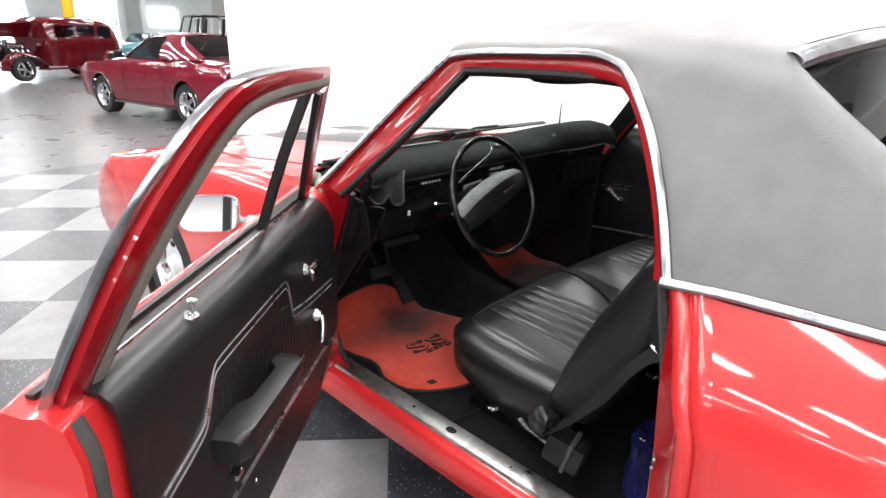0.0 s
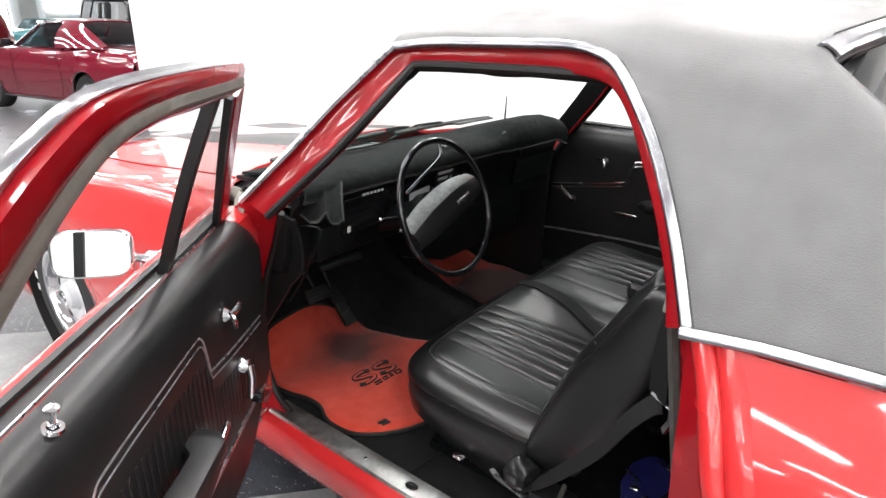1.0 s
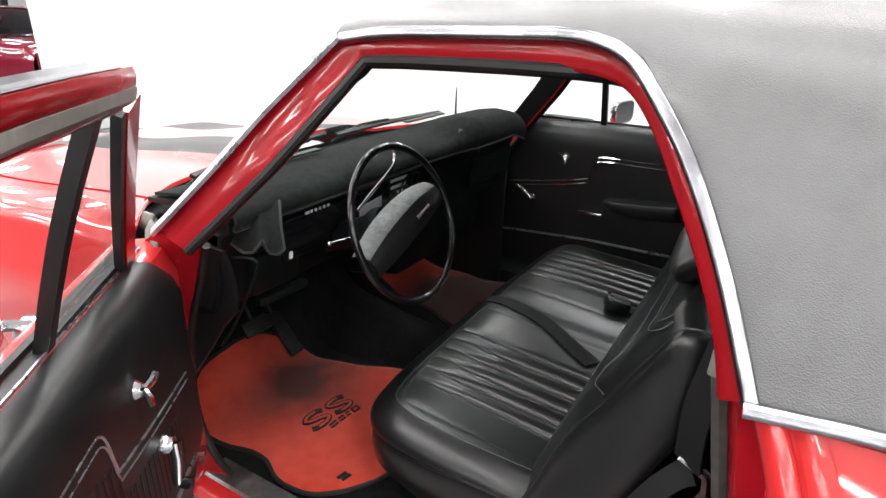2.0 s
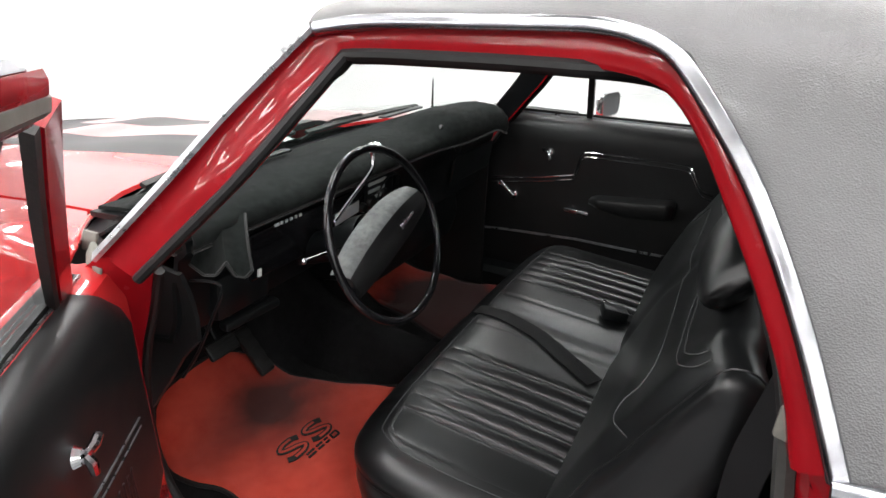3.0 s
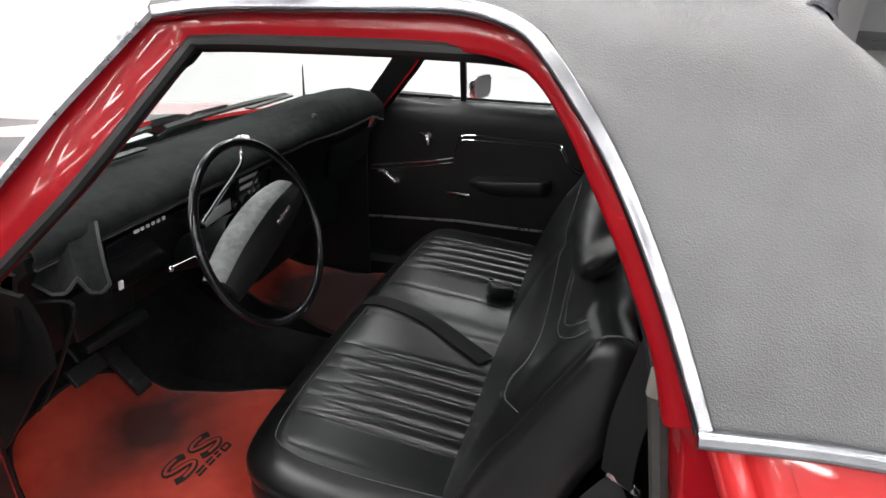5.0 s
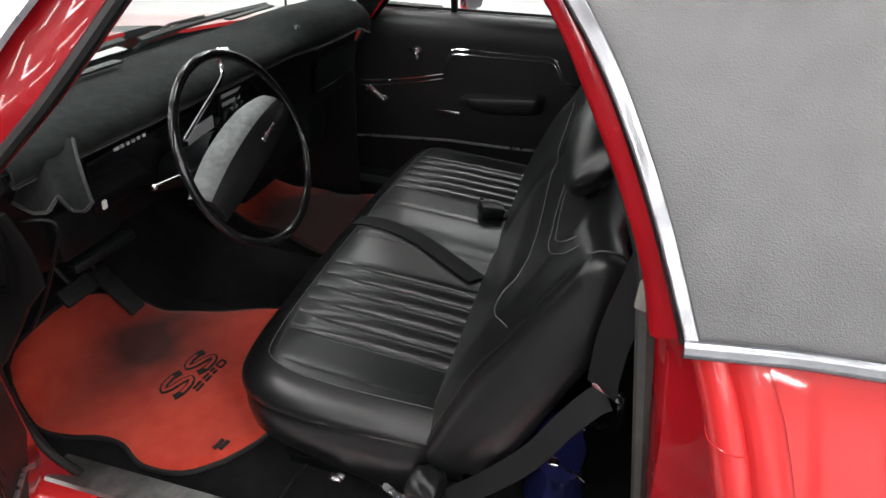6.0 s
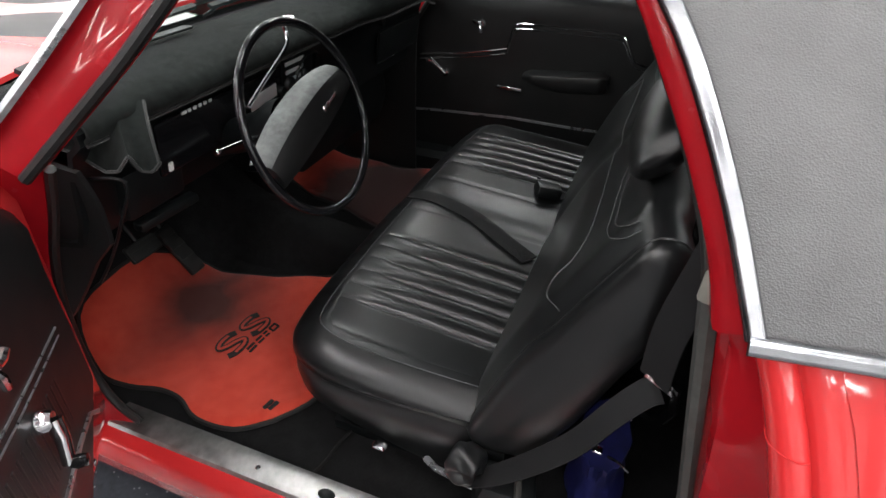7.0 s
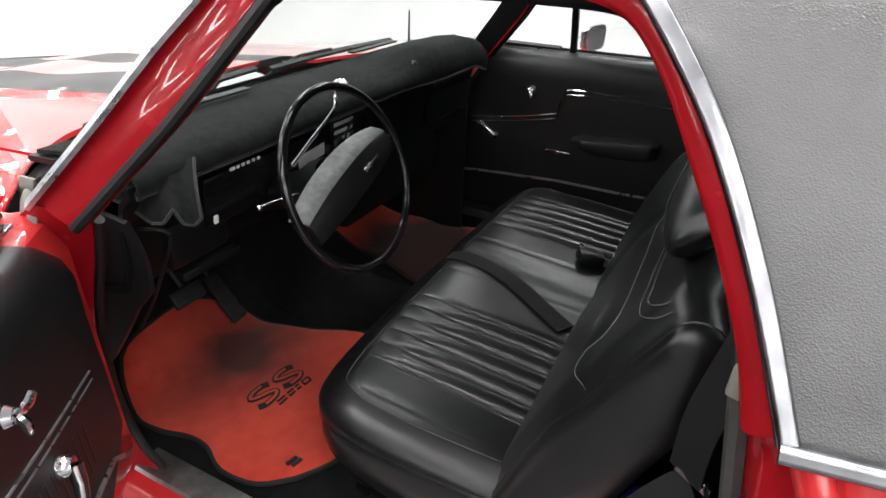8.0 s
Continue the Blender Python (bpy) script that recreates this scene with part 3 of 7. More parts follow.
def roof():
    def lower(y):
        """Lower edge of the vinyl on the cab's side: drip rail, then the curved rear of the door, then the belt."""
        if y >= 0.363:
            return curve_at([(0.363, 1.382), (0.45, 1.382), (0.597, 1.379), (0.70, 1.375), (0.80, 1.361)], y)
        return curve_at([(0.026, 0.985), (0.079, 1.101), (0.142, 1.213), (0.196, 1.285), (0.257, 1.35), (0.307, 1.373), (0.363, 1.382)], max(y, 0.026))

    def crown(y):
        return smooth_at([(-0.12, 1.448), (0.05, 1.470), (0.35, 1.486), (0.6, 1.478), (0.88, 1.420)], y)

    def section(y, s):
        zl, zc = lower(y), crown(y)
        zr = smooth_at([(-0.05, 1.372), (0.3, 1.392), (0.7, 1.386), (0.86, 1.370)], y)
        xr = lean(zr)
        pts = [V(0, y, zc)]
        roofz = lambda x: zr + 0.012 + (zc - zr - 0.012) * (1 - (x / xr) ** 2.3)
        for f in (0.2, 0.4, 0.55, 0.68, 0.78):
            pts.append(V(s * xr * f, y, roofz(xr * f)))
        a = V(xr * 0.84, y, roofz(xr * 0.84))
        drop = min(0.075, max(zr - zl, 0.004))
        c = V(lean(zr - drop) + 0.001, y, zr - drop)
        b = V(lean(zr) - 0.004, y, zr + 0.018)
        for k in range(7):
            t = k / 6
            q = a * (1 - t) ** 2 + b * (2 * t * (1 - t)) + c * t * t
            pts.append(V(s * q.x, y, q.z))
        for i in range(1, 9):
            z = lerp(zr - drop, min(zl, zr - drop - 0.0005 * i), i / 8)
            pts.append(V(s * (lean(z) + 0.006 * math.sin(math.pi * i / 8)), y, z))
        return pts

    def sail(y, s):
        """Section of the sail behind the roof, with as many points as a roof section."""
        zs = curve_at([(-0.96, 1.010), (-0.75, 1.055), (-0.50, 1.125), (-0.229, 1.246), (-0.119, 1.323), (-0.036, 1.386), (-0.03, 1.390)], y)
        zb = curve_at([(-0.96, 0.987), (-0.30, 0.994), (0.026, 0.985)], y)
        xe = lean(zs)
        pts = [V(s * (xe - 0.13 + 0.011 * k), y, zs - 0.16 + 0.029 * k) for k in range(6)]
        a, b, c = V(xe - 0.062, y, zs - 0.004), V(xe - 0.012, y, zs + 0.012), V(lean(zs - min(0.055, zs - zb - 0.002)) + 0.001, y, zs - min(0.055, zs - zb - 0.002))
        for k in range(7):
            t = k / 6
            q = a * (1 - t) ** 2 + b * (2 * t * (1 - t)) + c * t * t
            pts.append(V(s * q.x, y, q.z))
        for i in range(1, 9):
            z = lerp(c.z, min(zb, c.z - 0.0005 * i), i / 8)
            pts.append(V(s * (lean(z) + 0.006 * math.sin(math.pi * i / 8)), y, z))
        return pts

    ys = [0.805, 0.78, 0.735, 0.66, 0.56, 0.46, 0.38, 0.34, 0.31, 0.28, 0.255, 0.225, 0.196, 0.17, 0.142, 0.11, 0.079, 0.05, 0.026, 0.0, -0.03]
    ob = None
    for s in (-1, 1):
        bm = B()
        last = None
        for j, y in enumerate(ys + [-0.055 - 0.905 * i / 22 for i in range(23)]):
            row = section(y, s) if j < len(ys) else sail(y, s)
            if y > 0.70:
                for p in row:
                    p.y += 0.05 * (1 - (p.x / 0.66) ** 2) * (y - 0.70) / 0.105
            if y < 0.05 and j < len(ys):
                for p in row[:7]:
                    p.y -= 0.10 * (1 - (p.x / 0.58) ** 2) * (0.05 - y) / 0.08
            vs = [bm.verts.new(p) for p in row]
            if last:
                for i in range(len(vs) - 1):
                    if j == len(ys) and i < 6:
                        continue
                    bm.faces.new((last[i], last[i + 1], vs[i + 1], vs[i]))
            last = vs
        thicken(bm, 0.012)
        ob = part("vinyl_roof", bm, VINYL, CAR, "black grained vinyl roof cover", 60) if ob is None else part("vinyl_roof_side", bm, VINYL, ob, "black grained vinyl", 60)
    # rear window between the sails
    edge = []
    for i in range(25):
        x = lerp(-0.616, 0.616, i / 24)
        zr, zc = 1.3745, crown(-0.03)
        xr = lean(zr)
        edge.append(V(x, -0.03 - 0.10 * max(1 - (x / 0.58) ** 2, -0.05), zr + 0.012 + (zc - zr - 0.012) * (1 - (abs(x) / xr) ** 2.3)))
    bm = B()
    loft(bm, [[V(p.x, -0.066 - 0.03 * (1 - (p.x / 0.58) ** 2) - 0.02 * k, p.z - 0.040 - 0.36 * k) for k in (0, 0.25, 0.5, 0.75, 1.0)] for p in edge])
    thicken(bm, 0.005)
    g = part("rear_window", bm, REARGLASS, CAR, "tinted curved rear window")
    bm = loft(B(), [[p + V(0, 0.004, -0.010), p + V(0, -0.003, -0.003), p + V(0, -0.013, -0.004), p + V(0, -0.026, -0.012), p + V(0, -0.034, -0.021), p + V(0, -0.030, -0.030)] for p in edge])
    thicken(bm, 0.004)
    part("window_trim", bm, TRIM, g, "bright rear window trim")
    bm = B()
    tube(bm, [p + V(0, -0.027, -0.033) for p in edge], 0.005, 6)
    part("seal", bm, RUBBER, g)
    # bright mouldings
    for s in (-1, 1):
        line = [V(s * (lean(z) + 0.004), y, z) for y, z in OUT_LINE]
        drip = evenly(glide(line[3:], 5), 70)
        rail = part("drip_rail", moulded(drip, (s * 0.9, 0, 0.45), 0.0105, 0.0095, V(s * 0.70, 0.45, 1.15), 0.0035), TRIM, CAR, "polished drip rail round the cab side")
        belt = evenly([V(s * (lean(z) + 0.010), y, z) for y, z in [(0.036, 0.983), (-0.08, 0.993), (-0.3, 0.998), (-0.6, 0.998), (-0.95, 0.996)]], 30)
        part("belt_moulding", moulded(belt, (s, 0, 0.42), 0.0105, 0.009), TRIM, rail, "bright belt moulding under the vinyl")
        bm = B()
        strap(bm, evenly([p + V(s * 0.004, 0.002, 0.002) for p in line[:4]], 14), 0.021, 0.008, (s * 0.8, 0.45, 0.45))
        part("pillar_moulding", bm, OLD_TRIM, rail, "tarnished windscreen pillar moulding")
    # headliner
    rows = []
    for j in range(9):
        y = lerp(0.80, -0.08, j / 8)
        rows.append([V(lerp(-0.63, 0.63, i / 10), y + 0.04 * (1 - lerp(-1, 1, i / 10) ** 2) * (1 if j == 0 else 0), 1.352 + 0.055 * (1 - lerp(-1, 1, i / 10) ** 2)) for i in range(11)])
    bm = loft(B(), rows)
    thicken(bm, 0.008)
    part("headliner", bm, PLASTIC, CAR, "black headliner")


roof()


# ---- door openings ----
def opening(s):
    """Red frame between the drip rail and the seal, the black seal and the inner trim."""
    a = [V(s * (lean(z) - 0.002), y, z) for y, z in OUT_LINE]
    b = [V(s * (lean(z) - 0.026), y, z) for y, z in IN_LINE]
    out = evenly(a[:4], 25) + evenly(a[3:], 66)[1:]
    inn = evenly(b[:5], 25) + evenly(glide(b[4:], 5), 66)[1:]
    rows, rims = [], []
    for a, b in zip(out, inn):
        rear = smooth_at([(0.26, 1.0), (0.40, 0.0)], b.y)
        deep = lerp(0.03, 0.078, rear)
        m1 = a.lerp(b, 0.12) + V(-s * 0.004, 0, 0)
        m2 = a.lerp(b, 0.85) + V(s * 0.004, 0, 0)
        c = b + V(-s * deep * 0.45, 0.004 * rear, 0)
        d = b + V(-s * deep, 0.006 * rear, 0)
        rows.append([a, m1, a.lerp(b, 0.5) + V(s * 0.001, 0, 0), m2, b, c, d])
        rims.append((b.lerp(d, 0.97 * rear) + V(s * 0.004, 0, 0), rear))
    f = panel("door_frame", rows, RED_DARK, 0.006, "darker red door aperture")
    bm = B()
    tube(bm, [p for p, k in rims], [lerp(0.0100, 0.007, k) for p, k in rims], 8)
    part("door_seal", bm, RUBBER, f, "black rubber door seal")
    rows = []
    for p, k in rims:
        high = -0.012 if p.z > 1.3 else 0
        w = lerp(0.42, 0.3, k)
        rows.append([p + V(-s * 0.026 * w, 0, 0), p + V(-s * 0.049 * w, (0.5 - min(max(p.y, 0), 1)) * -0.02, high), p + V(-s * 0.064 * w, 0, high * 0.3)])
    panel("inner_trim", rows, PLASTIC, 0.004, "black inner pillar trim", f)
    # passenger's side only: a black strip added over the red frame
    if s > 0:
        rows = [[a.lerp(b, k) + V(-s * 0.016, 0, 0) for k in (-0.05, 0.3, 0.7, 1.05)] for a, b in zip(out, inn)]
        panel("pillar_cover", rows, PLASTIC, 0.004, "black strip added inside the pillar", f)
    return f


opening(-1), opening(1)


def jambs(s):
    # hinge post in front of the door
    a = glide([V(s * 0.866, 1.150, 0.974), V(s * 0.893, 1.222, 0.90), V(s * 0.905, 1.30, 0.68), V(s * 0.90, 1.30, 0.42), V(s * 0.885, 1.27, 0.25), V(s * 0.87, 1.20, 0.215)], 6)
    b = glide([V(s * 0.815, 1.070, 0.945), V(s * 0.796, 1.135, 0.838), V(s * 0.790, 1.190, 0.735), V(s * 0.788, 1.228, 0.62), V(s * 0.788, 1.243, 0.49), V(s * 0.790, 1.232, 0.40), V(s * 0.795, 1.19, 0.325), V(s * 0.80, 1.12, 0.288)], 6)
    a, b = evenly(a, 40), evenly(b, 40)
    rows = [[p, p.lerp(q, 0.1) + V(0, -0.008, 0), p.lerp(q, 0.55) + V(0, -0.006, 0), q + V(s * 0.01, -0.002, 0), q] for p, q in zip(a, b)]
    j = panel("hinge_post", rows, RED_DARK, 0.008, "red hinge post with small bolts")
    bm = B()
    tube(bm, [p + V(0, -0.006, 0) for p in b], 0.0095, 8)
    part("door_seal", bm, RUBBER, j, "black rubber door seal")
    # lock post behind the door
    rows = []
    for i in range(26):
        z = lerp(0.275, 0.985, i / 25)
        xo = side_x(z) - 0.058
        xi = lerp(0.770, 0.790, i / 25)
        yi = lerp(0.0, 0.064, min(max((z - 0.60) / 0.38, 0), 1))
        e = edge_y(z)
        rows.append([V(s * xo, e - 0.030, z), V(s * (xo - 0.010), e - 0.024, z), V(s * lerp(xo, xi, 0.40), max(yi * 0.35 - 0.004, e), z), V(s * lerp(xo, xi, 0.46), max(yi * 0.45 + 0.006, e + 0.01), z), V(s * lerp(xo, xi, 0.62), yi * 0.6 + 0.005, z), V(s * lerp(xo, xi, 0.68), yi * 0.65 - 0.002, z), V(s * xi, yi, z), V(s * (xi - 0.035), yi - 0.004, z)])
    k = panel("lock_post", rows, RED_DARK, 0.008, "red lock post with pressed steps")
    bm = B()
    tube(bm, [r[6] + V(-s * 0.006, 0.006, 0) for r in rows], 0.013, 8, flat=1.6)
    part("door_seal", bm, SEALGREY, k, "flattened dusty rubber door seal")
    if s < 0:
        bm = B()
        box(bm, (0.026, 0.020, 0.040), at(-0.792, 0.072, 0.992, 0, 8, -20), 0.005)
        part("trim_clip", bm, OLDRUBBER, k, "grey clip over the door seal")
        for (x, y, z, r) in ((0.84, 1.236, 0.745, 0.013), (0.85, 1.225, 0.80, 0.009), (0.86, 1.250, 0.62, 0.012), (0.85, 1.205, 0.875, 0.010)):
            bm = B()
            lathe(bm, [(0.0, 0.010), (r * 0.6, 0.010), (r * 0.7, 0.004), (r, 0.003), (r, 0.0)], at(-x, y, z, 90, 0, -18), 6)
            part("hinge_bolt", bm, OLD_TRIM, j, "worn steel bolt")
        for z, dx in ((0.60, 0.0), (0.585, 0.02)):
            bm = B()
            lathe(bm, [(0.0, 0.006), (0.006, 0.005), (0.008, 0.0)], at(-0.865 - dx * 0.4, -0.004, z, 90), 8)
            part("striker_bolt", bm, TRIM, k)
    return j


jambs(-1), jambs(1)


def sill(s):
    rows = []
    for i in range(12):
        y = lerp(1.262, -0.02, i / 11)
        rows.append([V(s * 0.762, y, 0.262), V(s * 0.770, y, 0.280), V(s * 0.835, y, 0.283), V(s * 0.856, y, 0.279), V(s * 0.868, y, 0.266), V(s * 0.872, y, 0.235), V(s * 0.870, y, 0.19), V(s * 0.85, y, 0.162), V(s * 0.78, y, 0.16)])
    r = panel("rocker", rows, RED, 0.008, "red painted door sill")
    rows = []
    for i in range(14):
        y = lerp(1.185 if s < 0 else 1.0, -0.02, i / 13)
        rows.append([V(s * 0.760, y, 0.276), V(s * 0.764, y, 0.2885), V(s * 0.778, y, 0.2915), V(s * 0.795, y, 0.2915), V(s * 0.812, y, 0.2912), V(s * 0.826, y, 0.2895), V(s * 0.834, y, 0.2800)])
    bm = loft(B(), rows)
    thicken(bm, 0.002)
    p = part("sill_plate", bm, PLATE, CAR, "scuffed bright metal sill plate")
    for y in (1.135, 0.795, 0.40, 0.05):
        bm = B()
        lathe(bm, [(0.0, 0.002), (0.004, 0.002), (0.006, 0.0)], at(s * 0.800, y, 0.2930), 10)
        part("screw", bm, TRIM, p)
    if s < 0:
        bm = B()
        lathe(bm, [(0.0, 0.0015), (0.009, 0.0015), (0.013, 0.003), (0.016, 0.0)], at(-0.800, 0.628, 0.2930) @ Matrix.Diagonal((0.8, 1.2, 1, 1)), 20)
        part("plug", bm, PLASTIC, p, "dark oval emblem plug")
    return p


sill(-1), sill(1)


# ---- windscreen and cowl ----
def windscreen():
    rows = []
    for j in range(9):
        f = j / 8
        row = []
        for i in range(17):
            u = lerp(-1, 1, i / 16)
            xb, xt = 0.80 * u, 0.625 * u
            yb = 1.235 + 0.13 * (1 - abs(u) ** 2.4)
            yt = 0.785 + 0.075 * (1 - abs(u) ** 2.4)
            zb, zt = 0.985 + 0.012 * (1 - u * u), 1.355 + 0.05 * (1 - u * u)
            row.append(V(lerp(xb, xt, f), lerp(yb, yt, f) + 0.012 * math.sin(math.pi * f), lerp(zb, zt, f)))
        rows.append(row)
    bm = loft(B(), rows)
    thicken(bm, 0.005)
    g = part("windscreen", bm, WINDGLASS, CAR, "lightly tinted curved windscreen")
    bm = B()
    strap(bm, [p + V(0, 0.01, 0.008) for p in rows[-1]], 0.03, 0.01, (0, 0.6, 0.8))
    part("header_trim", bm, TRIM, g, "bright windscreen header trim")
    bm = B()
    rr = []
    for i in range(17):
        p = rows[-1][i]
        rr.append([p + V(0, 0.0, 0.0), p + V(0, -0.03, -0.012), p + V(0, -0.09, 0.004)])
    loft(bm, rr)
    thicken(bm, 0.006)
    part("header_inner", bm, PLASTIC, g, "black inner header trim")
    # cowl between hood and glass
    rr = []
    for i in range(17):
        u = lerp(-1, 1, i / 16)
        p = rows[0][i]
        x = 0.975 * p.x
        rr.append([p + V(0, -0.01, -0.004), p + V(0, 0.012, -0.016), V(x, p.y + 0.020, 0.940), V(x, lerp(p.y + 0.02, hood_rear(x) + 0.03, 0.5), 0.918), V(x, hood_rear(x) + 0.03, 0.915)])
    bm = loft(B(), rr)
    thicken(bm, -0.006)
    part("cowl", bm, STRIPE, CAR, "black cowl panel under the windscreen")
    for x0, x1 in ((-0.62, -0.04), (0.02, 0.60)):
        bm = B()
        pts = [V(lerp(x0, x1, i / 8), 1.275 + 0.13 * (1 - abs(lerp(x0, x1, i / 8) / 0.8) ** 2.4) + 0.02, 1.008 + 0.012 * i / 8) for i in range(9)]
        strap(bm, pts, 0.016, 0.010, (0, -0.4, 0.9))
        w = part("wiper", bm, RUBBER, CAR, "black windscreen wiper")
        bm = B()
        tube(bm, [pts[0] + V(0, 0.03, -0.03), pts[2] + V(0, 0.012, 0.012), pts[4] + V(0, 0.005, 0.010)], 0.005, 6)
        part("wiper_arm", bm, PLASTIC, w)
    bm = B()
    tube(bm, [V(0.80, 1.40, 0.955), V(0.815, 1.405, 1.10)], [0.006, 0.0025], 8)
    lathe(bm, [(0.0, 0.02), (0.012, 0.018), (0.018, 0.0)], at(0.80, 1.40, 0.950), 12)
    part("aerial", bm, RUBBER, CAR, "short black aerial stub")
    # inside mirror on the header
    bm = B()
    rows2 = []
    for k in range(13):
        a = math.pi * k / 12
        u = -math.cos(a)
        h = 0.031 * max(math.sin(a), 0.15) ** 0.5
        c = V(0.025 + 0.118 * u, 0.872 - 0.074 * u, 1.286)
        rows2.append([c + V(0.008, 0.014, 0) * math.cos(2 * math.pi * j / 10) + V(0, 0, h * math.sin(2 * math.pi * j / 10)) for j in range(10)])
    loft(bm, rows2, closed=True, caps=True)
    m = part("inside_mirror", bm, PLASTIC, CAR, "black inside mirror under the header")
    bm = B()
    tube(bm, [V(0.025, 0.878, 1.300), V(0.02, 0.872, 1.345), V(0.02, 0.850, 1.395)], 0.008, 8)
    part("mirror_stem", bm, PLASTIC, m)


windscreen()


def pillar_foot():
    """Old sealer, a torn plastic clip and a rusty bolt where the pillar meets the fender."""
    bm = B()
    rr = []
    for j in range(9):
        f = j / 8
        c = V(lerp(-0.862, -0.845, f), lerp(1.160, 1.185, f), lerp(0.935, 0.985, f))
        r = 0.019 * math.sin(math.pi * (0.12 + 0.8 * f)) ** 0.6
        rr.append([c + V(-0.008 + r * 0.6 * math.cos(a) * (1 + 0.2 * math.sin(3 * a + 5 * f)), r * math.sin(a) * (1 + 0.25 * math.sin(2 * a + 7 * f)), 0.4 * r * math.cos(a)) for a in [2 * math.pi * k / 14 for k in range(14)]])
    loft(bm, rr, closed=True, caps=True)
    part("sealer", bm, OLDRUBBER, CAR, "smeared grey sealer at the pillar foot", 70)
    bm = B()
    box(bm, (0.010, 0.030, 0.042), at(-0.800, 1.285, 0.952, 12, 10, 20), 0.003)
    box(bm, (0.022, 0.008, 0.030), at(-0.792, 1.296, 0.950, 12, 10, 20), 0.003)
    part("cowl_clip", bm, OLDRUBBER, CAR, "grey plastic cowl clip")
    bm = B()
    lathe(bm, [(0.0, 0.012), (0.007, 0.012), (0.008, 0.004), (0.013, 0.003), (0.014, 0.0)], at(-0.885, 1.190, 0.925, 80, 0, -30), 6)
    part("fender_bolt", bm, RUST, CAR, "rusty fender bolt")
    bm = B()
    box(bm, (0.030, 0.035, 0.004), at(-0.884, 1.190, 0.912, 20, 14, -10), 0.001)
    part("fender_bracket", bm, RED_DARK, CAR, "bent red fender bracket")


pillar_foot()


# ---- cabin floor ----
FLOOR_Z = 0.245


def floor_z(x, y):
    z = FLOOR_Z + 0.145 * smooth_at([(0.0, 1.0), (0.05, 1.0), (0.13, 0.0)], abs(x)) * smooth_at([(0.0, 0.55), (1.0, 0.8), (1.5, 1.3)], y)
    if y > 1.36:
        z += (y - 1.36) * 0.75 * smooth_at([(1.36, 0.3), (1.55, 1.0)], y)
    return z


def cabin():
    rows = []
    for j in range(34):
        y = lerp(-0.22, 1.72, j / 33)
        rows.append([V(lerp(-0.766, 0.766, i / 44), y, floor_z(lerp(-0.766, 0.766, i / 44), y)) for i in range(45)])
    bm = loft(B(), rows)
    thicken(bm, -0.02)
    part("cabin_floor", bm, CARPET, CAR, "black carpet over floor and tunnel")
    bm = B()
    box(bm, (1.56, 0.03, 0.66), at(0, 1.73, 0.565))
    part("firewall", bm, CARPET, CAR, "black firewall lining")
    bm = B()
    box(bm, (1.50, 0.03, 0.66), at(0, -0.06, 0.60, -12))
    part("rear_lining", bm, CARPET, CAR, "black lining behind the seat")
    bm = B()
    tube(bm, glide([V(-0.758, 0.70, FLOOR_Z + 0.012), V(-0.71, 0.690, FLOOR_Z + 0.007), V(-0.65, 0.684, FLOOR_Z + 0.008), V(-0.585, 0.668, FLOOR_Z + 0.010)], 4), 0.0045, 6)
    part("wire", bm, RUBBER, CAR, "thin black wire across the carpet")
    for s in (-1, 1):
        # kick panels ahead of the doors
        rows = []
        for (y, lo, hi) in ((1.10, 0.74, 0.90), (1.16, 0.68, 0.905), (1.22, 0.60, 0.91), (1.30, 0.50, 0.915), (1.38, 0.42, 0.92), (1.5, 0.42, 0.92), (1.70, 0.50, 0.92)):
            lo = 0.20 if s > 0 else lo
            rows.append([V(s * lerp(0.735, 0.752, k / 6) - s * 0.01 * math.sin(math.pi * k / 6), y, lerp(lo, hi, k / 6)) for k in range(7)])
        bm = loft(B(), rows)
        thicken(bm, 0.01)
        kp = part("kick_panel", bm, TRIMBLACK, CAR, "black moulded kick panel")
        if s > 0:
            rows = [[V(0.748, y, 0.24), V(0.752, y, 0.300), V(0.775, y, 0.325), V(0.83, y, 0.332)] for y in (1.26, 0.9, 0.5, 0.0)]
            bm = loft(B(), rows)
            thicken(bm, 0.006)
            part("sill_lining", bm, PLASTIC, CAR, "black lining along the sill")
        if s < 0:
            bm = B()
            tube(bm, glide([V(-0.722, 1.11, 0.875), V(-0.722, 1.02, 0.885), V(-0.724, 1.06, 0.80), V(-0.726, 1.12, 0.70), V(-0.728, 1.18, 0.62)], 5), 0.0035, 6)
            part("kick_panel_edge", bm, PLASTIC, kp)


cabin()


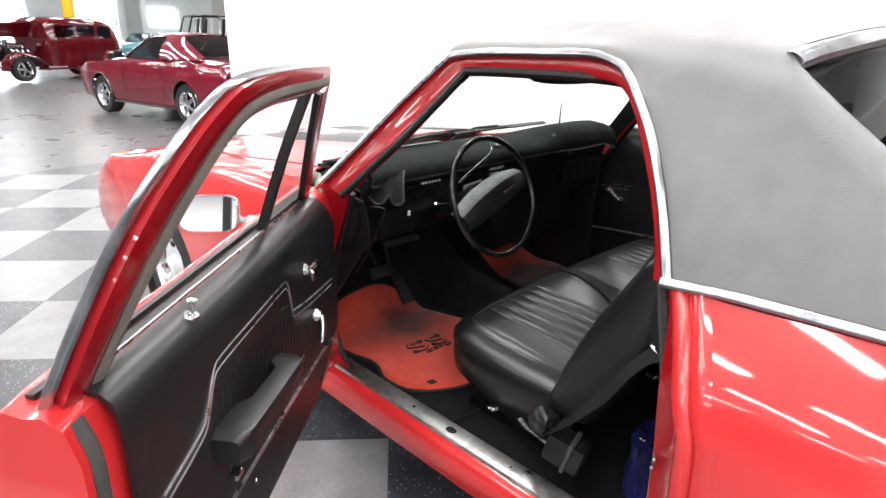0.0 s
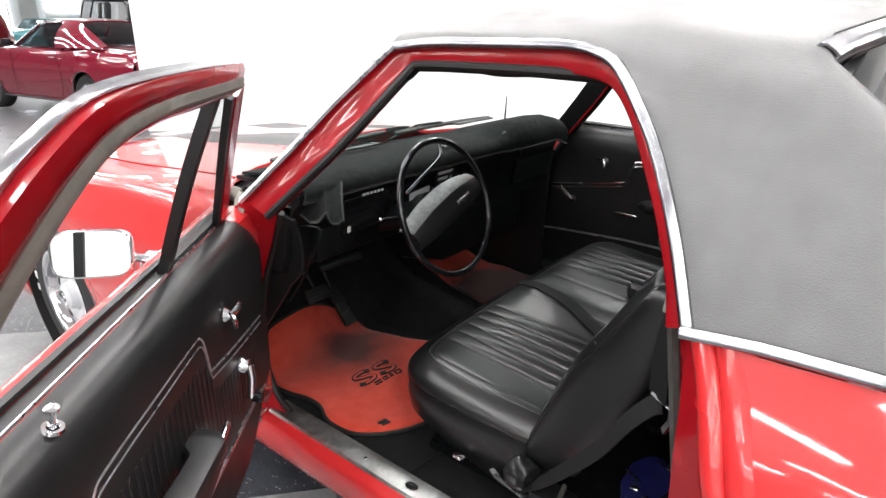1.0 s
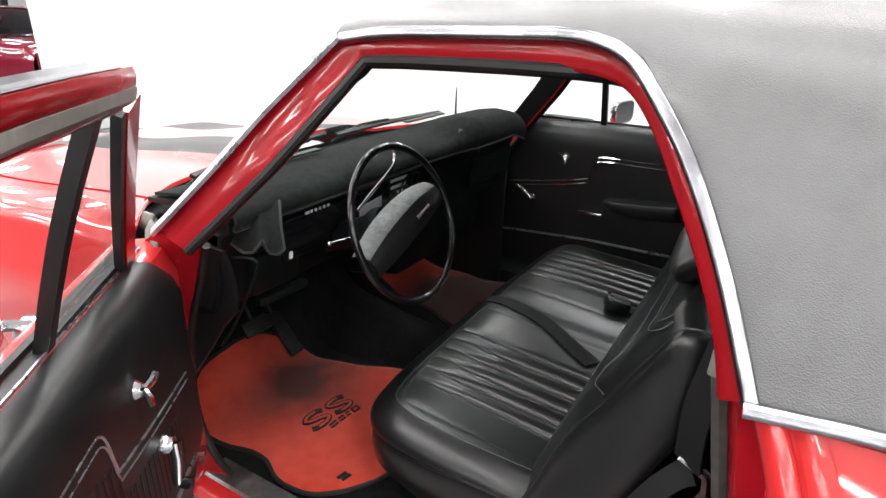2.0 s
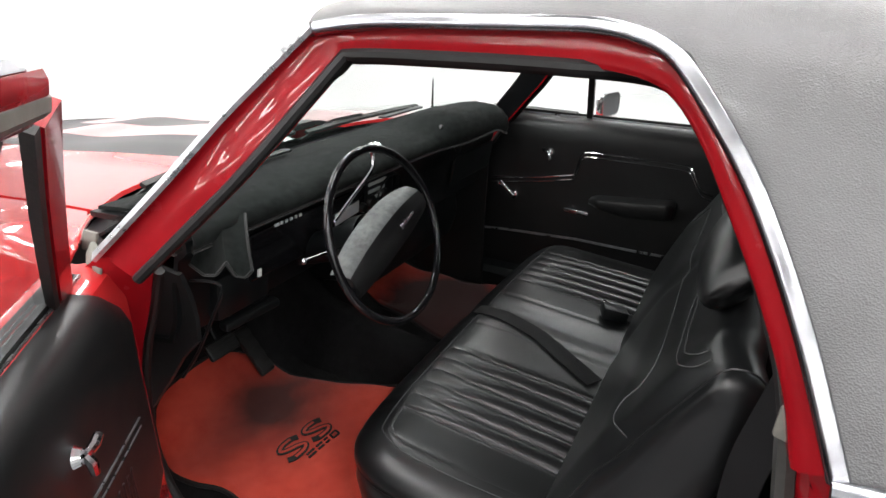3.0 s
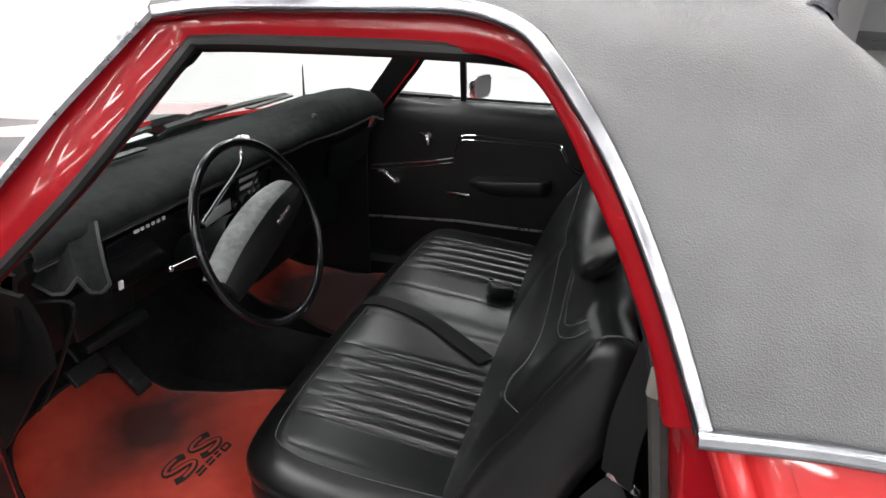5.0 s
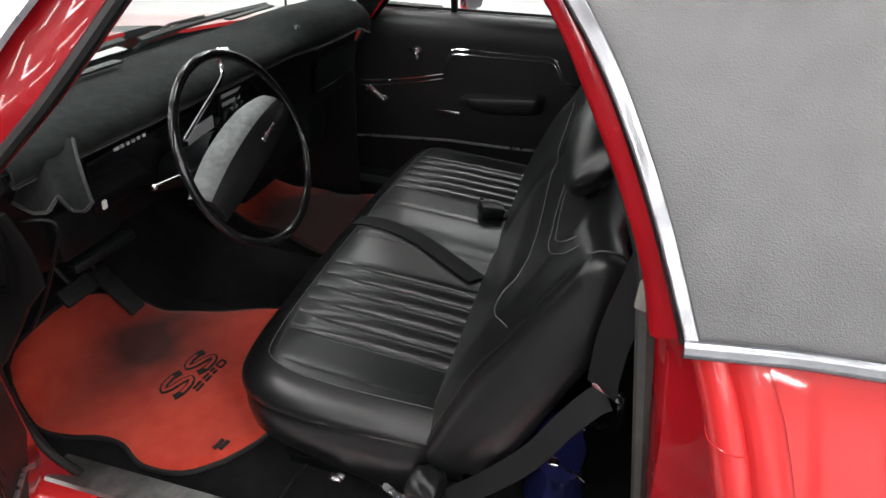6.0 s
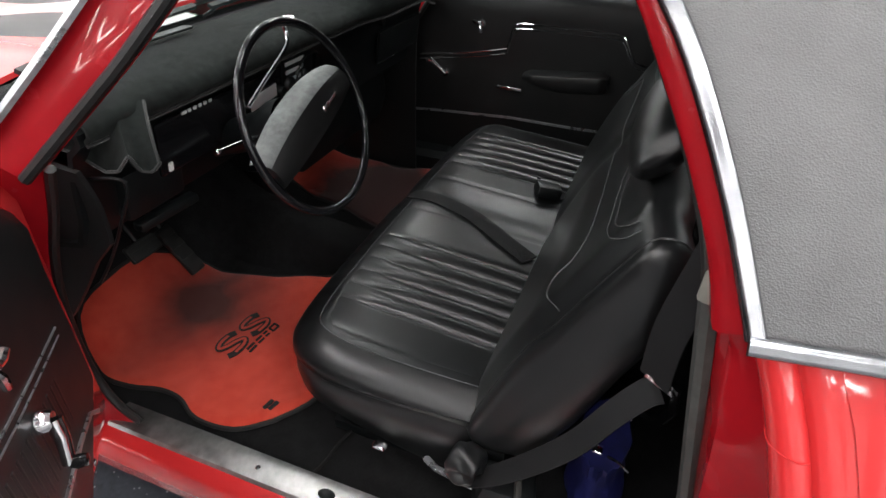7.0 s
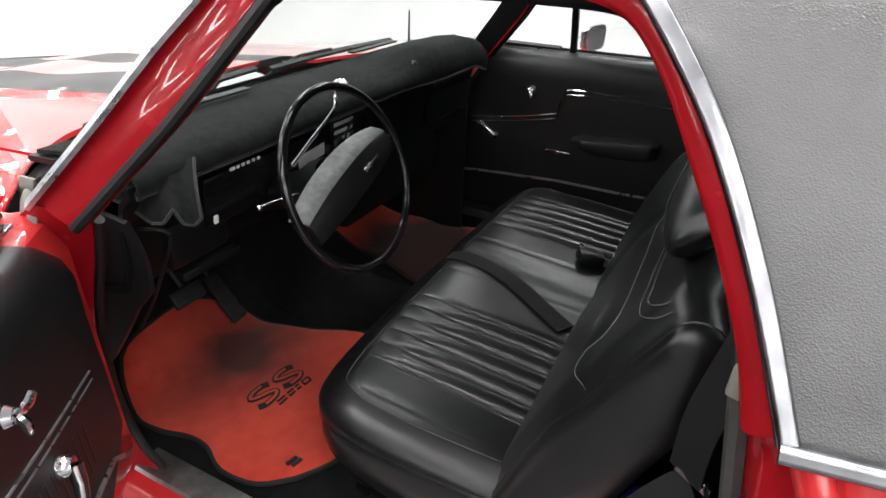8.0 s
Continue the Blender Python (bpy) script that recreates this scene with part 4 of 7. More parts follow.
def floor_mat(sx, name_label):
    """Carpet mat with a wavy bound edge and a dark woven mark."""
    s = sx
    tuck = 0.10 if s > 0 else 0.0            # the passenger's mat lies clear of the tunnel
    edge = glide([V(s * 0.66, 0.86, 0), V(s * 0.715, 0.93, 0), V(s * 0.725, 1.03, 0), V(s * 0.69, 1.11, 0), V(s * 0.685, 1.18, 0), V(s * 0.705, 1.26, 0), V(s * 0.70, 1.36, 0),
                  V(s * 0.62, 1.49, 0), V(s * 0.48, 1.52, 0), V(s * 0.33, 1.51, 0), V(s * (0.235 + tuck), 1.44, 0), V(s * (0.22 + tuck), 1.33, 0), V(s * (0.185 + tuck), 1.20, 0), V(s * (0.135 + tuck), 1.08, 0), V(s * (0.11 + tuck), 0.96, 0), V(s * (0.14 + tuck), 0.84, 0),
                  V(s * 0.36, 0.80, 0), V(s * 0.55, 0.80, 0), V(s * 0.66, 0.86, 0)], 4)[:-1]
    mid = V(s * 0.42, 1.15, 0)
    bm = B()
    rings = []
    for f in (1.0, 0.97, 0.9, 0.75, 0.55, 0.3):
        ring = []
        for p in edge:
            q = mid.lerp(p, f)
            h = 0.013 if f < 0.99 else 0.006
            wave = 0.004 * math.sin(q.x * 23 + q.y * 11) + 0.003 * math.sin(q.y * 31)
            ring.append(V(q.x, q.y, floor_z(q.x, q.y) + h + wave * 0.5 + 0.004))
        rings.append(ring)
    loft(bm, rings, closed=True)
    bm.faces.new([v for v in bm.verts][-len(edge):])
    mat = thing("floor_mat", bm, MATRED if s < 0 else MATBROWN, name_label, "floor mat", angle=80)
    bm = B()
    tube(bm, [V(p.x, p.y, floor_z(p.x, p.y) + 0.009 + 0.002 * math.sin(p.x * 23 + p.y * 11)) for p in edge], 0.0065, 6, closed=True)
    part("binding", bm, MATDARK, mat, "black bound edge")
    return mat


def flat_mark(strokes, width, parent, m, mat=MATDARK, lift=0.0):
    bm = B()
    for line in strokes:
        pts = [m @ V(x, y, 0) for x, y in glide_flat(line)]
        pts = [V(p.x, p.y, floor_z(p.x, p.y) + 0.0195 + lift + 0.002 * math.sin(p.x * 23 + p.y * 11) + 0.0015 * math.sin(p.y * 31)) for p in pts]
        strap(bm, pts, width, 0.003, (0, 0, 1))
    return part("woven_mark", bm, mat, parent, "black woven bars" if mat is MATDARK else "")


def glide_flat(line):
    return [(p.x, p.y) for p in glide([V(x, y, 0) for x, y in line], 4)]


DRIVER_MAT = floor_mat(-1, "red carpet floor mat with black binding on the driver's side")
MARK = at(-0.445, 1.105, 0, 0, 0, -4)
for dx in (-0.047, 0.045):
    bend = [(dx + 0.040, 0.022), (dx + 0.020, 0.031), (dx - 0.012, 0.030), (dx - 0.030, 0.018), (dx - 0.014, 0.005), (dx + 0.014, -0.005), (dx + 0.030, -0.018), (dx + 0.012, -0.030), (dx - 0.020, -0.031), (dx - 0.040, -0.022)]
    flat_mark([bend], 0.019, DRIVER_MAT, MARK)
    flat_mark([bend[1:-1]], 0.008, DRIVER_MAT, MARK, MATRED, 0.0012)
for x, w in ((-0.045, 0.028), (-0.008, 0.022), (0.022, 0.014)):
    flat_mark([[(x, -0.050), (x + w, -0.050)], [(x - 0.004, -0.062), (x + w - 0.004, -0.062)]], 0.006, DRIVER_MAT, MARK)
flat_mark([[(0.048, -0.048), (0.072, -0.048)], [(0.044, -0.066), (0.068, -0.066)], [(0.048, -0.048), (0.044, -0.066)], [(0.072, -0.048), (0.068, -0.066)]], 0.0045, DRIVER_MAT, MARK)
flat_mark([[(-0.185, -0.222), (-0.155, -0.226)], [(-0.182, -0.236), (-0.154, -0.240)]], 0.010, DRIVER_MAT, MARK)
floor_mat(1, "dirty red carpet floor mat with painted dash shade on the passenger's side")


def pedals():
    p = base("pedal_set", (-0.45, 1.5, FLOOR_Z), "black foot pedals under the dash", "pedals")
    for nm, x, y, z, w, h, rx in (("brake_pedal", -0.47, 1.36, 0.50, 0.10, 0.05, 52), ("park_brake_pedal", -0.64, 1.37, 0.57, 0.075, 0.05, 50), ("accelerator", -0.29, 1.44, 0.36, 0.055, 0.17, 48)):
        bm = B()
        box(bm, (w, h, 0.016), at(x, y, z, rx), 0.006)
        for k in range(4):
            box(bm, (w * 0.9, h * 0.12, 0.005), at(x, y, z, rx) @ at(0, h * (-0.36 + 0.24 * k), 0.009))
        q = part(nm, bm, RUBBER, p, "ribbed black rubber pedal pad")
        bm = B()
        tube(bm, [V(x, y + 0.01, z), V(x + 0.01, y + 0.10, z + 0.10), V(x + 0.01, y + 0.16, z + 0.26)], 0.009, 8)
        part("pedal_arm", bm, PLASTIC, q)
    return p


pedals()


# ---- dash ----
def dash():
    rows = []
    for i in range(31):
        x = lerp(-0.745, 0.745, i / 30)
        k = smooth_at([(0.22, 0.0), (0.36, 1.0)], x)
        rows.append([V(x, 1.36, 0.985), V(x, 1.20, 0.995 + 0.03 * k), V(x, lerp(1.075, 1.075, k), 0.972 + 0.055 * k), V(x, lerp(1.075, 1.045, k), 0.950 + 0.04 * k), V(x, lerp(1.105, 1.075, k), 0.925 + 0.02 * k),
                     V(x, lerp(1.125, 1.105, k), 0.86), V(x, lerp(1.14, 1.13, k), 0.78), V(x, lerp(1.17, 1.14, k), 0.72), V(x, 1.26, 0.70), V(x, 1.50, 0.74)])
    bm = loft(B(), rows)
    thicken(bm, 0.012)
    d = part("dashboard", bm, PLASTIC, CAR, "black dashboard")
    # instrument face
    def face(u, v):
        return at(u, lerp(1.100, 1.118, (0.93 - v) / 0.15) - 0.006, v, 90 + 8)
    bm = B()
    box(bm, (0.60, 0.12, 0.010), face(-0.27, 0.865), 0.006)
    c = part("instrument_panel", bm, GLOSSBLACK, d, "gloss black instrument panel")
    bm = B()
    box(bm, (0.14, 0.070, 0.006), face(-0.07, 0.905) @ at(0, 0, 0.007), 0.006)
    part("vent_panel", bm, PLASTIC, d)
    for k in range(3):
        bm = B()
        box(bm, (0.085 - 0.006 * k, 0.011, 0.004), face(-0.09, 0.928 - 0.022 * k) @ at(0, 0, 0.012, 8), 0.001, 1)
        part("vent_slat", bm, DIALS, d, "pale vent slat")
    bm = B()
    box(bm, (0.105, 0.036, 0.004), face(-0.22, 0.870) @ at(0, 0, 0.008, 0, 0, 6), 0.002, 1)
    part("radio_scale", bm, DIALS, d, "pale lit radio scale")
    for x, z, r in ((-0.115, 0.872, 0.022), (-0.155, 0.868, 0.014), (-0.05, 0.885, 0.014)):
        bm = B()
        lathe(bm, [(0.0, 0.016), (r * 0.8, 0.016), (r, 0.010), (r, 0.0)], face(x, z) @ at(0, 0, 0.006), 18)
        part("knob", bm, PLASTIC, d)
    for k in range(6):
        bm = B()
        box(bm, (0.008 if k else 0.014, 0.007, 0.003), face(-0.49 + 0.016 * k, 0.925) @ at(0, 0, 0.007))
        part("printed_mark", bm, DIALS, d, "small pale printed mark")
    for x in (-0.02,):
        bm = B()
        lathe(bm, [(0.062, 0.012), (0.066, 0.014), (0.070, 0.008), (0.070, 0.0)], face(x, 0.868) @ at(0, 0, 0.004), 28)
        part("gauge_ring", bm, PLASTIC, d, "round black gauge bezel")
    bm = B()
    box(bm, (0.012, 0.020, 0.012), at(-0.545, 1.105, 0.822, 96, 0, 6), 0.002)
    part("rocker_switch", bm, LETTERS, d, "small white switch")
    bm = B()
    box(bm, (0.16, 0.04, 0.11), at(-0.58, 1.135, 0.795, 6), 0.012)
    part("switch_panel", bm, PLASTIC, d, "black switch panel")
    bm = B()
    box(bm, (0.16, 0.03, 0.022), at(-0.56, 1.130, 0.715, 0, 0, -4), 0.006)
    part("lower_lip", bm, PLASTIC, d)
    bm = B()
    lathe(bm, [(0.0, 0.022), (0.010, 0.020), (0.013, 0.012), (0.006, 0.006), (0.008, 0.0)], at(0.455, 1.118, 0.852, 90), 14)
    part("lighter_knob", bm, CHROME, d, "small chrome knob")
    bm = B()
    tube(bm, glide([V(0.275, 1.080, 1.020), V(0.315, 1.060, 0.985), V(0.36, 1.055, 0.945), V(0.385, 1.065, 0.925)], 4), 0.011, 8)
    part("pad_edge", bm, TRIMBLACK, d)
    bm = B()
    box(bm, (0.34, 0.012, 0.11), at(0.58, 1.098, 0.835, 8), 0.01)
    part("glovebox_door", bm, PLASTIC, d, "black glovebox door")
    # added black box that keeps light off the passenger's mat
    rows = []
    for x in (0.04, 0.08, 0.30, 0.62, 0.66):
        k = 0.02 if x in (0.04, 0.66) else 0.0
        rows.append([V(x, 1.20 + k, 0.74), V(x, 1.18 + k, 0.60 + k), V(x, 1.22, 0.50 + k), V(x, 1.42, 0.46 + k), V(x, 1.62, 0.48 + k), V(x, 1.64, 0.74)])
    bm = loft(B(), rows, closed=True, caps=True)
    part("mat_shade_box", bm, PLASTIC, d, "black box added under the dash to shade the mat", 40)
    # cover that lies on it
    rows = []
    for i in range(49):
        x = lerp(-0.735, 0.735, i / 48)
        k = smooth_at([(0.20, 0.0), (0.38, 1.0)], x)
        end = smooth_at([(0.60, 0.0), (0.735, 1.0)], x) ** 2
        r = [V(x, 1.345, 0.996 + 0.006 * k), V(x, 1.27, 1.006 + 0.018 * k), V(x, 1.19, 1.012 + 0.034 * k), V(x, lerp(1.12, 1.12, k), 1.008 + 0.048 * k), V(x, lerp(1.075, 1.055, k), 0.996 + 0.054 * k),
             V(x, lerp(1.058, 1.025, k), 0.980 + 0.038 * k), V(x, lerp(1.060, 1.018, k), 0.962 + 0.018 * k), V(x, lerp(1.074, 1.030, k), 0.950 + 0.006 * k)]
        for p in r[1:]:
            p.z -= 0.030 * end
        rows.append(r)
    bm = loft(B(), rows)
    thicken(bm, 0.008)
    cover = thing("dash_cover", bm, DASHFELT, "charcoal carpet cover lying over the dashboard", "dash cover", angle=60)
    bm = B()
    tube(bm, [r[-1] + V(0, -0.004, 0) for r in rows], 0.004, 6)
    part("hem", bm, HEM, cover)
    # flap that hangs over the dash end
    top = evenly([V(-0.672, 1.24, 0.992), V(-0.655, 1.16, 0.996), V(-0.630, 1.10, 0.997), V(-0.603, 1.062, 0.990)], 41)
    low = evenly([V(-0.719, 1.205, 0.925), V(-0.717, 1.135, 0.918), V(-0.716, 1.072, 0.893), V(-0.715, 1.040, 0.900), V(-0.714, 1.006, 0.936), V(-0.706, 0.996, 0.905), V(-0.696, 0.980, 0.902), V(-0.684, 0.972, 0.915)], 41)
    rows = [[a.lerp(b, f) + V(-0.008 * math.sin(math.pi * f), -0.006 * math.sin(math.pi * f), 0.004 * math.sin(math.pi * f)) for f in (0, 0.15, 0.35, 0.55, 0.75, 0.9, 1.0)] for a, b in zip(top, low)]
    bm = loft(B(), rows)
    thicken(bm, 0.006)
    part("side_flap", bm, DASHFELT, cover, "hanging carpet flap with a hemmed notch", 60)
    bm = B()
    tube(bm, [r[-1] for r in rows] + [rows[-1][k] for k in (5, 4, 3, 2, 1, 0)], 0.0032, 6)
    part("flap_hem", bm, HEM, cover, "lighter stitched hem")
    bm = B()
    lathe(bm, [(0.0, 0.010), (0.010, 0.010), (0.014, 0.014), (0.019, 0.010), (0.021, 0.0)], at(-0.060, 1.108, 1.014, 6), 20)
    part("chrome_cap", bm, CHROME, cover, "low chrome cap on the dash cover")
    # defroster slots
    for x0, x1 in ((-0.50, -0.22), (0.24, 0.50)):
        bm = B()
        box(bm, (x1 - x0, 0.028, 0.006), at((x0 + x1) / 2, 1.285, 1.018 if x0 < 0 else 1.036), 0.002, 1)
        part("defroster_slot", bm, PLASTIC, cover)


dash()


# ---- steering ----
def steering():
    c = V(-0.3435, 0.8776, 0.8934)
    tilt = 20.2
    m = Matrix.Translation(c) @ pose(0, 0, 0, 90 - tilt, 0, 0)        # z of m looks at the driver
    w = base("steering_wheel", c, "thin gloss black steering wheel with horn bar", "steering wheel")
    bm = B()
    R = 0.2045
    tube(bm, [m @ V(R * math.cos(2 * math.pi * k / 64), R * math.sin(2 * math.pi * k / 64), 0) for k in range(64)], 0.0098, 12, closed=True)
    part("rim", bm, GLOSSBLACK, w, "gloss black rim")
    bar = m @ pose(0, 0, 0, 0, 0, 17)
    bm, worn = B(), B()
    rr, wr = [], []
    for k in range(15):
        u = lerp(-1, 1, k / 14)
        x = 0.182 * u
        h = 0.052 * (1 - 0.30 * abs(u) ** 2.4)
        y0 = 0.004 - 0.012 * u * u
        top = 0.010 * (1 - u * u)
        rr.append([bar @ V(x, y0 - h, -0.040), bar @ V(x, y0 - h * 0.95, -0.004 + top), bar @ V(x, y0 - h * 0.5, 0.006 + top), bar @ V(x, y0 + h * 0.25, 0.004 + top), bar @ V(x, y0 + h * 0.55, -0.002 + top), bar @ V(x, y0 + h * 0.92, -0.030)])
        wr.append([bar @ V(x, y0 + h * 0.52, 0.0005 + top), bar @ V(x, y0 + h * 0.70, -0.006 + top), bar @ V(x, y0 + h * 1.02, -0.028), bar @ V(x, y0 + h * 1.02, -0.046)])
    loft(bm, rr, closed=True, caps=True)
    pad = part("horn_bar", bm, TRIMBLACK, w, "padded black horn bar")
    loft(worn, wr)
    thicken(worn, 0.003)
    part("worn_edge", worn, SCUFFED, pad, "scuffed grey upper edge of the horn bar")
    bm = B()
    for k in range(7):
        box(bm, (0.007, 0.013 if k in (0, 2) else 0.008, 0.002), bar @ at(0.036 + 0.010 * k, -0.006, 0.0165), 0.0008, 1)
    part("script_badge", bm, CHROME, pad, "small silver badge")
    for s in (-1, 1):
        bm = B()
        strap(bm, [bar @ V(s * 0.15, -0.03, -0.03), bar @ V(s * 0.18, -0.028, -0.012), bar @ V(s * 0.203, -0.024, -0.002)], 0.030, 0.008, m.to_3x3() @ V(0, 0, 1))
        part("spoke", bm, TRIMBLACK, w)
    bm = B()
    tube(bm, [m @ p for p in glide([V(0.093, 0.192, -0.046), V(0.088, 0.160, -0.048), V(0.052, 0.138, -0.050), V(-0.030, 0.106, -0.050), V(-0.108, 0.074, -0.050)], 6)], [0.0045] * 25, 8)
    part("horn_rod", bm, CHROME, w, "bright bent rod behind the rim")
    bm = B()
    lathe(bm, [(0.060, -0.06), (0.058, -0.10), (0.045, -0.13), (0.038, -0.30), (0.038, -0.42)], m, 24)
    part("column", bm, PLASTIC, w, "black steering column")
    bm = B()
    lathe(bm, [(0.030, 0.0), (0.045, -0.005), (0.048, -0.03), (0.042, -0.06)], m @ at(0, 0, -0.035), 24)
    part("hub", bm, GLOSSBLACK, w)
    bm = B()
    tube(bm, [m @ V(-0.05, 0.0, -0.10), m @ V(-0.13, 0.012, -0.095), V(-0.553, 0.957, 0.888)], 0.0030, 8)
    lever = part("signal_lever", bm, CHROME, w, "chrome signal lever")
    bm = B()
    bmesh.ops.create_icosphere(bm, subdivisions=2, radius=0.0065, matrix=Matrix.Translation((-0.557, 0.955, 0.888)))
    part("lever_knob", bm, CHROME, lever)


steering()


# ---- bench seat ----
INSERTS = ((-0.505, -0.235), (0.235, 0.505))
PLEATS = 5


def cushion_top(x, y):
    """Upper skin of the cushion."""
    f = min(max((y - 0.36) / 0.46, 0), 1)
    z = 0.535 + 0.040 * f - 0.026 * (max(f - 0.72, 0) / 0.28) ** 2
    z += 0.014 * math.sin(math.pi * min(max((x + 0.66) / 1.32, 0), 1)) ** 0.4 - 0.014
    z -= 0.009 * math.exp(-((x - 0.02) / 0.05) ** 2)
    edge = max(abs(x) - 0.575, 0) / 0.10
    z -= 0.030 * edge ** 2
    for a, b in INSERTS:
        if a < x < b:
            fade = smooth_at([(0.58, 1.0), (0.75, 0.12)], y)
            z += (0.0150 * abs(math.sin(math.pi * PLEATS * (x - a) / (b - a))) ** 0.70 - 0.010) * fade
        for e in (a, b):
            z -= 0.004 * math.exp(-((x - e) / 0.006) ** 2) * smooth_at([(0.66, 1.0), (0.755, 0.2)], y)
    for e in (-0.606, 0.606, -0.085, 0.115):
        z -= 0.0025 * math.exp(-((x - e) / 0.005) ** 2)
    return z


def seat():
    e = base("bench_seat", (0, 0.5, FLOOR_Z), "black leatherette bench seat with pleated inserts", "seat")
    path = evenly(glide([V(-0.670, 0.30, 0), V(-0.680, 0.45, 0), V(-0.684, 0.60, 0), V(-0.676, 0.71, 0), V(-0.635, 0.785, 0), V(-0.56, 0.815, 0), V(-0.40, 0.826, 0), V(0, 0.832, 0), V(0.40, 0.826, 0), V(0.56, 0.815, 0), V(0.635, 0.785, 0),
                         V(0.676, 0.71, 0), V(0.684, 0.60, 0), V(0.680, 0.45, 0), V(0.670, 0.30, 0)], 8), 181)
    inwards = []
    for i, p in enumerate(path):
        d = path[min(i + 1, 180)] - path[max(i - 1, 0)]
        inwards.append(V(d.y, -d.x, 0).normalized())
    # pleated top, inside the rim
    xs = [lerp(-0.608, INSERTS[0][0], i / 24) for i in range(24)]
    xs += [lerp(*INSERTS[0], i / 125) for i in range(125)]
    xs += [lerp(INSERTS[0][1], INSERTS[1][0], i / 60) for i in range(60)]
    xs += [lerp(*INSERTS[1], i / 125) for i in range(125)]
    xs += [lerp(INSERTS[1][1], 0.608, i / 24) for i in range(25)]
    rows = []
    for x in xs:
        front = curve_at([(-0.615, 0.66), (-0.605, 0.70), (-0.57, 0.728), (-0.50, 0.741), (-0.40, 0.749), (0, 0.757), (0.40, 0.749), (0.50, 0.741), (0.57, 0.728), (0.605, 0.70), (0.615, 0.66)], x)
        rows.append([V(x, y, cushion_top(x, y)) for y in [lerp(0.29, front, j / 23) for j in range(24)]])
    bm = loft(B(), rows)
    c = part("cushion", bm, LEATHER, e, "pleated black leatherette cushion", 70)
    rows, skirts = [], []
    for p, q in zip(path, inwards):
        ip = p + q * 0.080
        fr = smooth_at([(0.44, 1.0), (0.58, 0.0)], abs(p.x)) if p.y > 0.7 else 0.0
        zt = cushion_top(ip.x, ip.y) - 0.001
        zl = 0.484
        on = lambda d: V((p + q * d).x, (p + q * d).y, cushion_top((p + q * d).x, (p + q * d).y))
        zr = on(0.080).z
        arc = [V(p.x, p.y, zr - h) + q * d for d, h in ((0.0, 0.050), (0.002, 0.0435), (0.007, 0.0355), (0.017, 0.0260), (0.031, 0.0160), (0.047, 0.0075), (0.060, 0.0030), (0.072, 0.0008))]
        rows.append([V(p.x, p.y, zl) + q * 0.012, V(p.x, p.y, zl + 0.008) - q * 0.001] + arc + [on(0.082) + V(0, 0, -0.0002), on(0.096) + V(0, 0, -0.006)])
        zb = lerp(0.300, 0.375, smooth_at([(0.40, 0.0), (0.78, 1.0)], p.y))
        skirts.append([V(p.x, p.y, zb) + q * 0.026, V(p.x, p.y, lerp(zb, zl, 0.2)) + q * 0.008, V(p.x, p.y, lerp(zb, zl, 0.6)) + q * 0.001, V(p.x, p.y, zl) + q * 0.006, V(p.x, p.y, zl + 0.012) + q * 0.020])
    bm = loft(B(), rows)
    part("cushion_rim", bm, LEATHER, c, "rounded smooth cushion rim", 80)
    bm = loft(B(), skirts)
    part("skirt", bm, LEATHER, e, "black leatherette seat skirt", 60)
    bm = B()
    tube(bm, [row[0] - q * 0.008 for row, q in zip(rows, inwards)], 0.0034, 6)
    part("piping", bm, LEATHER, c, "thin raised piping")

    # stitched seams along the cushion
    bm = B()
    tube(bm, [V((p + q * 0.062).x, (p + q * 0.062).y, cushion_top((p + q * 0.080).x, (p + q * 0.080).y) - 0.0020) for p, q in zip(path, inwards)], 0.0011, 5)
    part("stitching", bm, THREAD, c, "grey stitching inside the cushion rim")
    lines = [(0.115, 0.36, 0.72)]
    for a, b in INSERTS:
        lines += [(lerp(a, b, k / PLEATS), 0.31, 0.735) for k in ((0, 1) if a < 0 else (4, 5))]
    for x, y0, y1 in lines:
        bm = B()
        tube(bm, [V(x, lerp(y0, y1, i / 10), cushion_top(x, lerp(y0, y1, i / 10)) + 0.0004) for i in range(11)], 0.0009, 5)
        part("stitching", bm, THREAD, c)

    # backrest, one padded body with rounded ends
    def skin(x, f):
        """Front of the backrest; f from 0 at the bottom to 1 at the top."""
        k = abs(x)
        y = lerp(0.388, 0.165, f ** 1.05) + 0.014 * math.sin(math.pi * f)
        z = lerp(0.47, 0.958, f)
        zs = smooth_at([(0.0, 0.815), (0.27, 0.829), (0.46, 0.829), (0.56, 0.80), (0.66, 0.785)], k)       # seam over the lower pad
        y += 0.010 * smooth_at([(-0.07, 1.0), (0.0, 0.0)], z - zs)
        zu = smooth_at([(0.0, 0.900), (0.30, 0.888), (0.47, 0.884), (0.645, 0.99)], k)       # head panel
        y -= 0.007 * smooth_at([(-0.035, 0.0), (0.030, 1.0)], z - zu)
        y -= 0.010 * math.exp(-(x / 0.05) ** 2)
        y -= 0.018 * max(k - 0.60, 0) / 0.06
        return y, z

    def profile(x):
        top = 0.016 * (max(abs(x) - 0.56, 0) / 0.10) ** 2
        row = []
        for j in range(50):
            y, z = skin(x, j / 49)
            row.append(V(x, y, z - top * (j / 49)))
        y, z = row[-1].y, row[-1].z
        for dy, dz in ((-0.008, 0.012), (-0.020, 0.020), (-0.036, 0.022), (-0.052, 0.018), (-0.066, 0.006), (-0.074, -0.015), (-0.076, -0.05), (-0.060, -0.15)):
            row.append(V(x, y + dy, z + dz))
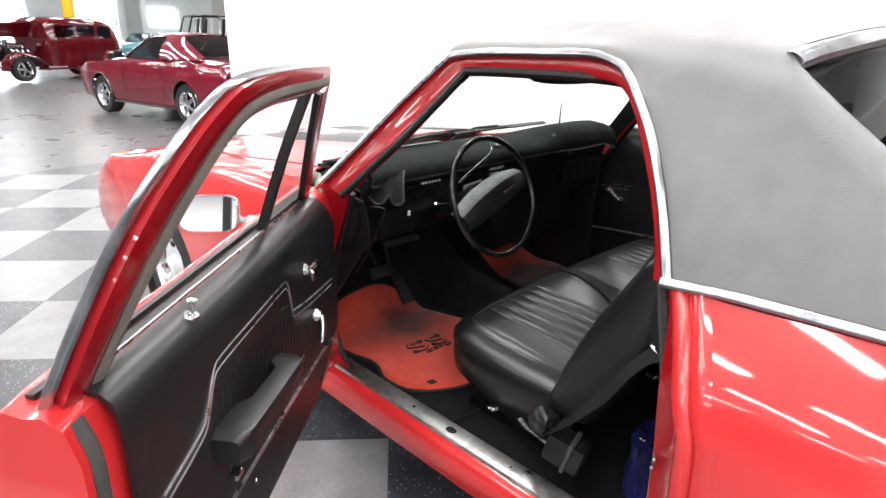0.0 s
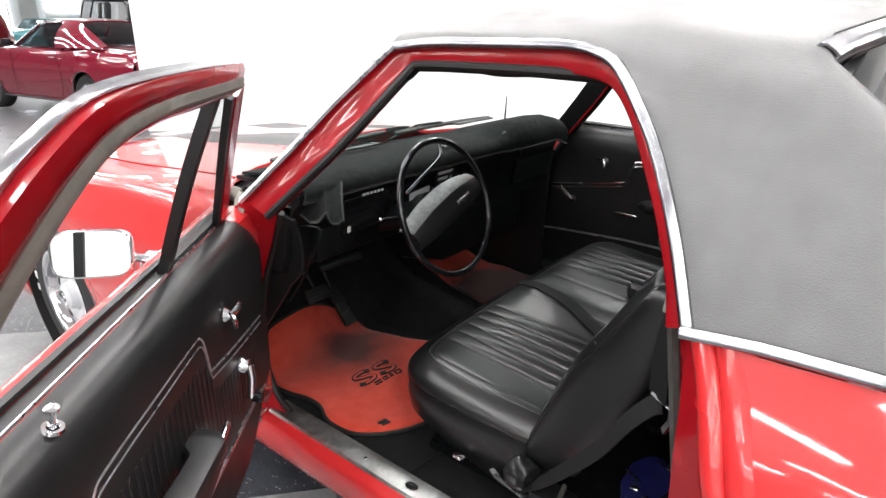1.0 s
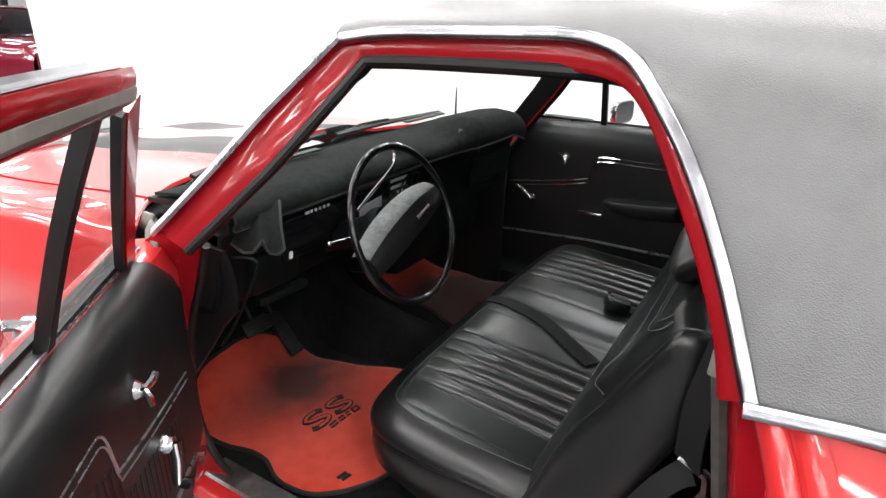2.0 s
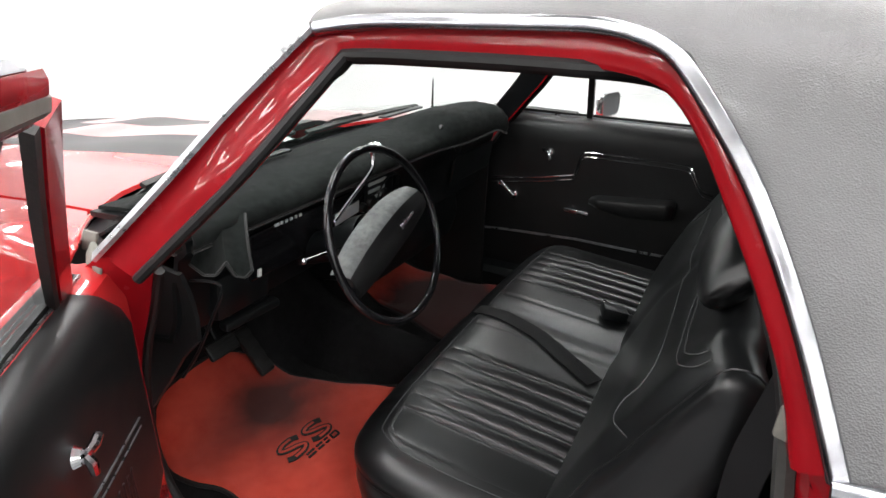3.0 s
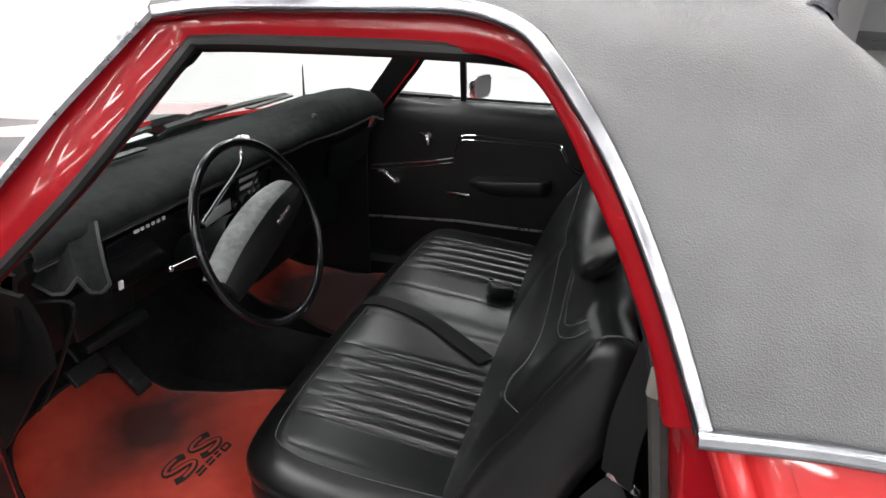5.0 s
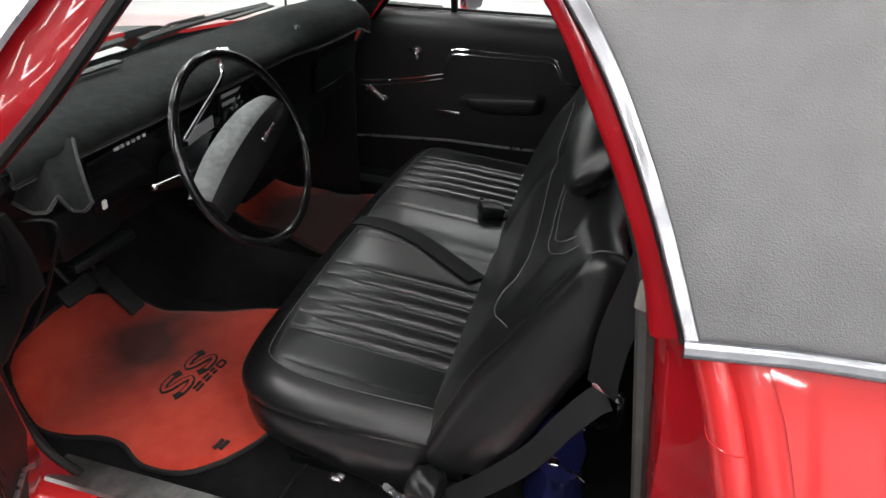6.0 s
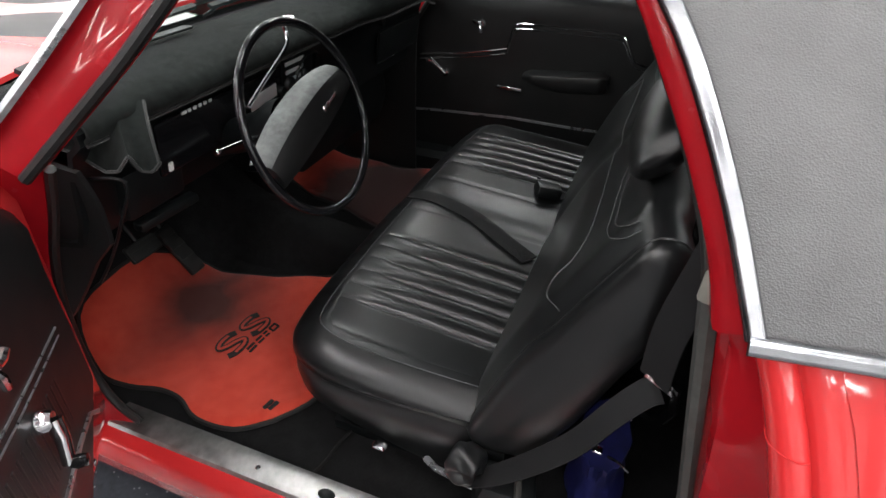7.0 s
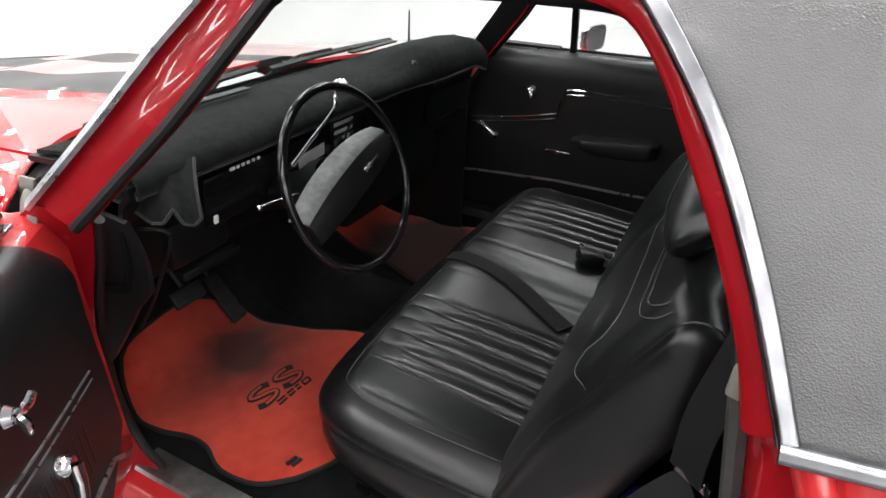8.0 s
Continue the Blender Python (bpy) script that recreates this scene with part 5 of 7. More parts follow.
        return row + [V(x, 0.130, 0.70), V(x, 0.185, 0.56), V(x, 0.25, 0.44), V(x, 0.32, 0.425), V(x, 0.37, 0.44)]

    xs = [lerp(-0.655, 0.655, i / 130) for i in range(131)]
    rows = [profile(x) for x in xs]

    def cap(s):
        rim = profile(s * 0.655)
        out = []
        for x, k in ((0.663, 0.02), (0.669, 0.055), (0.676, 0.12), (0.683, 0.25), (0.688, 0.45), (0.690, 0.75)):
            row = []
            for p in rim:
                f = min(max(((0.345 - p.y) * 0.19 + (p.z - 0.50) * 0.42) / 0.2125, 0), 1)          # nearest place on the spine
                mid = V(0, lerp(0.345, 0.155, f), lerp(0.50, 0.92, f))
                row.append(V(s * x, lerp(p.y, mid.y, k), lerp(p.z, mid.z, k)))
            out.append(row)
        return out

    right, left = cap(1), cap(-1)
    bm = loft(B(), left[::-1] + rows + right, closed=True, caps=True)
    b = part("backrest", bm, LEATHER, e, "black leatherette backrest with ruched side panel", 80)
    for ring in (left[0], right[0]):
        bm = B()
        tube(bm, ring[2:58], 0.0024, 6)
        part("piping", bm, LEATHER, b)

    def on_back(line, r, label="", lift=0.001):
        bm = B()
        pts = []
        for p in glide([V(x, z, 0) for x, z in line], 8):
            f = min(max((p.y - 0.47) / 0.488, 0), 1)
            pts.append(V(p.x, skin(p.x, f)[0] + lift, p.y))
        tube(bm, pts, r, 6)
        part("piping", bm, THREAD, b, label)

    half = [(0.10, 0.818), (0.27, 0.828), (0.42, 0.833), (0.49, 0.826), (0.522, 0.800), (0.530, 0.768), (0.570, 0.758), (0.645, 0.785)]
    on_back([(-k, z) for k, z in half[::-1]] + [(0.0, 0.812)] + half, 0.0013, "fine grey stitching over the lower pad", 0.0012)
    for s in (-1, 1):
        on_back([(s * k, z) for k, z in ((0.05, 0.955), (0.12, 0.918), (0.20, 0.900), (0.30, 0.888), (0.42, 0.882), (0.50, 0.884), (0.575, 0.897), (0.622, 0.925), (0.640, 0.955))], 0.0011, "fine stitched seam round the head panel", 0.0010)
        on_back([(s * k, z) for k, z in ((0.075, 0.955), (0.14, 0.926), (0.21, 0.911), (0.31, 0.899), (0.42, 0.893), (0.49, 0.895), (0.555, 0.908), (0.602, 0.935), (0.618, 0.957))], 0.0010, "", 0.0010)
    # headrests
    for x in (-0.36, 0.36):
        rr = []
        for k in range(25):
            a = math.pi * k / 24
            u, sc = -math.cos(a), max(math.sin(a), 0.12) ** 0.55
            rr.append([V(x + 0.180 * u, 0.150 + 0.052 * sc * math.cos(2 * math.pi * j / 20) - 0.022 * math.sin(2 * math.pi * j / 20), 1.022 + 0.076 * sc * math.sin(2 * math.pi * j / 20)) for j in range(20)])
        bm = loft(B(), rr, closed=True, caps=True)
        h = part("headrest", bm, LEATHER, e, "rounded black headrest", 80)
        for dx in (-0.05, 0.05):
            bm = B()
            tube(bm, [V(x + dx, 0.145, 0.95), V(x + dx, 0.125, 0.86)], 0.006, 8)
            part("headrest_post", bm, CHROME, h)
    bm = B()
    lathe(bm, [(0.0, 0.016), (0.008, 0.015), (0.010, 0.010), (0.010, 0.0)], at(-0.690, 0.556, 0.358, 0, -90) @ Matrix.Diagonal((0.8, 1.6, 1, 1)), 14)
    part("release_knob", bm, CHROME, e, "chrome seat release knob")
    for s in (-1, 1):
        bm = B()
        box(bm, (0.03, 0.40, 0.03), at(s * 0.60, 0.52, FLOOR_Z + 0.018), 0.004)
        box(bm, (0.02, 0.05, 0.07), at(s * 0.60, 0.66, FLOOR_Z + 0.05), 0.004)
        box(bm, (0.02, 0.05, 0.07), at(s * 0.60, 0.40, FLOOR_Z + 0.05), 0.004)
        part("seat_rail", bm, PLASTIC, e, "black steel seat rail")
    bm = B()
    tube(bm, [V(-0.695, 0.455, 0.372), V(-0.708, 0.425, 0.368), V(-0.715, 0.345, 0.362)], 0.008, 8, flat=0.5)
    part("hinge_arm", bm, OLD_TRIM, e, "bent steel backrest hinge arm")


seat()


# ---- belts and what lies behind the seat ----
def belts():
    e = base("seat_belt", (-0.72, 0.3, FLOOR_Z), "black webbing seat belt hanging beside the driver's seat", "seat belt")
    bm = B()
    strap(bm, glide([V(-0.735, 0.050, 1.10), V(-0.735, 0.074, 0.97), V(-0.725, 0.090, 0.86), V(-0.712, 0.090, 0.755)], 6), 0.052, 0.003, (-0.8, 0.6, 0.1))
    part("shoulder_webbing", bm, WEBBING, e, "black webbing strap")
    bm = B()
    line = [V(-0.717, 0.080, 0.748), V(-0.724, 0.098, 0.738), V(-0.735, 0.132, 0.692), V(-0.743, 0.176, 0.612), V(-0.743, 0.232, 0.535), V(-0.735, 0.296, 0.455), V(-0.722, 0.352, 0.395), V(-0.712, 0.385, 0.388)]
    face = [V(-0.55, 0.25, 0.80), V(-0.58, 0.35, 0.70), V(-0.60, 0.50, 0.62), V(-0.58, 0.55, 0.55), V(-0.50, 0.60, 0.55), V(-0.30, 0.65, 0.65), V(0.10, 0.60, 0.75), V(0.45, 0.35, 0.80)]
    strap(bm, glide(line, 6), 0.042, 0.003, glide(face, 6))
    part("lap_webbing", bm, WEBBING, e, "black webbing strap")
    bm = B()
    strap(bm, [V(-0.708, 0.103, 0.760), V(-0.723, 0.060, 0.748)], 0.006, 0.004, (-0.8, 0.4, 0.5))
    strap(bm, [V(-0.724, 0.060, 0.764), V(-0.729, 0.056, 0.725), V(-0.726, 0.066, 0.698)], 0.014, 0.006, (-0.6, 0.8, 0.0))
    strap(bm, [V(-0.723, 0.066, 0.702), V(-0.720, 0.082, 0.686), V(-0.712, 0.100, 0.688)], 0.008, 0.004, (-0.6, 0.2, 0.8))
    part("guide_ring", bm, CHROME, e, "bright metal belt guide")
    bm = B()
    m = at(-0.715, 0.362, 0.425, 0, 0, 0) @ pose(0, 0, 0, 0, 90, 30)
    rr = []
    for j in range(13):
        a = math.pi * (0.04 + 0.92 * j / 12)
        r = 0.040 * math.sin(a) ** 0.55
        h = -0.030 * math.cos(a)
        rr.append([m @ V(r * math.cos(b) * (1 + 0.10 * math.sin(4 * b + 2 * a) + 0.06 * math.sin(9 * b)), r * math.sin(b) * (1 + 0.12 * math.sin(3 * b - 3 * a)), h * (1 + 0.25 * math.sin(2 * b + 1)) + 0.004 * math.sin(5 * b)) for b in [2 * math.pi * k / 28 for k in range(28)]])
    loft(bm, rr, closed=True, caps=True)
    r = part("buckle_boot", bm, LEATHER, e, "gathered black boot at the belt end", 80)
    bm = B()
    tube(bm, [m @ V(0.028 + 0.024 * math.cos(a), 0.024 * math.sin(a), 0.030 + 0.01 * math.cos(a)) for a in [2 * math.pi * k / 20 for k in range(20)]], 0.0035, 6, closed=True)
    part("boot_edge", bm, PLASTIC, r)
    bm = B()
    box(bm, (0.070, 0.105, 0.085), at(-0.712, 0.285, 0.372, 14, 0, 12), 0.008)
    q = part("retractor", bm, PLASTIC, e, "grey-black belt retractor box")
    bm = B()
    box(bm, (0.076, 0.012, 0.098), at(-0.714, 0.270, 0.372, 14, 0, 12), 0.003)
    part("bracket", bm, SEALGREY, q, "dusty pressed steel bracket")
    # middle belts on the bench
    e2 = base("lap_belt", (0.0, 0.5, 0.58), "black webbing lap belts lying across the bench", "seat belt")
    bm = B()
    a = [V(-0.010, 0.79, 0), V(-0.02, 0.70, 0), V(-0.06, 0.58, 0), V(-0.13, 0.47, 0), V(-0.18, 0.39, 0)]
    pts = [V(p.x, p.y, cushion_top(p.x, p.y) + 0.006) for p in glide(a, 6)]
    strap(bm, pts, 0.050, 0.003, (0, 0, 1))
    part("webbing", bm, WEBBING, e2)
    bm = B()
    a = [V(0.150, 0.455, 0), V(0.170, 0.415, 0), V(0.185, 0.370, 0)]
    strap(bm, [V(p.x, p.y, cushion_top(p.x, p.y) + 0.009) for p in glide(a, 6)], 0.046, 0.003, (0, 0, 1))
    part("webbing", bm, WEBBING, e2)
    bm = B()
    box(bm, (0.055, 0.075, 0.036), at(0.165, 0.425, cushion_top(0.165, 0.42) + 0.024, 12, 0, 24), 0.008)
    k = part("buckle", bm, PLASTIC, e2, "black square buckle")
    bm = B()
    box(bm, (0.030, 0.012, 0.006), at(0.178, 0.456, cushion_top(0.165, 0.42) + 0.043, 12, 0, 24), 0.002)
    part("buckle_tongue", bm, CHROME, k, "small chrome buckle tongue")


belts()


def bag():
    e = base("blue_bag", (-0.53, 0.12, FLOOR_Z), "dark blue cloth bag standing behind the seat", "bag")
    bm = B()
    rr = []
    for j in range(9):
        f = j / 8
        w = 0.058 * (1 - 0.20 * f) * (1 + 0.1 * math.sin(7 * f))
        rr.append([V(-0.530 + 0.095 * math.cos(2 * math.pi * k / 36) * (1 + 0.05 * math.sin(3 * k + 4 * f)), 0.125 + w * math.sin(2 * math.pi * k / 36) * (1 + 0.06 * math.cos(5 * k + 3 * f)), FLOOR_Z + 0.002 + 0.165 * f) for k in range(36)])
    loft(bm, rr, closed=True, caps=True)
    part("body", bm, BLUE, e, "creased dark blue cloth", 60)
    for x, y in ((-0.60, 0.092), (-0.545, 0.155), (-0.47, 0.10)):
        bm = B()
        tube(bm, glide([V(x - 0.008, y - 0.02, 0.414), V(x, y, 0.421), V(x + 0.012, y + 0.022, 0.414)], 4), 0.003, 6)
        part("zip", bm, CHROME, e, "bright zip")
    bm = B()
    box(bm, (0.03, 0.02, 0.006), at(-0.58, 0.135, 0.418, 0, 20, 0), 0.002)
    part("clasp", bm, CHROME, e)


bag()


# ---- doors ----
def door_place(driver):
    """Local x from hinge to latch, y to the cabin side, z up."""
    if driver:
        return Matrix(((-0.765, 0.644, 0, -0.83), (-0.644, -0.765, 0, 1.148), (0, 0, 1, 0), (0, 0, 0, 1)))
    return Matrix(((0, -1, 0, 0.852), (-1, 0, 0, 1.238), (0, 0, 1, 0), (0, 0, 0, 1)))


def frame_w(z):
    return -0.073 + (z - 0.935) * 0.46


def door(driver):
    m = door_place(driver)

    up = 0.0 if driver else 0.035                 # the passenger side sits a little higher

    def P(s, z, w):
        return m @ V(s, w, z + up * min(max((z - 0.45) / 0.15, 0), 1))

    lab = "open red driver's door with black trim" if driver else "closed red passenger door with black trim"
    rows = []
    for i in range(25):
        s = lerp(0.0, 1.225, i / 24)
        endk = 1 - max(s - 1.15, 0) / 0.075 * 0.10
        rows.append([P(s, z, w * endk) for w, z in ((-0.02, 0.325), (-0.005, 0.38), (-0.004, 0.88), (-0.020, 0.935), (-0.050, 0.952), (-0.075, 0.950), (-0.102, 0.958), (-0.112, 0.955), (-0.128, 0.93), (-0.150, 0.84), (-0.168, 0.66), (-0.150, 0.44), (-0.115, 0.335))])
    bm = loft(B(), rows, closed=True, caps=True)
    d = part("door", bm, RED, CAR, lab, 40)
    # trim panel
    rows = []
    for i in range(31):
        s = lerp(0.055 if driver else 0.0, 1.158 if driver else 1.125, i / 30)
        cut = 0.10 * max(0, 0.30 - s) / 0.25 if driver else 0.0
        zb = 0.36 + cut * 1.2 if driver else 0.30
        top = 0.950 - 0.05 * max(0, 0.12 - s) / 0.065
        rows.append([P(s, z, w) for w, z in ((0.000, zb), (0.010, zb + 0.01), (0.013, 0.50), (0.013, 0.62), (0.012, 0.76), (0.014, 0.85), (0.012, top - 0.045), (0.002, top - 0.018), (-0.016, top - 0.002), (-0.046, top + 0.002))])
    bm = loft(B(), rows)
    thicken(bm, 0.008)
    tp = part("door_trim", bm, TRIMBLACK, d, "black grained vinyl door trim")
    bm = B()
    strap(bm, [P(s, 0.953, -0.050) for s in (0.06, 0.3, 0.6, 0.9, 1.15)], 0.0035, 0.006, (0, 0, 1))
    part("belt_strip", bm, OLD_TRIM, d, "thin bright window strip")
    bm = B()
    strap(bm, [P(s, 0.957, -0.084) for s in (0.02, 0.3, 0.6, 0.9, 1.19)], 0.013, 0.008, (0, 0, 1))
    part("outer_belt_strip", bm, RUBBER, d, "black outer window seal")
    bm = B()
    box(bm, (1.10, 0.024, 0.008), m @ at(0.60, -0.064, 0.949 + up))
    part("window_slot", bm, RUBBER, d, "dark window slot")
    # bright lines in the trim
    dz, ds = (0.012, 0.006) if driver else (0.0, 0.0)
    for off, r in ((0.0, 0.0024 if driver else 0.0034), (0.018, 0.0018 if driver else 0.0024)):
        bm = B()
        pts = [(0.11, 0.672), (0.30, 0.700), (0.455, 0.730), (0.475, 0.742), (0.488, 0.80), (0.505, 0.826), (0.54, 0.832), (0.70, 0.832), (0.86, 0.831), (0.90, 0.818), (0.935, 0.76), (0.97, 0.735), (1.10, 0.712)]
        tube(bm, [P(p.x + ds, p.y + dz - off, 0.0135) for p in glide([V(a, b, 0) for a, b in pts], 3)], r, 6)
        part("trim_line", bm, OLD_TRIM if driver else CHROME, d, "fine silver line in the trim")
    # vertical pleats in the lower field
    for k in range(34):
        s = 0.20 + k * 0.0215
        if s > 0.90 or not driver:
            continue
        zt = curve_at([(0.11, 0.64), (0.455, 0.70), (0.49, 0.78), (0.54, 0.80), (0.86, 0.80)], s)
        bm = B()
        tube(bm, [P(s, 0.545, 0.0130), P(s, zt - 0.015, 0.0130)], 0.0048, 6, flat=0.35)
        part("pleat", bm, TRIMBLACK, d)
    bm = B()
    strap(bm, [P(s, z, 0.016) for s, z in (((0.10, 0.452), (0.14, 0.486), (0.22, 0.500), (0.45, 0.513), (0.75, 0.527), (1.10, 0.535)) if driver else ((0.035, 0.466), (0.20, 0.477), (0.50, 0.490), (0.75, 0.488), (1.10, 0.493)))], 0.009, 0.005, m.to_3x3() @ V(0, 1, 0))
    part("lower_strip", bm, OLD_TRIM, d, "silver strip along the lower trim")
    # armrest
    rr = []
    a0, a1 = (0.58, 0.945) if driver else (0.55, 0.87)
    for i in range(33):
        f = i / 32
        s = lerp(a0, a1, f)
        dep = (0.060 if driver else 0.074) * min(1, 0.55 + 3.5 * f, 0.70 + 4 * (1 - f))
        zt = 0.692 + 0.030 * f if driver else 0.665 + 0.028 * f
        zb = zt - lerp(0.030, 0.062, smooth_at([(0.0, 0.0), (0.5, 1.0)], f))
        scoop = 0.022 * smooth_at([(0.16, 0.0), (0.26, 1.0), (0.60, 1.0), (0.72, 0.0)], f) if driver else 0.0
        ends = 0.010 * (1 - min(1, f / 0.08)) + 0.012 * (1 - min(1, (1 - f) / 0.06))
        d0 = dep + (0.010 if driver else 0.0)
        rr.append([P(s, zb, 0.010 + scoop), P(s, zb, 0.006 + d0), P(s, zb + 0.008, 0.012 + d0), P(s, zt - 0.012 - ends, 0.013 + d0), P(s, zt - 0.003 - ends, 0.010 + d0), P(s, zt - ends, 0.002 + d0), P(s, zt + 0.001 - ends, 0.014 + scoop), P(s, zt - 0.008 - ends, 0.006 + scoop)])
    bm = loft(B(), rr, closed=True, caps=True)
    part("armrest", bm, TRIMBLACK, d, "moulded black armrest", 45)
    bm = B()
    box(bm, (0.10, 0.012, 0.016), m @ at(0.53 if driver else 0.50, 0.035, 0.615 + up * 0.3, 0, 8 if driver else 1, 0), 0.004)
    part("pull_handle", bm, CHROME, d, "chrome pull lever by the armrest")
    # inside handle
    bm = B()
    hs = 0.364 if driver else 0.365
    lathe(bm, [(0.0, 0.011), (0.012, 0.010), (0.015, 0.004), (0.017, 0.0)], m @ at(hs, 0.014, 0.815 + up, -90), 18)
    tube(bm, [P(hs, 0.815, 0.026), P(hs + 0.003, 0.803, 0.034), P(hs + 0.006, 0.786, 0.036)], [0.007, 0.008, 0.006], 8)
    tube(bm, [P(hs, 0.815, 0.027), P(hs - 0.014, 0.823, 0.036), P(hs - 0.027, 0.829, 0.038)], [0.006, 0.008, 0.007], 8)
    part("inside_handle", bm, CHROME, d, "chrome inside door handle")
    # crank
    cs, cz = (0.302, 0.650) if driver else (0.228, 0.616)
    ex, ez = (0.030, -0.070) if driver else (-0.060, 0.050)
    bm = B()
    lathe(bm, [(0.0, 0.022), (0.014, 0.020), (0.018, 0.012), (0.020, 0.0)], m @ at(cs, 0.014, cz + up, -90), 18)
    tube(bm, [P(cs, cz, 0.034), P(cs + ex * 0.4, cz + ez * 0.4, 0.040), P(cs + ex, cz + ez, 0.040)], [0.013, 0.011, 0.010], 10)
    cr = part("window_crank", bm, CHROME, d, "chrome window crank")
    bm = B()
    lathe(bm, [(0.0, 0.026), (0.010, 0.024), (0.012, 0.010), (0.008, 0.0)], m @ at(cs + ex, 0.042, cz + ez + up, -90), 14)
    part("crank_knob", bm, GLOSSBLACK if driver else CHROME, d, "black crank knob" if driver else "bright crank knob")
    if driver:
        bm = B()
        lathe(bm, [(0.014, 0.0), (0.0125, 0.004), (0.008, 0.004), (0.006, 0.001)], m @ at(0.915, -0.008, 0.944, -18), 20)
        part("lock_ring", bm, CHROME, d, "chrome lock button ring")
        bm = B()
        lathe(bm, [(0.0045, 0.0), (0.0045, 0.020), (0.0085, 0.024), (0.009, 0.029), (0.0, 0.031)], m @ at(0.915, -0.008, 0.946, -10), 18)
        part("lock_button", bm, CHROME, d, "chrome lock button")
        for s, z in ((0.78, 0.475), (0.20, 0.42), (1.08, 0.40)):
            bm = B()
            lathe(bm, [(0.0, 0.004), (0.006, 0.003), (0.008, 0.0)], m @ at(s, 0.013, z, -90), 10)
            part("screw", bm, TRIM, d)
        bm = B()
        box(bm, (0.030, 0.022, 0.014), m @ at(0.885, 0.022, 0.585), 0.004)
        part("trim_clip", bm, TRIM, d, "small bright clip under the armrest")
    # upper frame
    outer = evenly(glide([V(1.206, 0.950, 0), V(1.203, 0.985, 0), V(1.182, 1.080, 0), V(1.148, 1.175, 0), V(1.085, 1.260, 0), V(1.020, 1.313, 0), V(0.930, 1.344, 0), V(0.70, 1.350, 0), V(0.508, 1.347, 0)], 6), 60)
    inner = evenly(glide([V(1.082, 0.945, 0), V(1.074, 0.985, 0), V(1.040, 1.070, 0), V(0.995, 1.155, 0), V(0.935, 1.235, 0), V(0.870, 1.280, 0), V(0.760, 1.296, 0), V(0.620, 1.296, 0), V(0.478, 1.297, 0)], 6), 60)

    def band(name, f0, f1, lift0, lift1, mat, label, thick=0.014, sub=4):
        rows = []
        for a, b in zip(outer, inner):
            r = []
            for k in range(sub + 1):
                f = lerp(f0, f1, k / sub)
                q = a.lerp(b, f)
                r.append(P(q.x, q.y, frame_w(q.y) + lerp(lift0, lift1, k / sub) + 0.006 * math.sin(math.pi * k / sub)))
            rows.append(r)
        bm = loft(B(), rows)
        thicken(bm, thick)
        return part(name, bm, mat, d, label)

    band("frame_drip_edge", -0.02, 0.11, 0.004, 0.016, TRIM if driver else PLASTIC, "bright outer lip of the door frame" if driver else "black outer lip of the door frame")
    band("frame_red", 0.11, 0.55, 0.016, 0.014, RED_DARK if driver else PLASTIC, "red upper door frame" if driver else "black upper door frame")
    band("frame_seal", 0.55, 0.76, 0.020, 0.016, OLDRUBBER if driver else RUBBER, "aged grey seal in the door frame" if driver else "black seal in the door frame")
    band("frame_lip", 0.76, 1.0, 0.010, 0.0, RED_DARK if driver else PLASTIC, "dark red inner lip of the door frame" if driver else "black inner lip of the door frame")
    # rear edge of the door below the frame
    if driver:
        bm = B()
        pts = [P(1.200, z, -0.004 if z < 0.90 else -0.020) for z in (0.36, 0.5, 0.65, 0.8, 0.88, 0.935)]
        tube(bm, glide(pts, 4), 0.011, 8)
        part("edge_seal", bm, SEALGREY, d, "dusty black seal down the door edge")
    # vent window
    tops = (0.530, 0.520, 0.488, 0.446) if driver else (0.515, 0.505, 0.497, 0.489)
    bar = [P(tops[0], 1.292, frame_w(1.292) + 0.006), P(tops[1], 1.17, frame_w(1.17) + 0.006), P(tops[2], 1.05, frame_w(1.05) + 0.006), P(tops[3], 0.935, frame_w(0.935) + 0.006)]
    bm = B()
    strap(bm, glide(bar, 4), 0.022, 0.020, m.to_3x3() @ V(0, 1, -0.4))
    part("vent_bar", bm, RUBBER, d, "black vent window bar")
    front = [P(0.424, 1.297, frame_w(1.297) + 0.004), P(0.330, 1.18, frame_w(1.18) + 0.004), P(0.225, 1.06, frame_w(1.06) + 0.004), P(0.120, 0.945, frame_w(0.945) + 0.004)]
    bm = B()
    strap(bm, [p + (m.to_3x3() @ V(0.002, 0.006, 0)) for p in glide(front, 4)], 0.040, 0.020, m.to_3x3() @ V(0, 1, -0.4))
    part("frame_front", bm, RED_DARK if driver else PLASTIC, d, "dark red front edge of the door frame" if driver else "black front edge of the door frame")
    bm = B()
    strap(bm, [p + (m.to_3x3() @ V(0.034, 0.004, -0.012)) for p in glide(front, 4)], 0.012, 0.014, m.to_3x3() @ V(0, 1, -0.4))
    part("vent_seal", bm, RUBBER, d, "black vent window seal")
    bm = B()
    strap(bm, [P(0.08, 0.958, frame_w(0.958)), P(0.25, 0.958, frame_w(0.958)), P(0.44, 0.955, frame_w(0.955))], 0.026, 0.018, m.to_3x3() @ V(0, 1, -0.4))
    part("vent_sill", bm, RUBBER, d)
    bm = B()
    vs = [bm.verts.new(P(s, z, frame_w(z))) for s, z in ((0.10, 0.955), (tops[3], 0.945), (tops[0] - 0.012, 1.285), (0.385, 1.285))]
    bm.faces.new(vs)
    thicken(bm, 0.004)
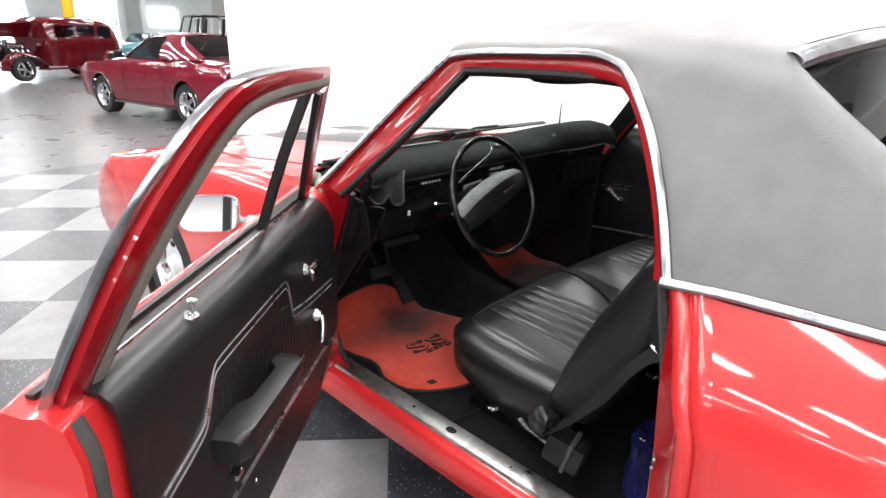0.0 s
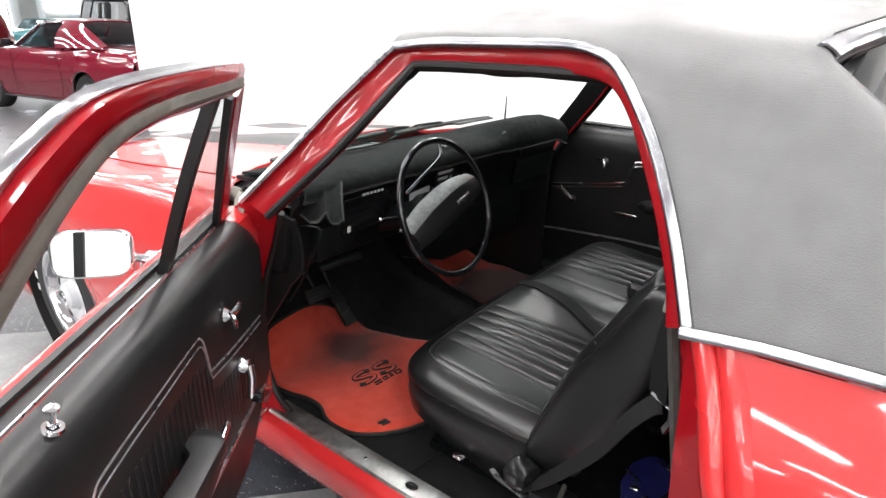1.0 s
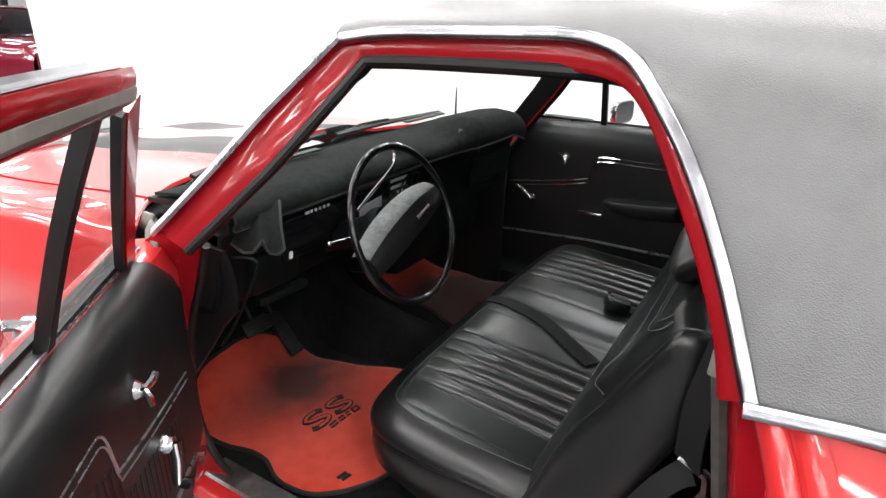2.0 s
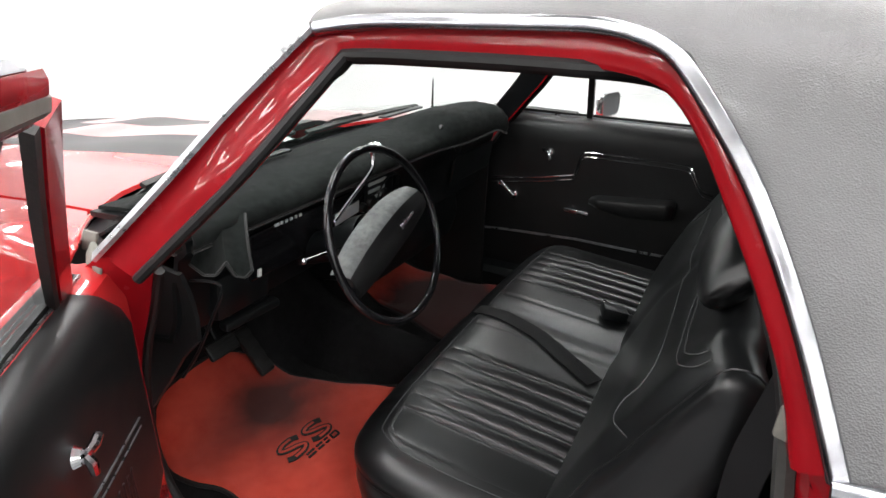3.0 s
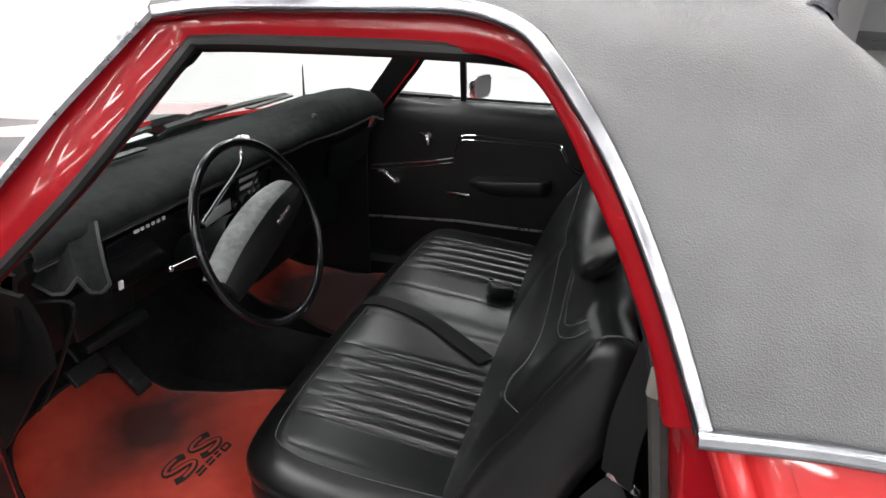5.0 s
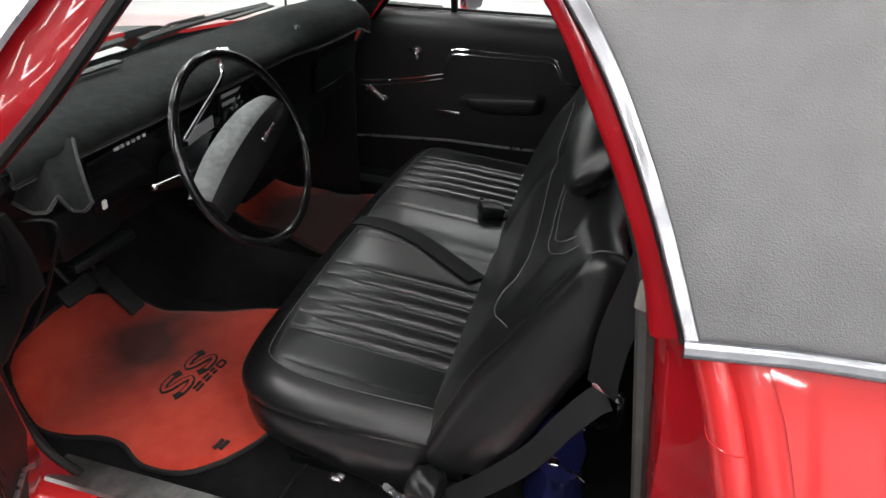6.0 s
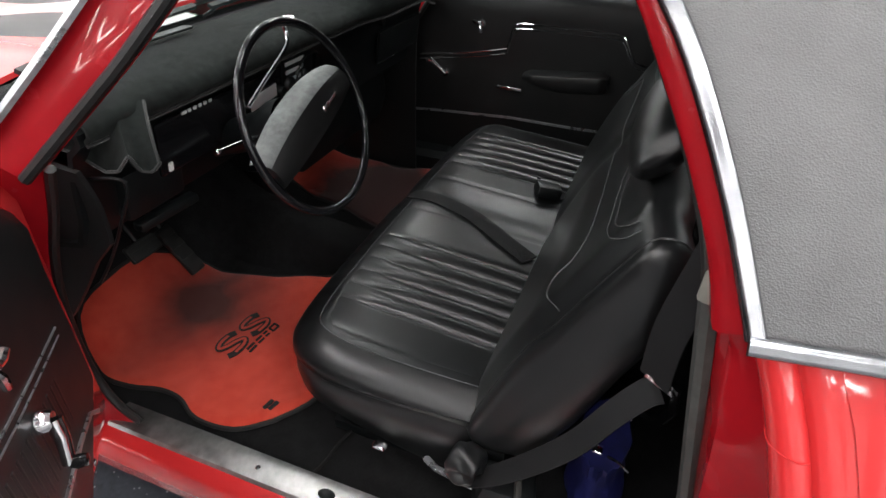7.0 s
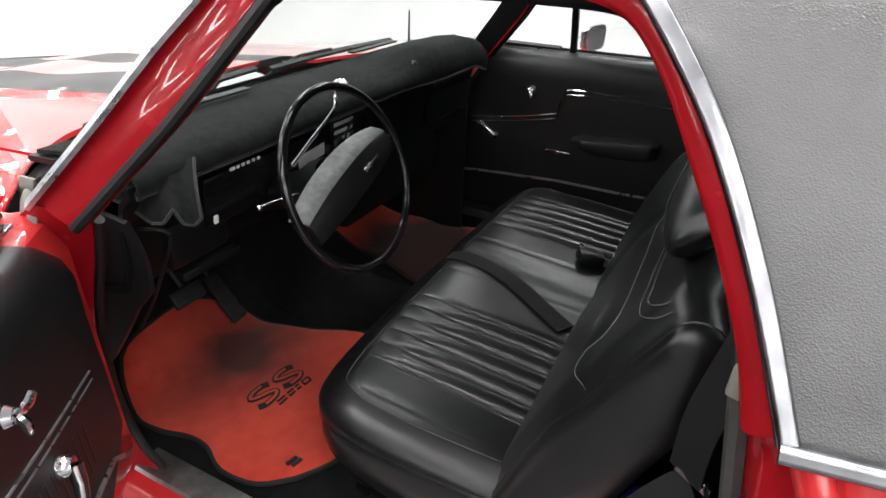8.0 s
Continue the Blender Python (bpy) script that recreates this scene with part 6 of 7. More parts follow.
    g = part("vent_glass", bm, SKYGLASS, d, "clear vent window glass")
    g.visible_shadow = False
    if not driver:
        bm = B()
        vs = [bm.verts.new(P(s, z, frame_w(z))) for s, z in ((0.49, 0.945), (1.08, 0.945), (1.0, 1.15), (0.93, 1.24), (0.86, 1.285), (0.52, 1.29))]
        bm.faces.new(vs)
        thicken(bm, 0.004)
        part("door_glass", bm, SKYGLASS, d, "clear side window glass")
    return d


door(True), door(False)


def side_mirror(place, turn, label, tip=0):
    e = base("side_mirror", place, label, "mirror")
    m = Matrix.Translation(place) @ pose(0, 0, 0, 90 - tip, 0, turn)          # z of m looks backwards
    w, h = 0.074, 0.047
    ring = []
    for k in range(32):
        a = 2 * math.pi * k / 32
        ring.append((math.copysign(abs(math.cos(a)) ** 0.45, math.cos(a)) * w, math.copysign(abs(math.sin(a)) ** 0.45, math.sin(a)) * h))
    bm = B()
    rows = [[m @ V(x * f, y * f, z) for x, y in ring] for f, z in ((0.94, 0.006), (1.0, 0.004), (1.02, -0.006), (0.97, -0.022), (0.80, -0.040), (0.45, -0.052))]
    loft(bm, rows, closed=True)
    bm.faces.new([v for v in bm.verts][-32:])
    b = part("mirror_shell", bm, CHROME, e, "chrome mirror shell")
    bm = B()
    bm.faces.new([bm.verts.new(m @ V(x * 0.95, y * 0.95, 0.0045)) for x, y in ring])
    part("mirror_glass", bm, MIRROR, e, "mirror glass")
    return e, m


def mirrors():
    d = door_place(True)
    place = d @ V(0.425, -0.205, 0.978)
    e, m = side_mirror(place, -40, "chrome rectangular door mirror on the open door", 13)
    bm = B()
    tube(bm, glide([m @ V(0.02, -0.030, -0.035), d @ V(0.36, -0.185, 0.945), d @ V(0.34, -0.145, 0.935)], 5), [0.010] * 11, 8)
    lathe(bm, [(0.0, 0.02), (0.02, 0.018), (0.03, 0.0)], d @ at(0.34, -0.132, 0.925, 60), 14)
    part("mirror_stalk", bm, CHROME, e, "chrome mirror stalk")
    place = V(1.02, 0.70, 1.030)
    e, m = side_mirror(place, -14, "chrome rectangular passenger door mirror")
    bm = B()
    tube(bm, glide([m @ V(-0.03, -0.035, -0.03), V(0.985, 0.74, 0.985), V(0.945, 0.75, 0.955)], 5), [0.011] * 11, 8)
    part("mirror_stalk", bm, CHROME, e, "chrome mirror stalk")


mirrors()


# ---- the cars and things farther back ----
def simple_wheel(parent, place, turn, r, w, rim_mat=CHROME, spokes=5):
    m = Matrix.Translation(place) @ pose(0, 0, 0, 90, 0, turn)
    bm = B()
    k = r * 0.64
    lathe(bm, [(k, -w * 0.45), (r * 0.90, -w * 0.5), (r, -w * 0.32), (r, w * 0.32), (r * 0.90, w * 0.5), (k, w * 0.45)], m, 32)
    t = part("wheel", bm, TYRE, parent, "black tyre on a bright wheel")
    bm = B()
    for s in (-1, 1):
        lathe(bm, [(k * 1.02, s * w * 0.42), (k * 0.96, s * w * 0.48), (k * 0.84, s * w * 0.30), (k * 0.80, s * w * 0.12)], m, 32)
    part("rim", bm, rim_mat, t)
    bm = B()
    lathe(bm, [(k * 0.82, 0.0), (k * 0.2, w * 0.02)], m, 24)
    part("brake_disc", bm, PLASTIC, t)
    for s in (-1, 1):
        for j in range(spokes):
            bm = B()
            strap(bm, [m @ pose(0, 0, 0, 0, 0, 360 * j / spokes) @ V(x, 0, s * w * z) for x, z in ((0.0, 0.40), (k * 0.4, 0.36), (k * 0.86, 0.24))], k * 0.30, w * 0.10, m.to_3x3() @ V(0, 0, 1))
            part("spoke", bm, rim_mat, t)
    bm = B()
    for s in (-1, 1):
        lathe(bm, [(0.0, s * w * 0.50), (k * 0.16, s * w * 0.48), (k * 0.20, s * w * 0.36)], m, 14)
    part("hub_cap", bm, rim_mat, t)
    return t


def coupe(m, mat, label, name="parked_coupe"):
    """Two-door hardtop of the late sixties. Local y forward, x to its right."""
    e = base(name, m.translation, label, "car")
    LEN, HW, FA, RA = 4.72, 0.94, 1.42, -1.32
    rot = math.degrees(m.to_euler().z)

    def top(y):
        return smooth_at([(-2.36, 0.80), (-2.1, 0.93), (-1.2, 0.98), (-0.6, 0.96), (0.6, 0.93), (2.0, 0.84), (2.36, 0.74)], y)

    def half(z, y):
        w = smooth_at([(0.2, 0.84), (0.34, 0.90), (0.55, 0.935), (0.70, 0.94), (0.86, 0.89), (0.98, 0.82)], z)
        w -= 0.10 * smooth_at([(1.8, 0.0), (2.36, 1.0)], y) + 0.08 * smooth_at([(1.7, 0.0), (2.36, 1.0)], -y)
        w += 0.035 * math.exp(-((y - RA) / 0.5) ** 2) * (1 if z > 0.5 else 0.3)
        return w

    def arch(y, lo):
        for ax in (FA, RA):
            d = 0.36 ** 2 - (y - ax) ** 2
            if d > 0:
                lo = max(lo, 0.33 + math.sqrt(d))
        return lo

    ys = sorted(set([round(-2.36 + 0.08 * i, 3) for i in range(60)] + [ax + 0.36 * math.cos(radians(a)) for ax in (FA, RA) for a in range(0, 181, 15)]))
    for s in (-1, 1):
        rows = []
        for y in ys:
            lo, zt = arch(y, 0.22 + 0.12 * max(abs(y) - 1.9, 0)), top(y)
            rows.append([m @ V(s * half(lerp(lo, zt, k / 10), y), y, lerp(lo, zt, k / 10)) for k in range(11)] + [m @ V(s * (half(zt, y) - 0.10), y, zt + 0.02), m @ V(s * (half(zt, y) - 0.3), y, zt + 0.035), m @ V(0, y, zt + 0.045)])
        bm = loft(B(), rows)
        b = part("body_side", bm, mat, e, "glossy painted body side", 50)
        bm = B()
        strap(bm, [m @ V(s * 0.905, y, 0.245) for y in (-0.92, 0, 1.02)], 0.03, 0.02, m.to_3x3() @ V(s, 0, 0.2))
        part("sill_trim", bm, TRIM, b, "bright sill trim")
        for ax in (FA, RA):
            bm = B()
            tube(bm, [m @ V(s * (half(0.5, ax) + 0.004), ax + 0.363 * math.cos(radians(a)), 0.33 + 0.363 * math.sin(radians(a))) for a in range(5, 176, 10)], 0.010, 6)
            part("arch_trim", bm, TRIM, b, "bright arch trim")
        bm = B()
        strap(bm, [m @ V(s * 0.945, y, lerp(0.30, 0.93, k / 4)) for k, y in enumerate((0.52, 0.55, 0.56, 0.55, 0.52))], 0.006, 0.004, m.to_3x3() @ V(s, 0, 0))
        part("door_gap", bm, RUBBER, b)
        bm = B()
        strap(bm, [m @ V(s * 0.948, y, lerp(0.32, 0.95, k / 4)) for k, y in enumerate((-0.70, -0.74, -0.74, -0.72, -0.70))], 0.006, 0.004, m.to_3x3() @ V(s, 0, 0))
        part("door_gap", bm, RUBBER, b)
        bm = B()
        box(bm, (0.02, 0.14, 0.022), m @ at(s * 0.95, -0.58, 0.84), 0.006)
        part("door_handle", bm, CHROME, b)
    # cab
    rows = []
    for y, z, w in ((0.72, 0.955, 0.74), (0.45, 1.12, 0.68), (0.18, 1.27, 0.60), (0.0, 1.315, 0.57), (-0.4, 1.33, 0.57), (-0.8, 1.30, 0.57), (-1.05, 1.22, 0.60), (-1.35, 1.09, 0.66), (-1.62, 0.985, 0.72)):
        rows.append([m @ V(x, y, zz) for x, zz in ((-w, z - 0.03), (-w * 0.92, z), (-w * 0.5, z + 0.03), (0, z + 0.04), (w * 0.5, z + 0.03), (w * 0.92, z), (w, z - 0.03))])
    bm = loft(B(), rows[2:6])
    thicken(bm, 0.02)
    roof_ob = part("roof", bm, mat, e, "glossy painted roof")
    for a, b2, nm in ((0, 3, "windscreen"), (5, 9, "rear_window")):
        bm = loft(B(), [[p + V(0, 0, -0.012) for p in r] for r in rows[a:b2]])
        part(nm, bm, TINT, e, "tinted window glass")
        for k in (0, -1):
            bm = B()
            tube(bm, [r[k] for r in rows[a:b2]], 0.028 if nm == "windscreen" else 0.02, 8)
            part("pillar", bm, mat if nm == "windscreen" else CHROME, roof_ob)
    for s in (-1, 1):
        bm = B()
        vs = [bm.verts.new(m @ V(s * x, y, z)) for x, y, z in ((0.82, 0.62, 0.955), (0.86, -0.62, 0.965), (0.605, -0.52, 1.285), (0.605, 0.10, 1.275))]
        bm.faces.new(vs)
        thicken(bm, 0.005)
        part("side_glass", bm, TINT, e, "tinted side glass")
        foot = evenly([V(0.865, -0.62, 0.962), V(0.875, -1.1, 0.968), V(0.86, -1.75, 0.968)], 13)
        head = evenly(glide([V(0.605, -0.52, 1.29), V(0.585, -0.80, 1.30), V(0.61, -1.0, 1.235), V(0.66, -1.3, 1.115), V(0.72, -1.62, 0.995)], 4), 13)
        rr = []
        for a, b3 in zip(foot, head):
            rr.append([m @ V(s * (lerp(a.x, b3.x, k / 8) + 0.045 * math.sin(math.pi * k / 8) * (a - b3).length / 0.42 - 0.03 * (k / 8) ** 6), lerp(a.y, b3.y, k / 8), lerp(a.z, b3.z, k / 8)) for k in range(9)])
        bm = loft(B(), rr)
        thicken(bm, 0.02)
        part("rear_pillar", bm, mat, roof_ob, "broad painted rear pillar")
        bm = B()
        tube(bm, [m @ V(s * x, y, z) for x, y, z in ((0.83, 0.64, 0.955), (0.61, 0.12, 1.285), (0.61, -0.52, 1.295), (0.865, -0.63, 0.97))], 0.010, 6)
        part("window_trim", bm, TRIM, roof_ob)
        bm = B()
        box(bm, (0.14, 0.06, 0.09), m @ at(s * 0.98, 0.52, 1.02), 0.02)
        part("door_mirror", bm, PLASTIC, e, "small dark door mirror")
        for y0 in (0.16, -0.62):
            bm = B()
            box(bm, (0.44, 0.14, 0.62), m @ at(s * 0.34, y0, 0.78, 12), 0.05)
            part("seat", bm, PLASTIC, e, "dark seat")
    bm = B()
    box(bm, (1.62, 0.10, 0.12), m @ at(0, 2.40, 0.46), 0.03)
    part("front_bumper", bm, CHROME, e, "chrome bumper")
    bm = B()
    box(bm, (1.50, 0.05, 0.18), m @ at(0, 2.34, 0.62), 0.02)
    part("grille", bm, PLASTIC, e, "dark grille")
    bm = B()
    box(bm, (1.62, 0.10, 0.12), m @ at(0, -2.40, 0.50), 0.03)
    part("rear_bumper", bm, CHROME, e, "chrome bumper")
    bm = B()
    box(bm, (1.60, 0.03, 0.34), m @ at(0, -2.355, 0.68), 0.02)
    part("rear_panel", bm, mat, e)
    bm = B()
    box(bm, (1.5, 3.9, 0.10), m @ at(0, 0, 0.30), 0.02)
    part("underbody", bm, RUBBER, e)
    for ax in (FA, RA):
        for s in (-1, 1):
            simple_wheel(e, m @ V(s * 0.80, ax, 0.33), rot + 90, 0.33, 0.24)
    return e


coupe(pose(2.66, 10.56, 0, 0, 0, 9.8) @ Matrix.Diagonal((0.95, 0.95, 1.05, 1)), BURGUNDY, "burgundy two-door hardtop coupe parked on the grey floor")


def hot_rod(m, mat):
    """Thirties saloon with its hood raised. Local y forward, x to its right."""
    e = base("hot_rod_saloon", m.translation, "dark burgundy thirties saloon with its hood raised", "car")
    rot = math.degrees(m.to_euler().z)
    rows = []
    for y, w, z0, z1 in ((0.62, 0.60, 0.42, 1.10), (0.60, 0.66, 0.40, 1.60), (0.45, 0.70, 0.38, 1.70), (-0.3, 0.74, 0.38, 1.74), (-1.1, 0.74, 0.38, 1.73), (-1.55, 0.70, 0.40, 1.66), (-1.80, 0.64, 0.45, 1.45), (-1.98, 0.58, 0.50, 1.10), (-2.05, 0.52, 0.52, 0.62)):
        r = []
        for u, f in ((-1.0, 0.0), (-1.04, 0.25), (-1.04, 0.50), (-1.0, 0.62), (-0.93, 0.86), (-0.84, 0.955), (-0.55, 0.99), (0, 1.0), (0.55, 0.99), (0.84, 0.955), (0.93, 0.86), (1.0, 0.62), (1.04, 0.50), (1.04, 0.25), (1.0, 0.0)):
            r.append(m @ V(u * w, y, lerp(z0, z1, f)))
        rows.append(r)
    bm = loft(B(), rows, closed=True, caps=True)
    b = part("body", bm, mat, e, "tall rounded dark burgundy cab", 50)
    for s in (-1, 1):
        for y0, y1 in ((0.40, -0.22), (-0.30, -0.92), (-1.02, -1.48)):
            bm = B()
            slab(bm, [(y0, 1.17), (y0, 1.46), (y0 - 0.05, 1.50), (y1 + 0.05, 1.50), (y1, 1.46), (y1, 1.17)], 0.012, m @ Matrix.Translation((s * 0.735 - (0.006 if s > 0 else 0.006), 0, 0)) @ Matrix(((0, 0, 1, 0), (1, 0, 0, 0), (0, 1, 0, 0), (0, 0, 0, 1))))
            part("side_window", bm, GLOSSBLACK if y1 < -1 else TINT, e, "dark side window")
        for y in (0.46, -0.26, -0.97):
            bm = B()
            strap(bm, [m @ V(s * 0.775, y, 0.45), m @ V(s * 0.775, y, 1.15)], 0.010, 0.006, m.to_3x3() @ V(s, 0, 0))
            part("door_gap", bm, RUBBER, b)
        # fenders
        for ax, r0 in ((1.55, 0.44), (-1.42, 0.46)):
            rr = []
            for a in range(-10, 200, 12):
                c, sn = math.cos(radians(a)), math.sin(radians(a))
                rad = r0 * (1.0 if a < 120 else 1.0 + (a - 120) / 110)
                rr.append([m @ V(s * x, ax + rad * c, max(0.34 + rad * k * sn, 0.30)) for x, k in ((0.52, 0.96), (0.62, 1.02), (0.76, 1.03), (0.86, 0.96), (0.89, 0.84))])
            bm = loft(B(), rr)
            thicken(bm, 0.015)
            part("fender", bm, mat, e, "swept painted fender", 60)
        bm = B()
        box(bm, (0.24, 2.0, 0.05), m @ at(s * 0.76, 0.05, 0.33), 0.02)
        part("running_board", bm, mat, e, "painted running board")
        # raised hood half
        bm = B()
        slab(bm, [(0.66, 0.0), (1.70, 0.0), (1.62, 0.42), (0.70, 0.52)], 0.02, m @ at(0, 0, 1.16) @ pose(0, 0, 0, 0, s * 38, 0) @ Matrix(((0, 0, s, 0), (1, 0, 0, 0), (0, 1, 0, 0), (0, 0, 0, 1))), 0.006, 1)
        part("hood_side", bm, mat, e, "raised burgundy hood half")
        bm = B()
        lathe(bm, [(0.0, 0.05), (0.06, 0.04), (0.10, 0.0), (0.09, -0.06), (0.04, -0.12)], m @ at(s * 0.48, 1.98, 0.86, -90), 18)
        part("headlight", bm, CHROME, e, "round chrome headlight")
    bm = B()
    box(bm, (0.52, 0.14, 0.74), m @ at(0, 1.86, 0.78), 0.06)
    part("radiator_shell", bm, mat, e, "painted radiator shell")
    g = B()
    box(g, (0.44, 0.02, 0.62), m @ at(0, 1.94, 0.78), 0.03)
    part("grille", g, TRIM, e, "bright grille")
    bm = B()
    box(bm, (0.44, 0.70, 0.42), m @ at(0, 1.22, 0.72), 0.05)
    eng = part("engine", bm, PLASTIC, e, "dark engine with chrome covers")
    for s in (-1, 1):
        bm = B()
        box(bm, (0.14, 0.60, 0.10), m @ at(s * 0.20, 1.22, 0.94, 0, s * 30, 0), 0.03)
        part("valve_cover", bm, CHROME, eng, "chrome valve cover")
        for j in range(4):
            bm = B()
            tube(bm, glide([m @ V(s * 0.24, 1.0 + 0.15 * j, 0.84), m @ V(s * 0.36, 1.0 + 0.15 * j, 0.80), m @ V(s * 0.38, 0.95 + 0.15 * j, 0.62)], 4), 0.022, 6)
            part("exhaust_pipe", bm, CHROME, eng)
    bm = B()
    lathe(bm, [(0.0, 0.12), (0.16, 0.11), (0.18, 0.08), (0.18, 0.0), (0.0, 0.0)], m @ at(0, 1.22, 0.98), 24)
    part("air_cleaner", bm, CHROME, eng, "round chrome air cleaner")
    for ax, r in ((1.55, 0.34), (-1.42, 0.37)):
        for s in (-1, 1):
            simple_wheel(e, m @ V(s * 0.74, ax, r), rot + 90, r, 0.22)
    return e


hot_rod(pose(3.22, 21.92, 0, 0, 0, 116) @ Matrix.Scale(1.06, 4), DARKBURGUNDY)


def open_truck(m):
    """Black open truck body with a roll bar and seats."""
    e = base("open_truck", m.translation, "black open-topped truck with roll bar and high seats", "car")
    rot = math.degrees(m.to_euler().z)
    bm = B()
    box(bm, (1.7, 4.0, 0.55), m @ at(0, 0, 1.10), 0.06)
    part("body", bm, GLOSSBLACK, e, "black truck body")
    bm = B()
    box(bm, (1.74, 0.10, 0.30), m @ at(0, -0.6, 1.22), 0.02)
    part("side_mark", bm, TAN, e, "tan leather strap")
    bm = B()
    for s in (-1, 1):
        tube(bm, [m @ V(s * 0.70, 0.9, 1.36), m @ V(s * 0.66, 0.7, 1.95), m @ V(s * 0.66, -0.4, 1.97), m @ V(s * 0.70, -0.7, 1.36)], 0.03, 8)
    tube(bm, [m @ V(-0.66, 0.7, 1.95), m @ V(0.66, 0.7, 1.95)], 0.03, 8)
    part("roll_bar", bm, GLOSSBLACK, e, "black roll bar")
    for s in (-1, 1):
        for y in (0.35, -0.45):
            bm = B()
            box(bm, (0.50, 0.16, 0.62), m @ at(s * 0.38, y, 1.60, 8), 0.06)
            part("seat", bm, PLASTIC, e, "dark high-backed seat")
    for ax in (1.3, -1.3):
        for s in (-1, 1):
            simple_wheel(e, m @ V(s * 0.78, ax, 0.42), rot + 90, 0.42, 0.28, PALE)
    bm = B()
    box(bm, (1.2, 3.2, 0.25), m @ at(0, 0, 0.70), 0.02)
    part("chassis", bm, RUBBER, e)
    return e


open_truck(pose(7.3, 19.4, 0, 0, 0, 78))


def far_cars():
    """A row of parked cars along the far side."""
    rng = random.Random(5)
    paints = [PALE, WHITE, RED, material("teal_paint", (0.10, 0.30, 0.33), 0.25, coat=1.0, vary=0.05), material("silver_paint", (0.42, 0.43, 0.45), 0.25, metal=0.4, coat=1.0, vary=0.05), STRIPE]
    words = ["pale grey", "white", "red", "teal", "silver", "black"]
    k = 0
    for row, v in enumerate((23.5, 29.0)):
        for i in range(7):
            u = -16.5 + i * 3.1 + row * 1.2
            c = [0, 1, 3, 2, 4, 1, 5, 1, 3, 4, 0, 2, 1, 0][k]
            k += 1
            m = HALL @ pose(u, v, 0, 0, 0, 180 + rng.uniform(-6, 6))
            e = base("parked_saloon", m.translation, "%s saloon car parked far back in the hall" % words[c], "car", group="cars parked far back")
            rows = []
            for y, z0, z1, w in ((-2.3, 0.35, 0.80, 0.80), (-2.1, 0.28, 0.95, 0.88), (-1.3, 0.25, 1.0, 0.90), (1.0, 0.25, 0.98, 0.90), (2.0, 0.28, 0.88, 0.86), (2.3, 0.36, 0.72, 0.78)):
                rows.append([m @ V(x * w, y, lerp(z0, z1, f)) for x, f in ((-0.95, 0), (-1.0, 0.35), (-0.97, 0.8), (-0.88, 1), (0, 1.05), (0.88, 1), (0.97, 0.8), (1.0, 0.35), (0.95, 0))])
            bm = loft(B(), rows, closed=True, caps=True)
            part("body", bm, paints[c], e, "", 50)
            rows = []
            for y, z, w in ((0.95, 0.97, 0.76), (0.35, 1.38, 0.60), (-0.1, 1.44, 0.58), (-0.7, 1.42, 0.58), (-1.5, 0.99, 0.74)):
                rows.append([m @ V(-w, y, z - 0.04), m @ V(-w * 0.9, y, z), m @ V(0, y, z + 0.02), m @ V(w * 0.9, y, z), m @ V(w, y, z - 0.04)])
            bm = loft(B(), rows[1:4])
            thicken(bm, 0.03)
            part("roof", bm, paints[c], e)
            for a in (0, 3):
                bm = loft(B(), rows[a:a + 2])
                part("window", bm, TINT, e)
            for s in (0, -1):
                bm = B()
                bm.faces.new([bm.verts.new(r[s] if r[s] else r[s]) for r in rows])
                part("side_window", bm, TINT, e)
            for ax in (1.35, -1.35):
                for s in (-1, 1):
                    bm = B()
                    lathe(bm, [(0.0, 0.02), (0.19, 0.03), (0.21, 0.09), (0.32, 0.10), (0.33, 0.0), (0.32, -0.10), (0.0, -0.10)], m @ at(s * 0.82, ax, 0.33, 0, 90 * s, 0), 20)
                    part("wheel", bm, TYRE, e)


far_cars()

column(-10.3, 16.5, 0.32, YELLOW, "yellow painted steel lift post", "lift_post")
column(-4.55, 18.0, 0.32, YELLOW, "yellow painted steel lift post", "lift_post")
for cx in (-13.2, -8.2, -3.0, 2.0):
    column(cx, 30.0, 0.9, GREYWALL, "thick grey hall column")
# unseen posts, added to put dark bars into the door mirror's reflection
for cx in (-9.0, -0.75, 0.05):
    column(cx, -15.0, 0.12, PLASTIC, "dark unseen post added for the door mirror's reflection")


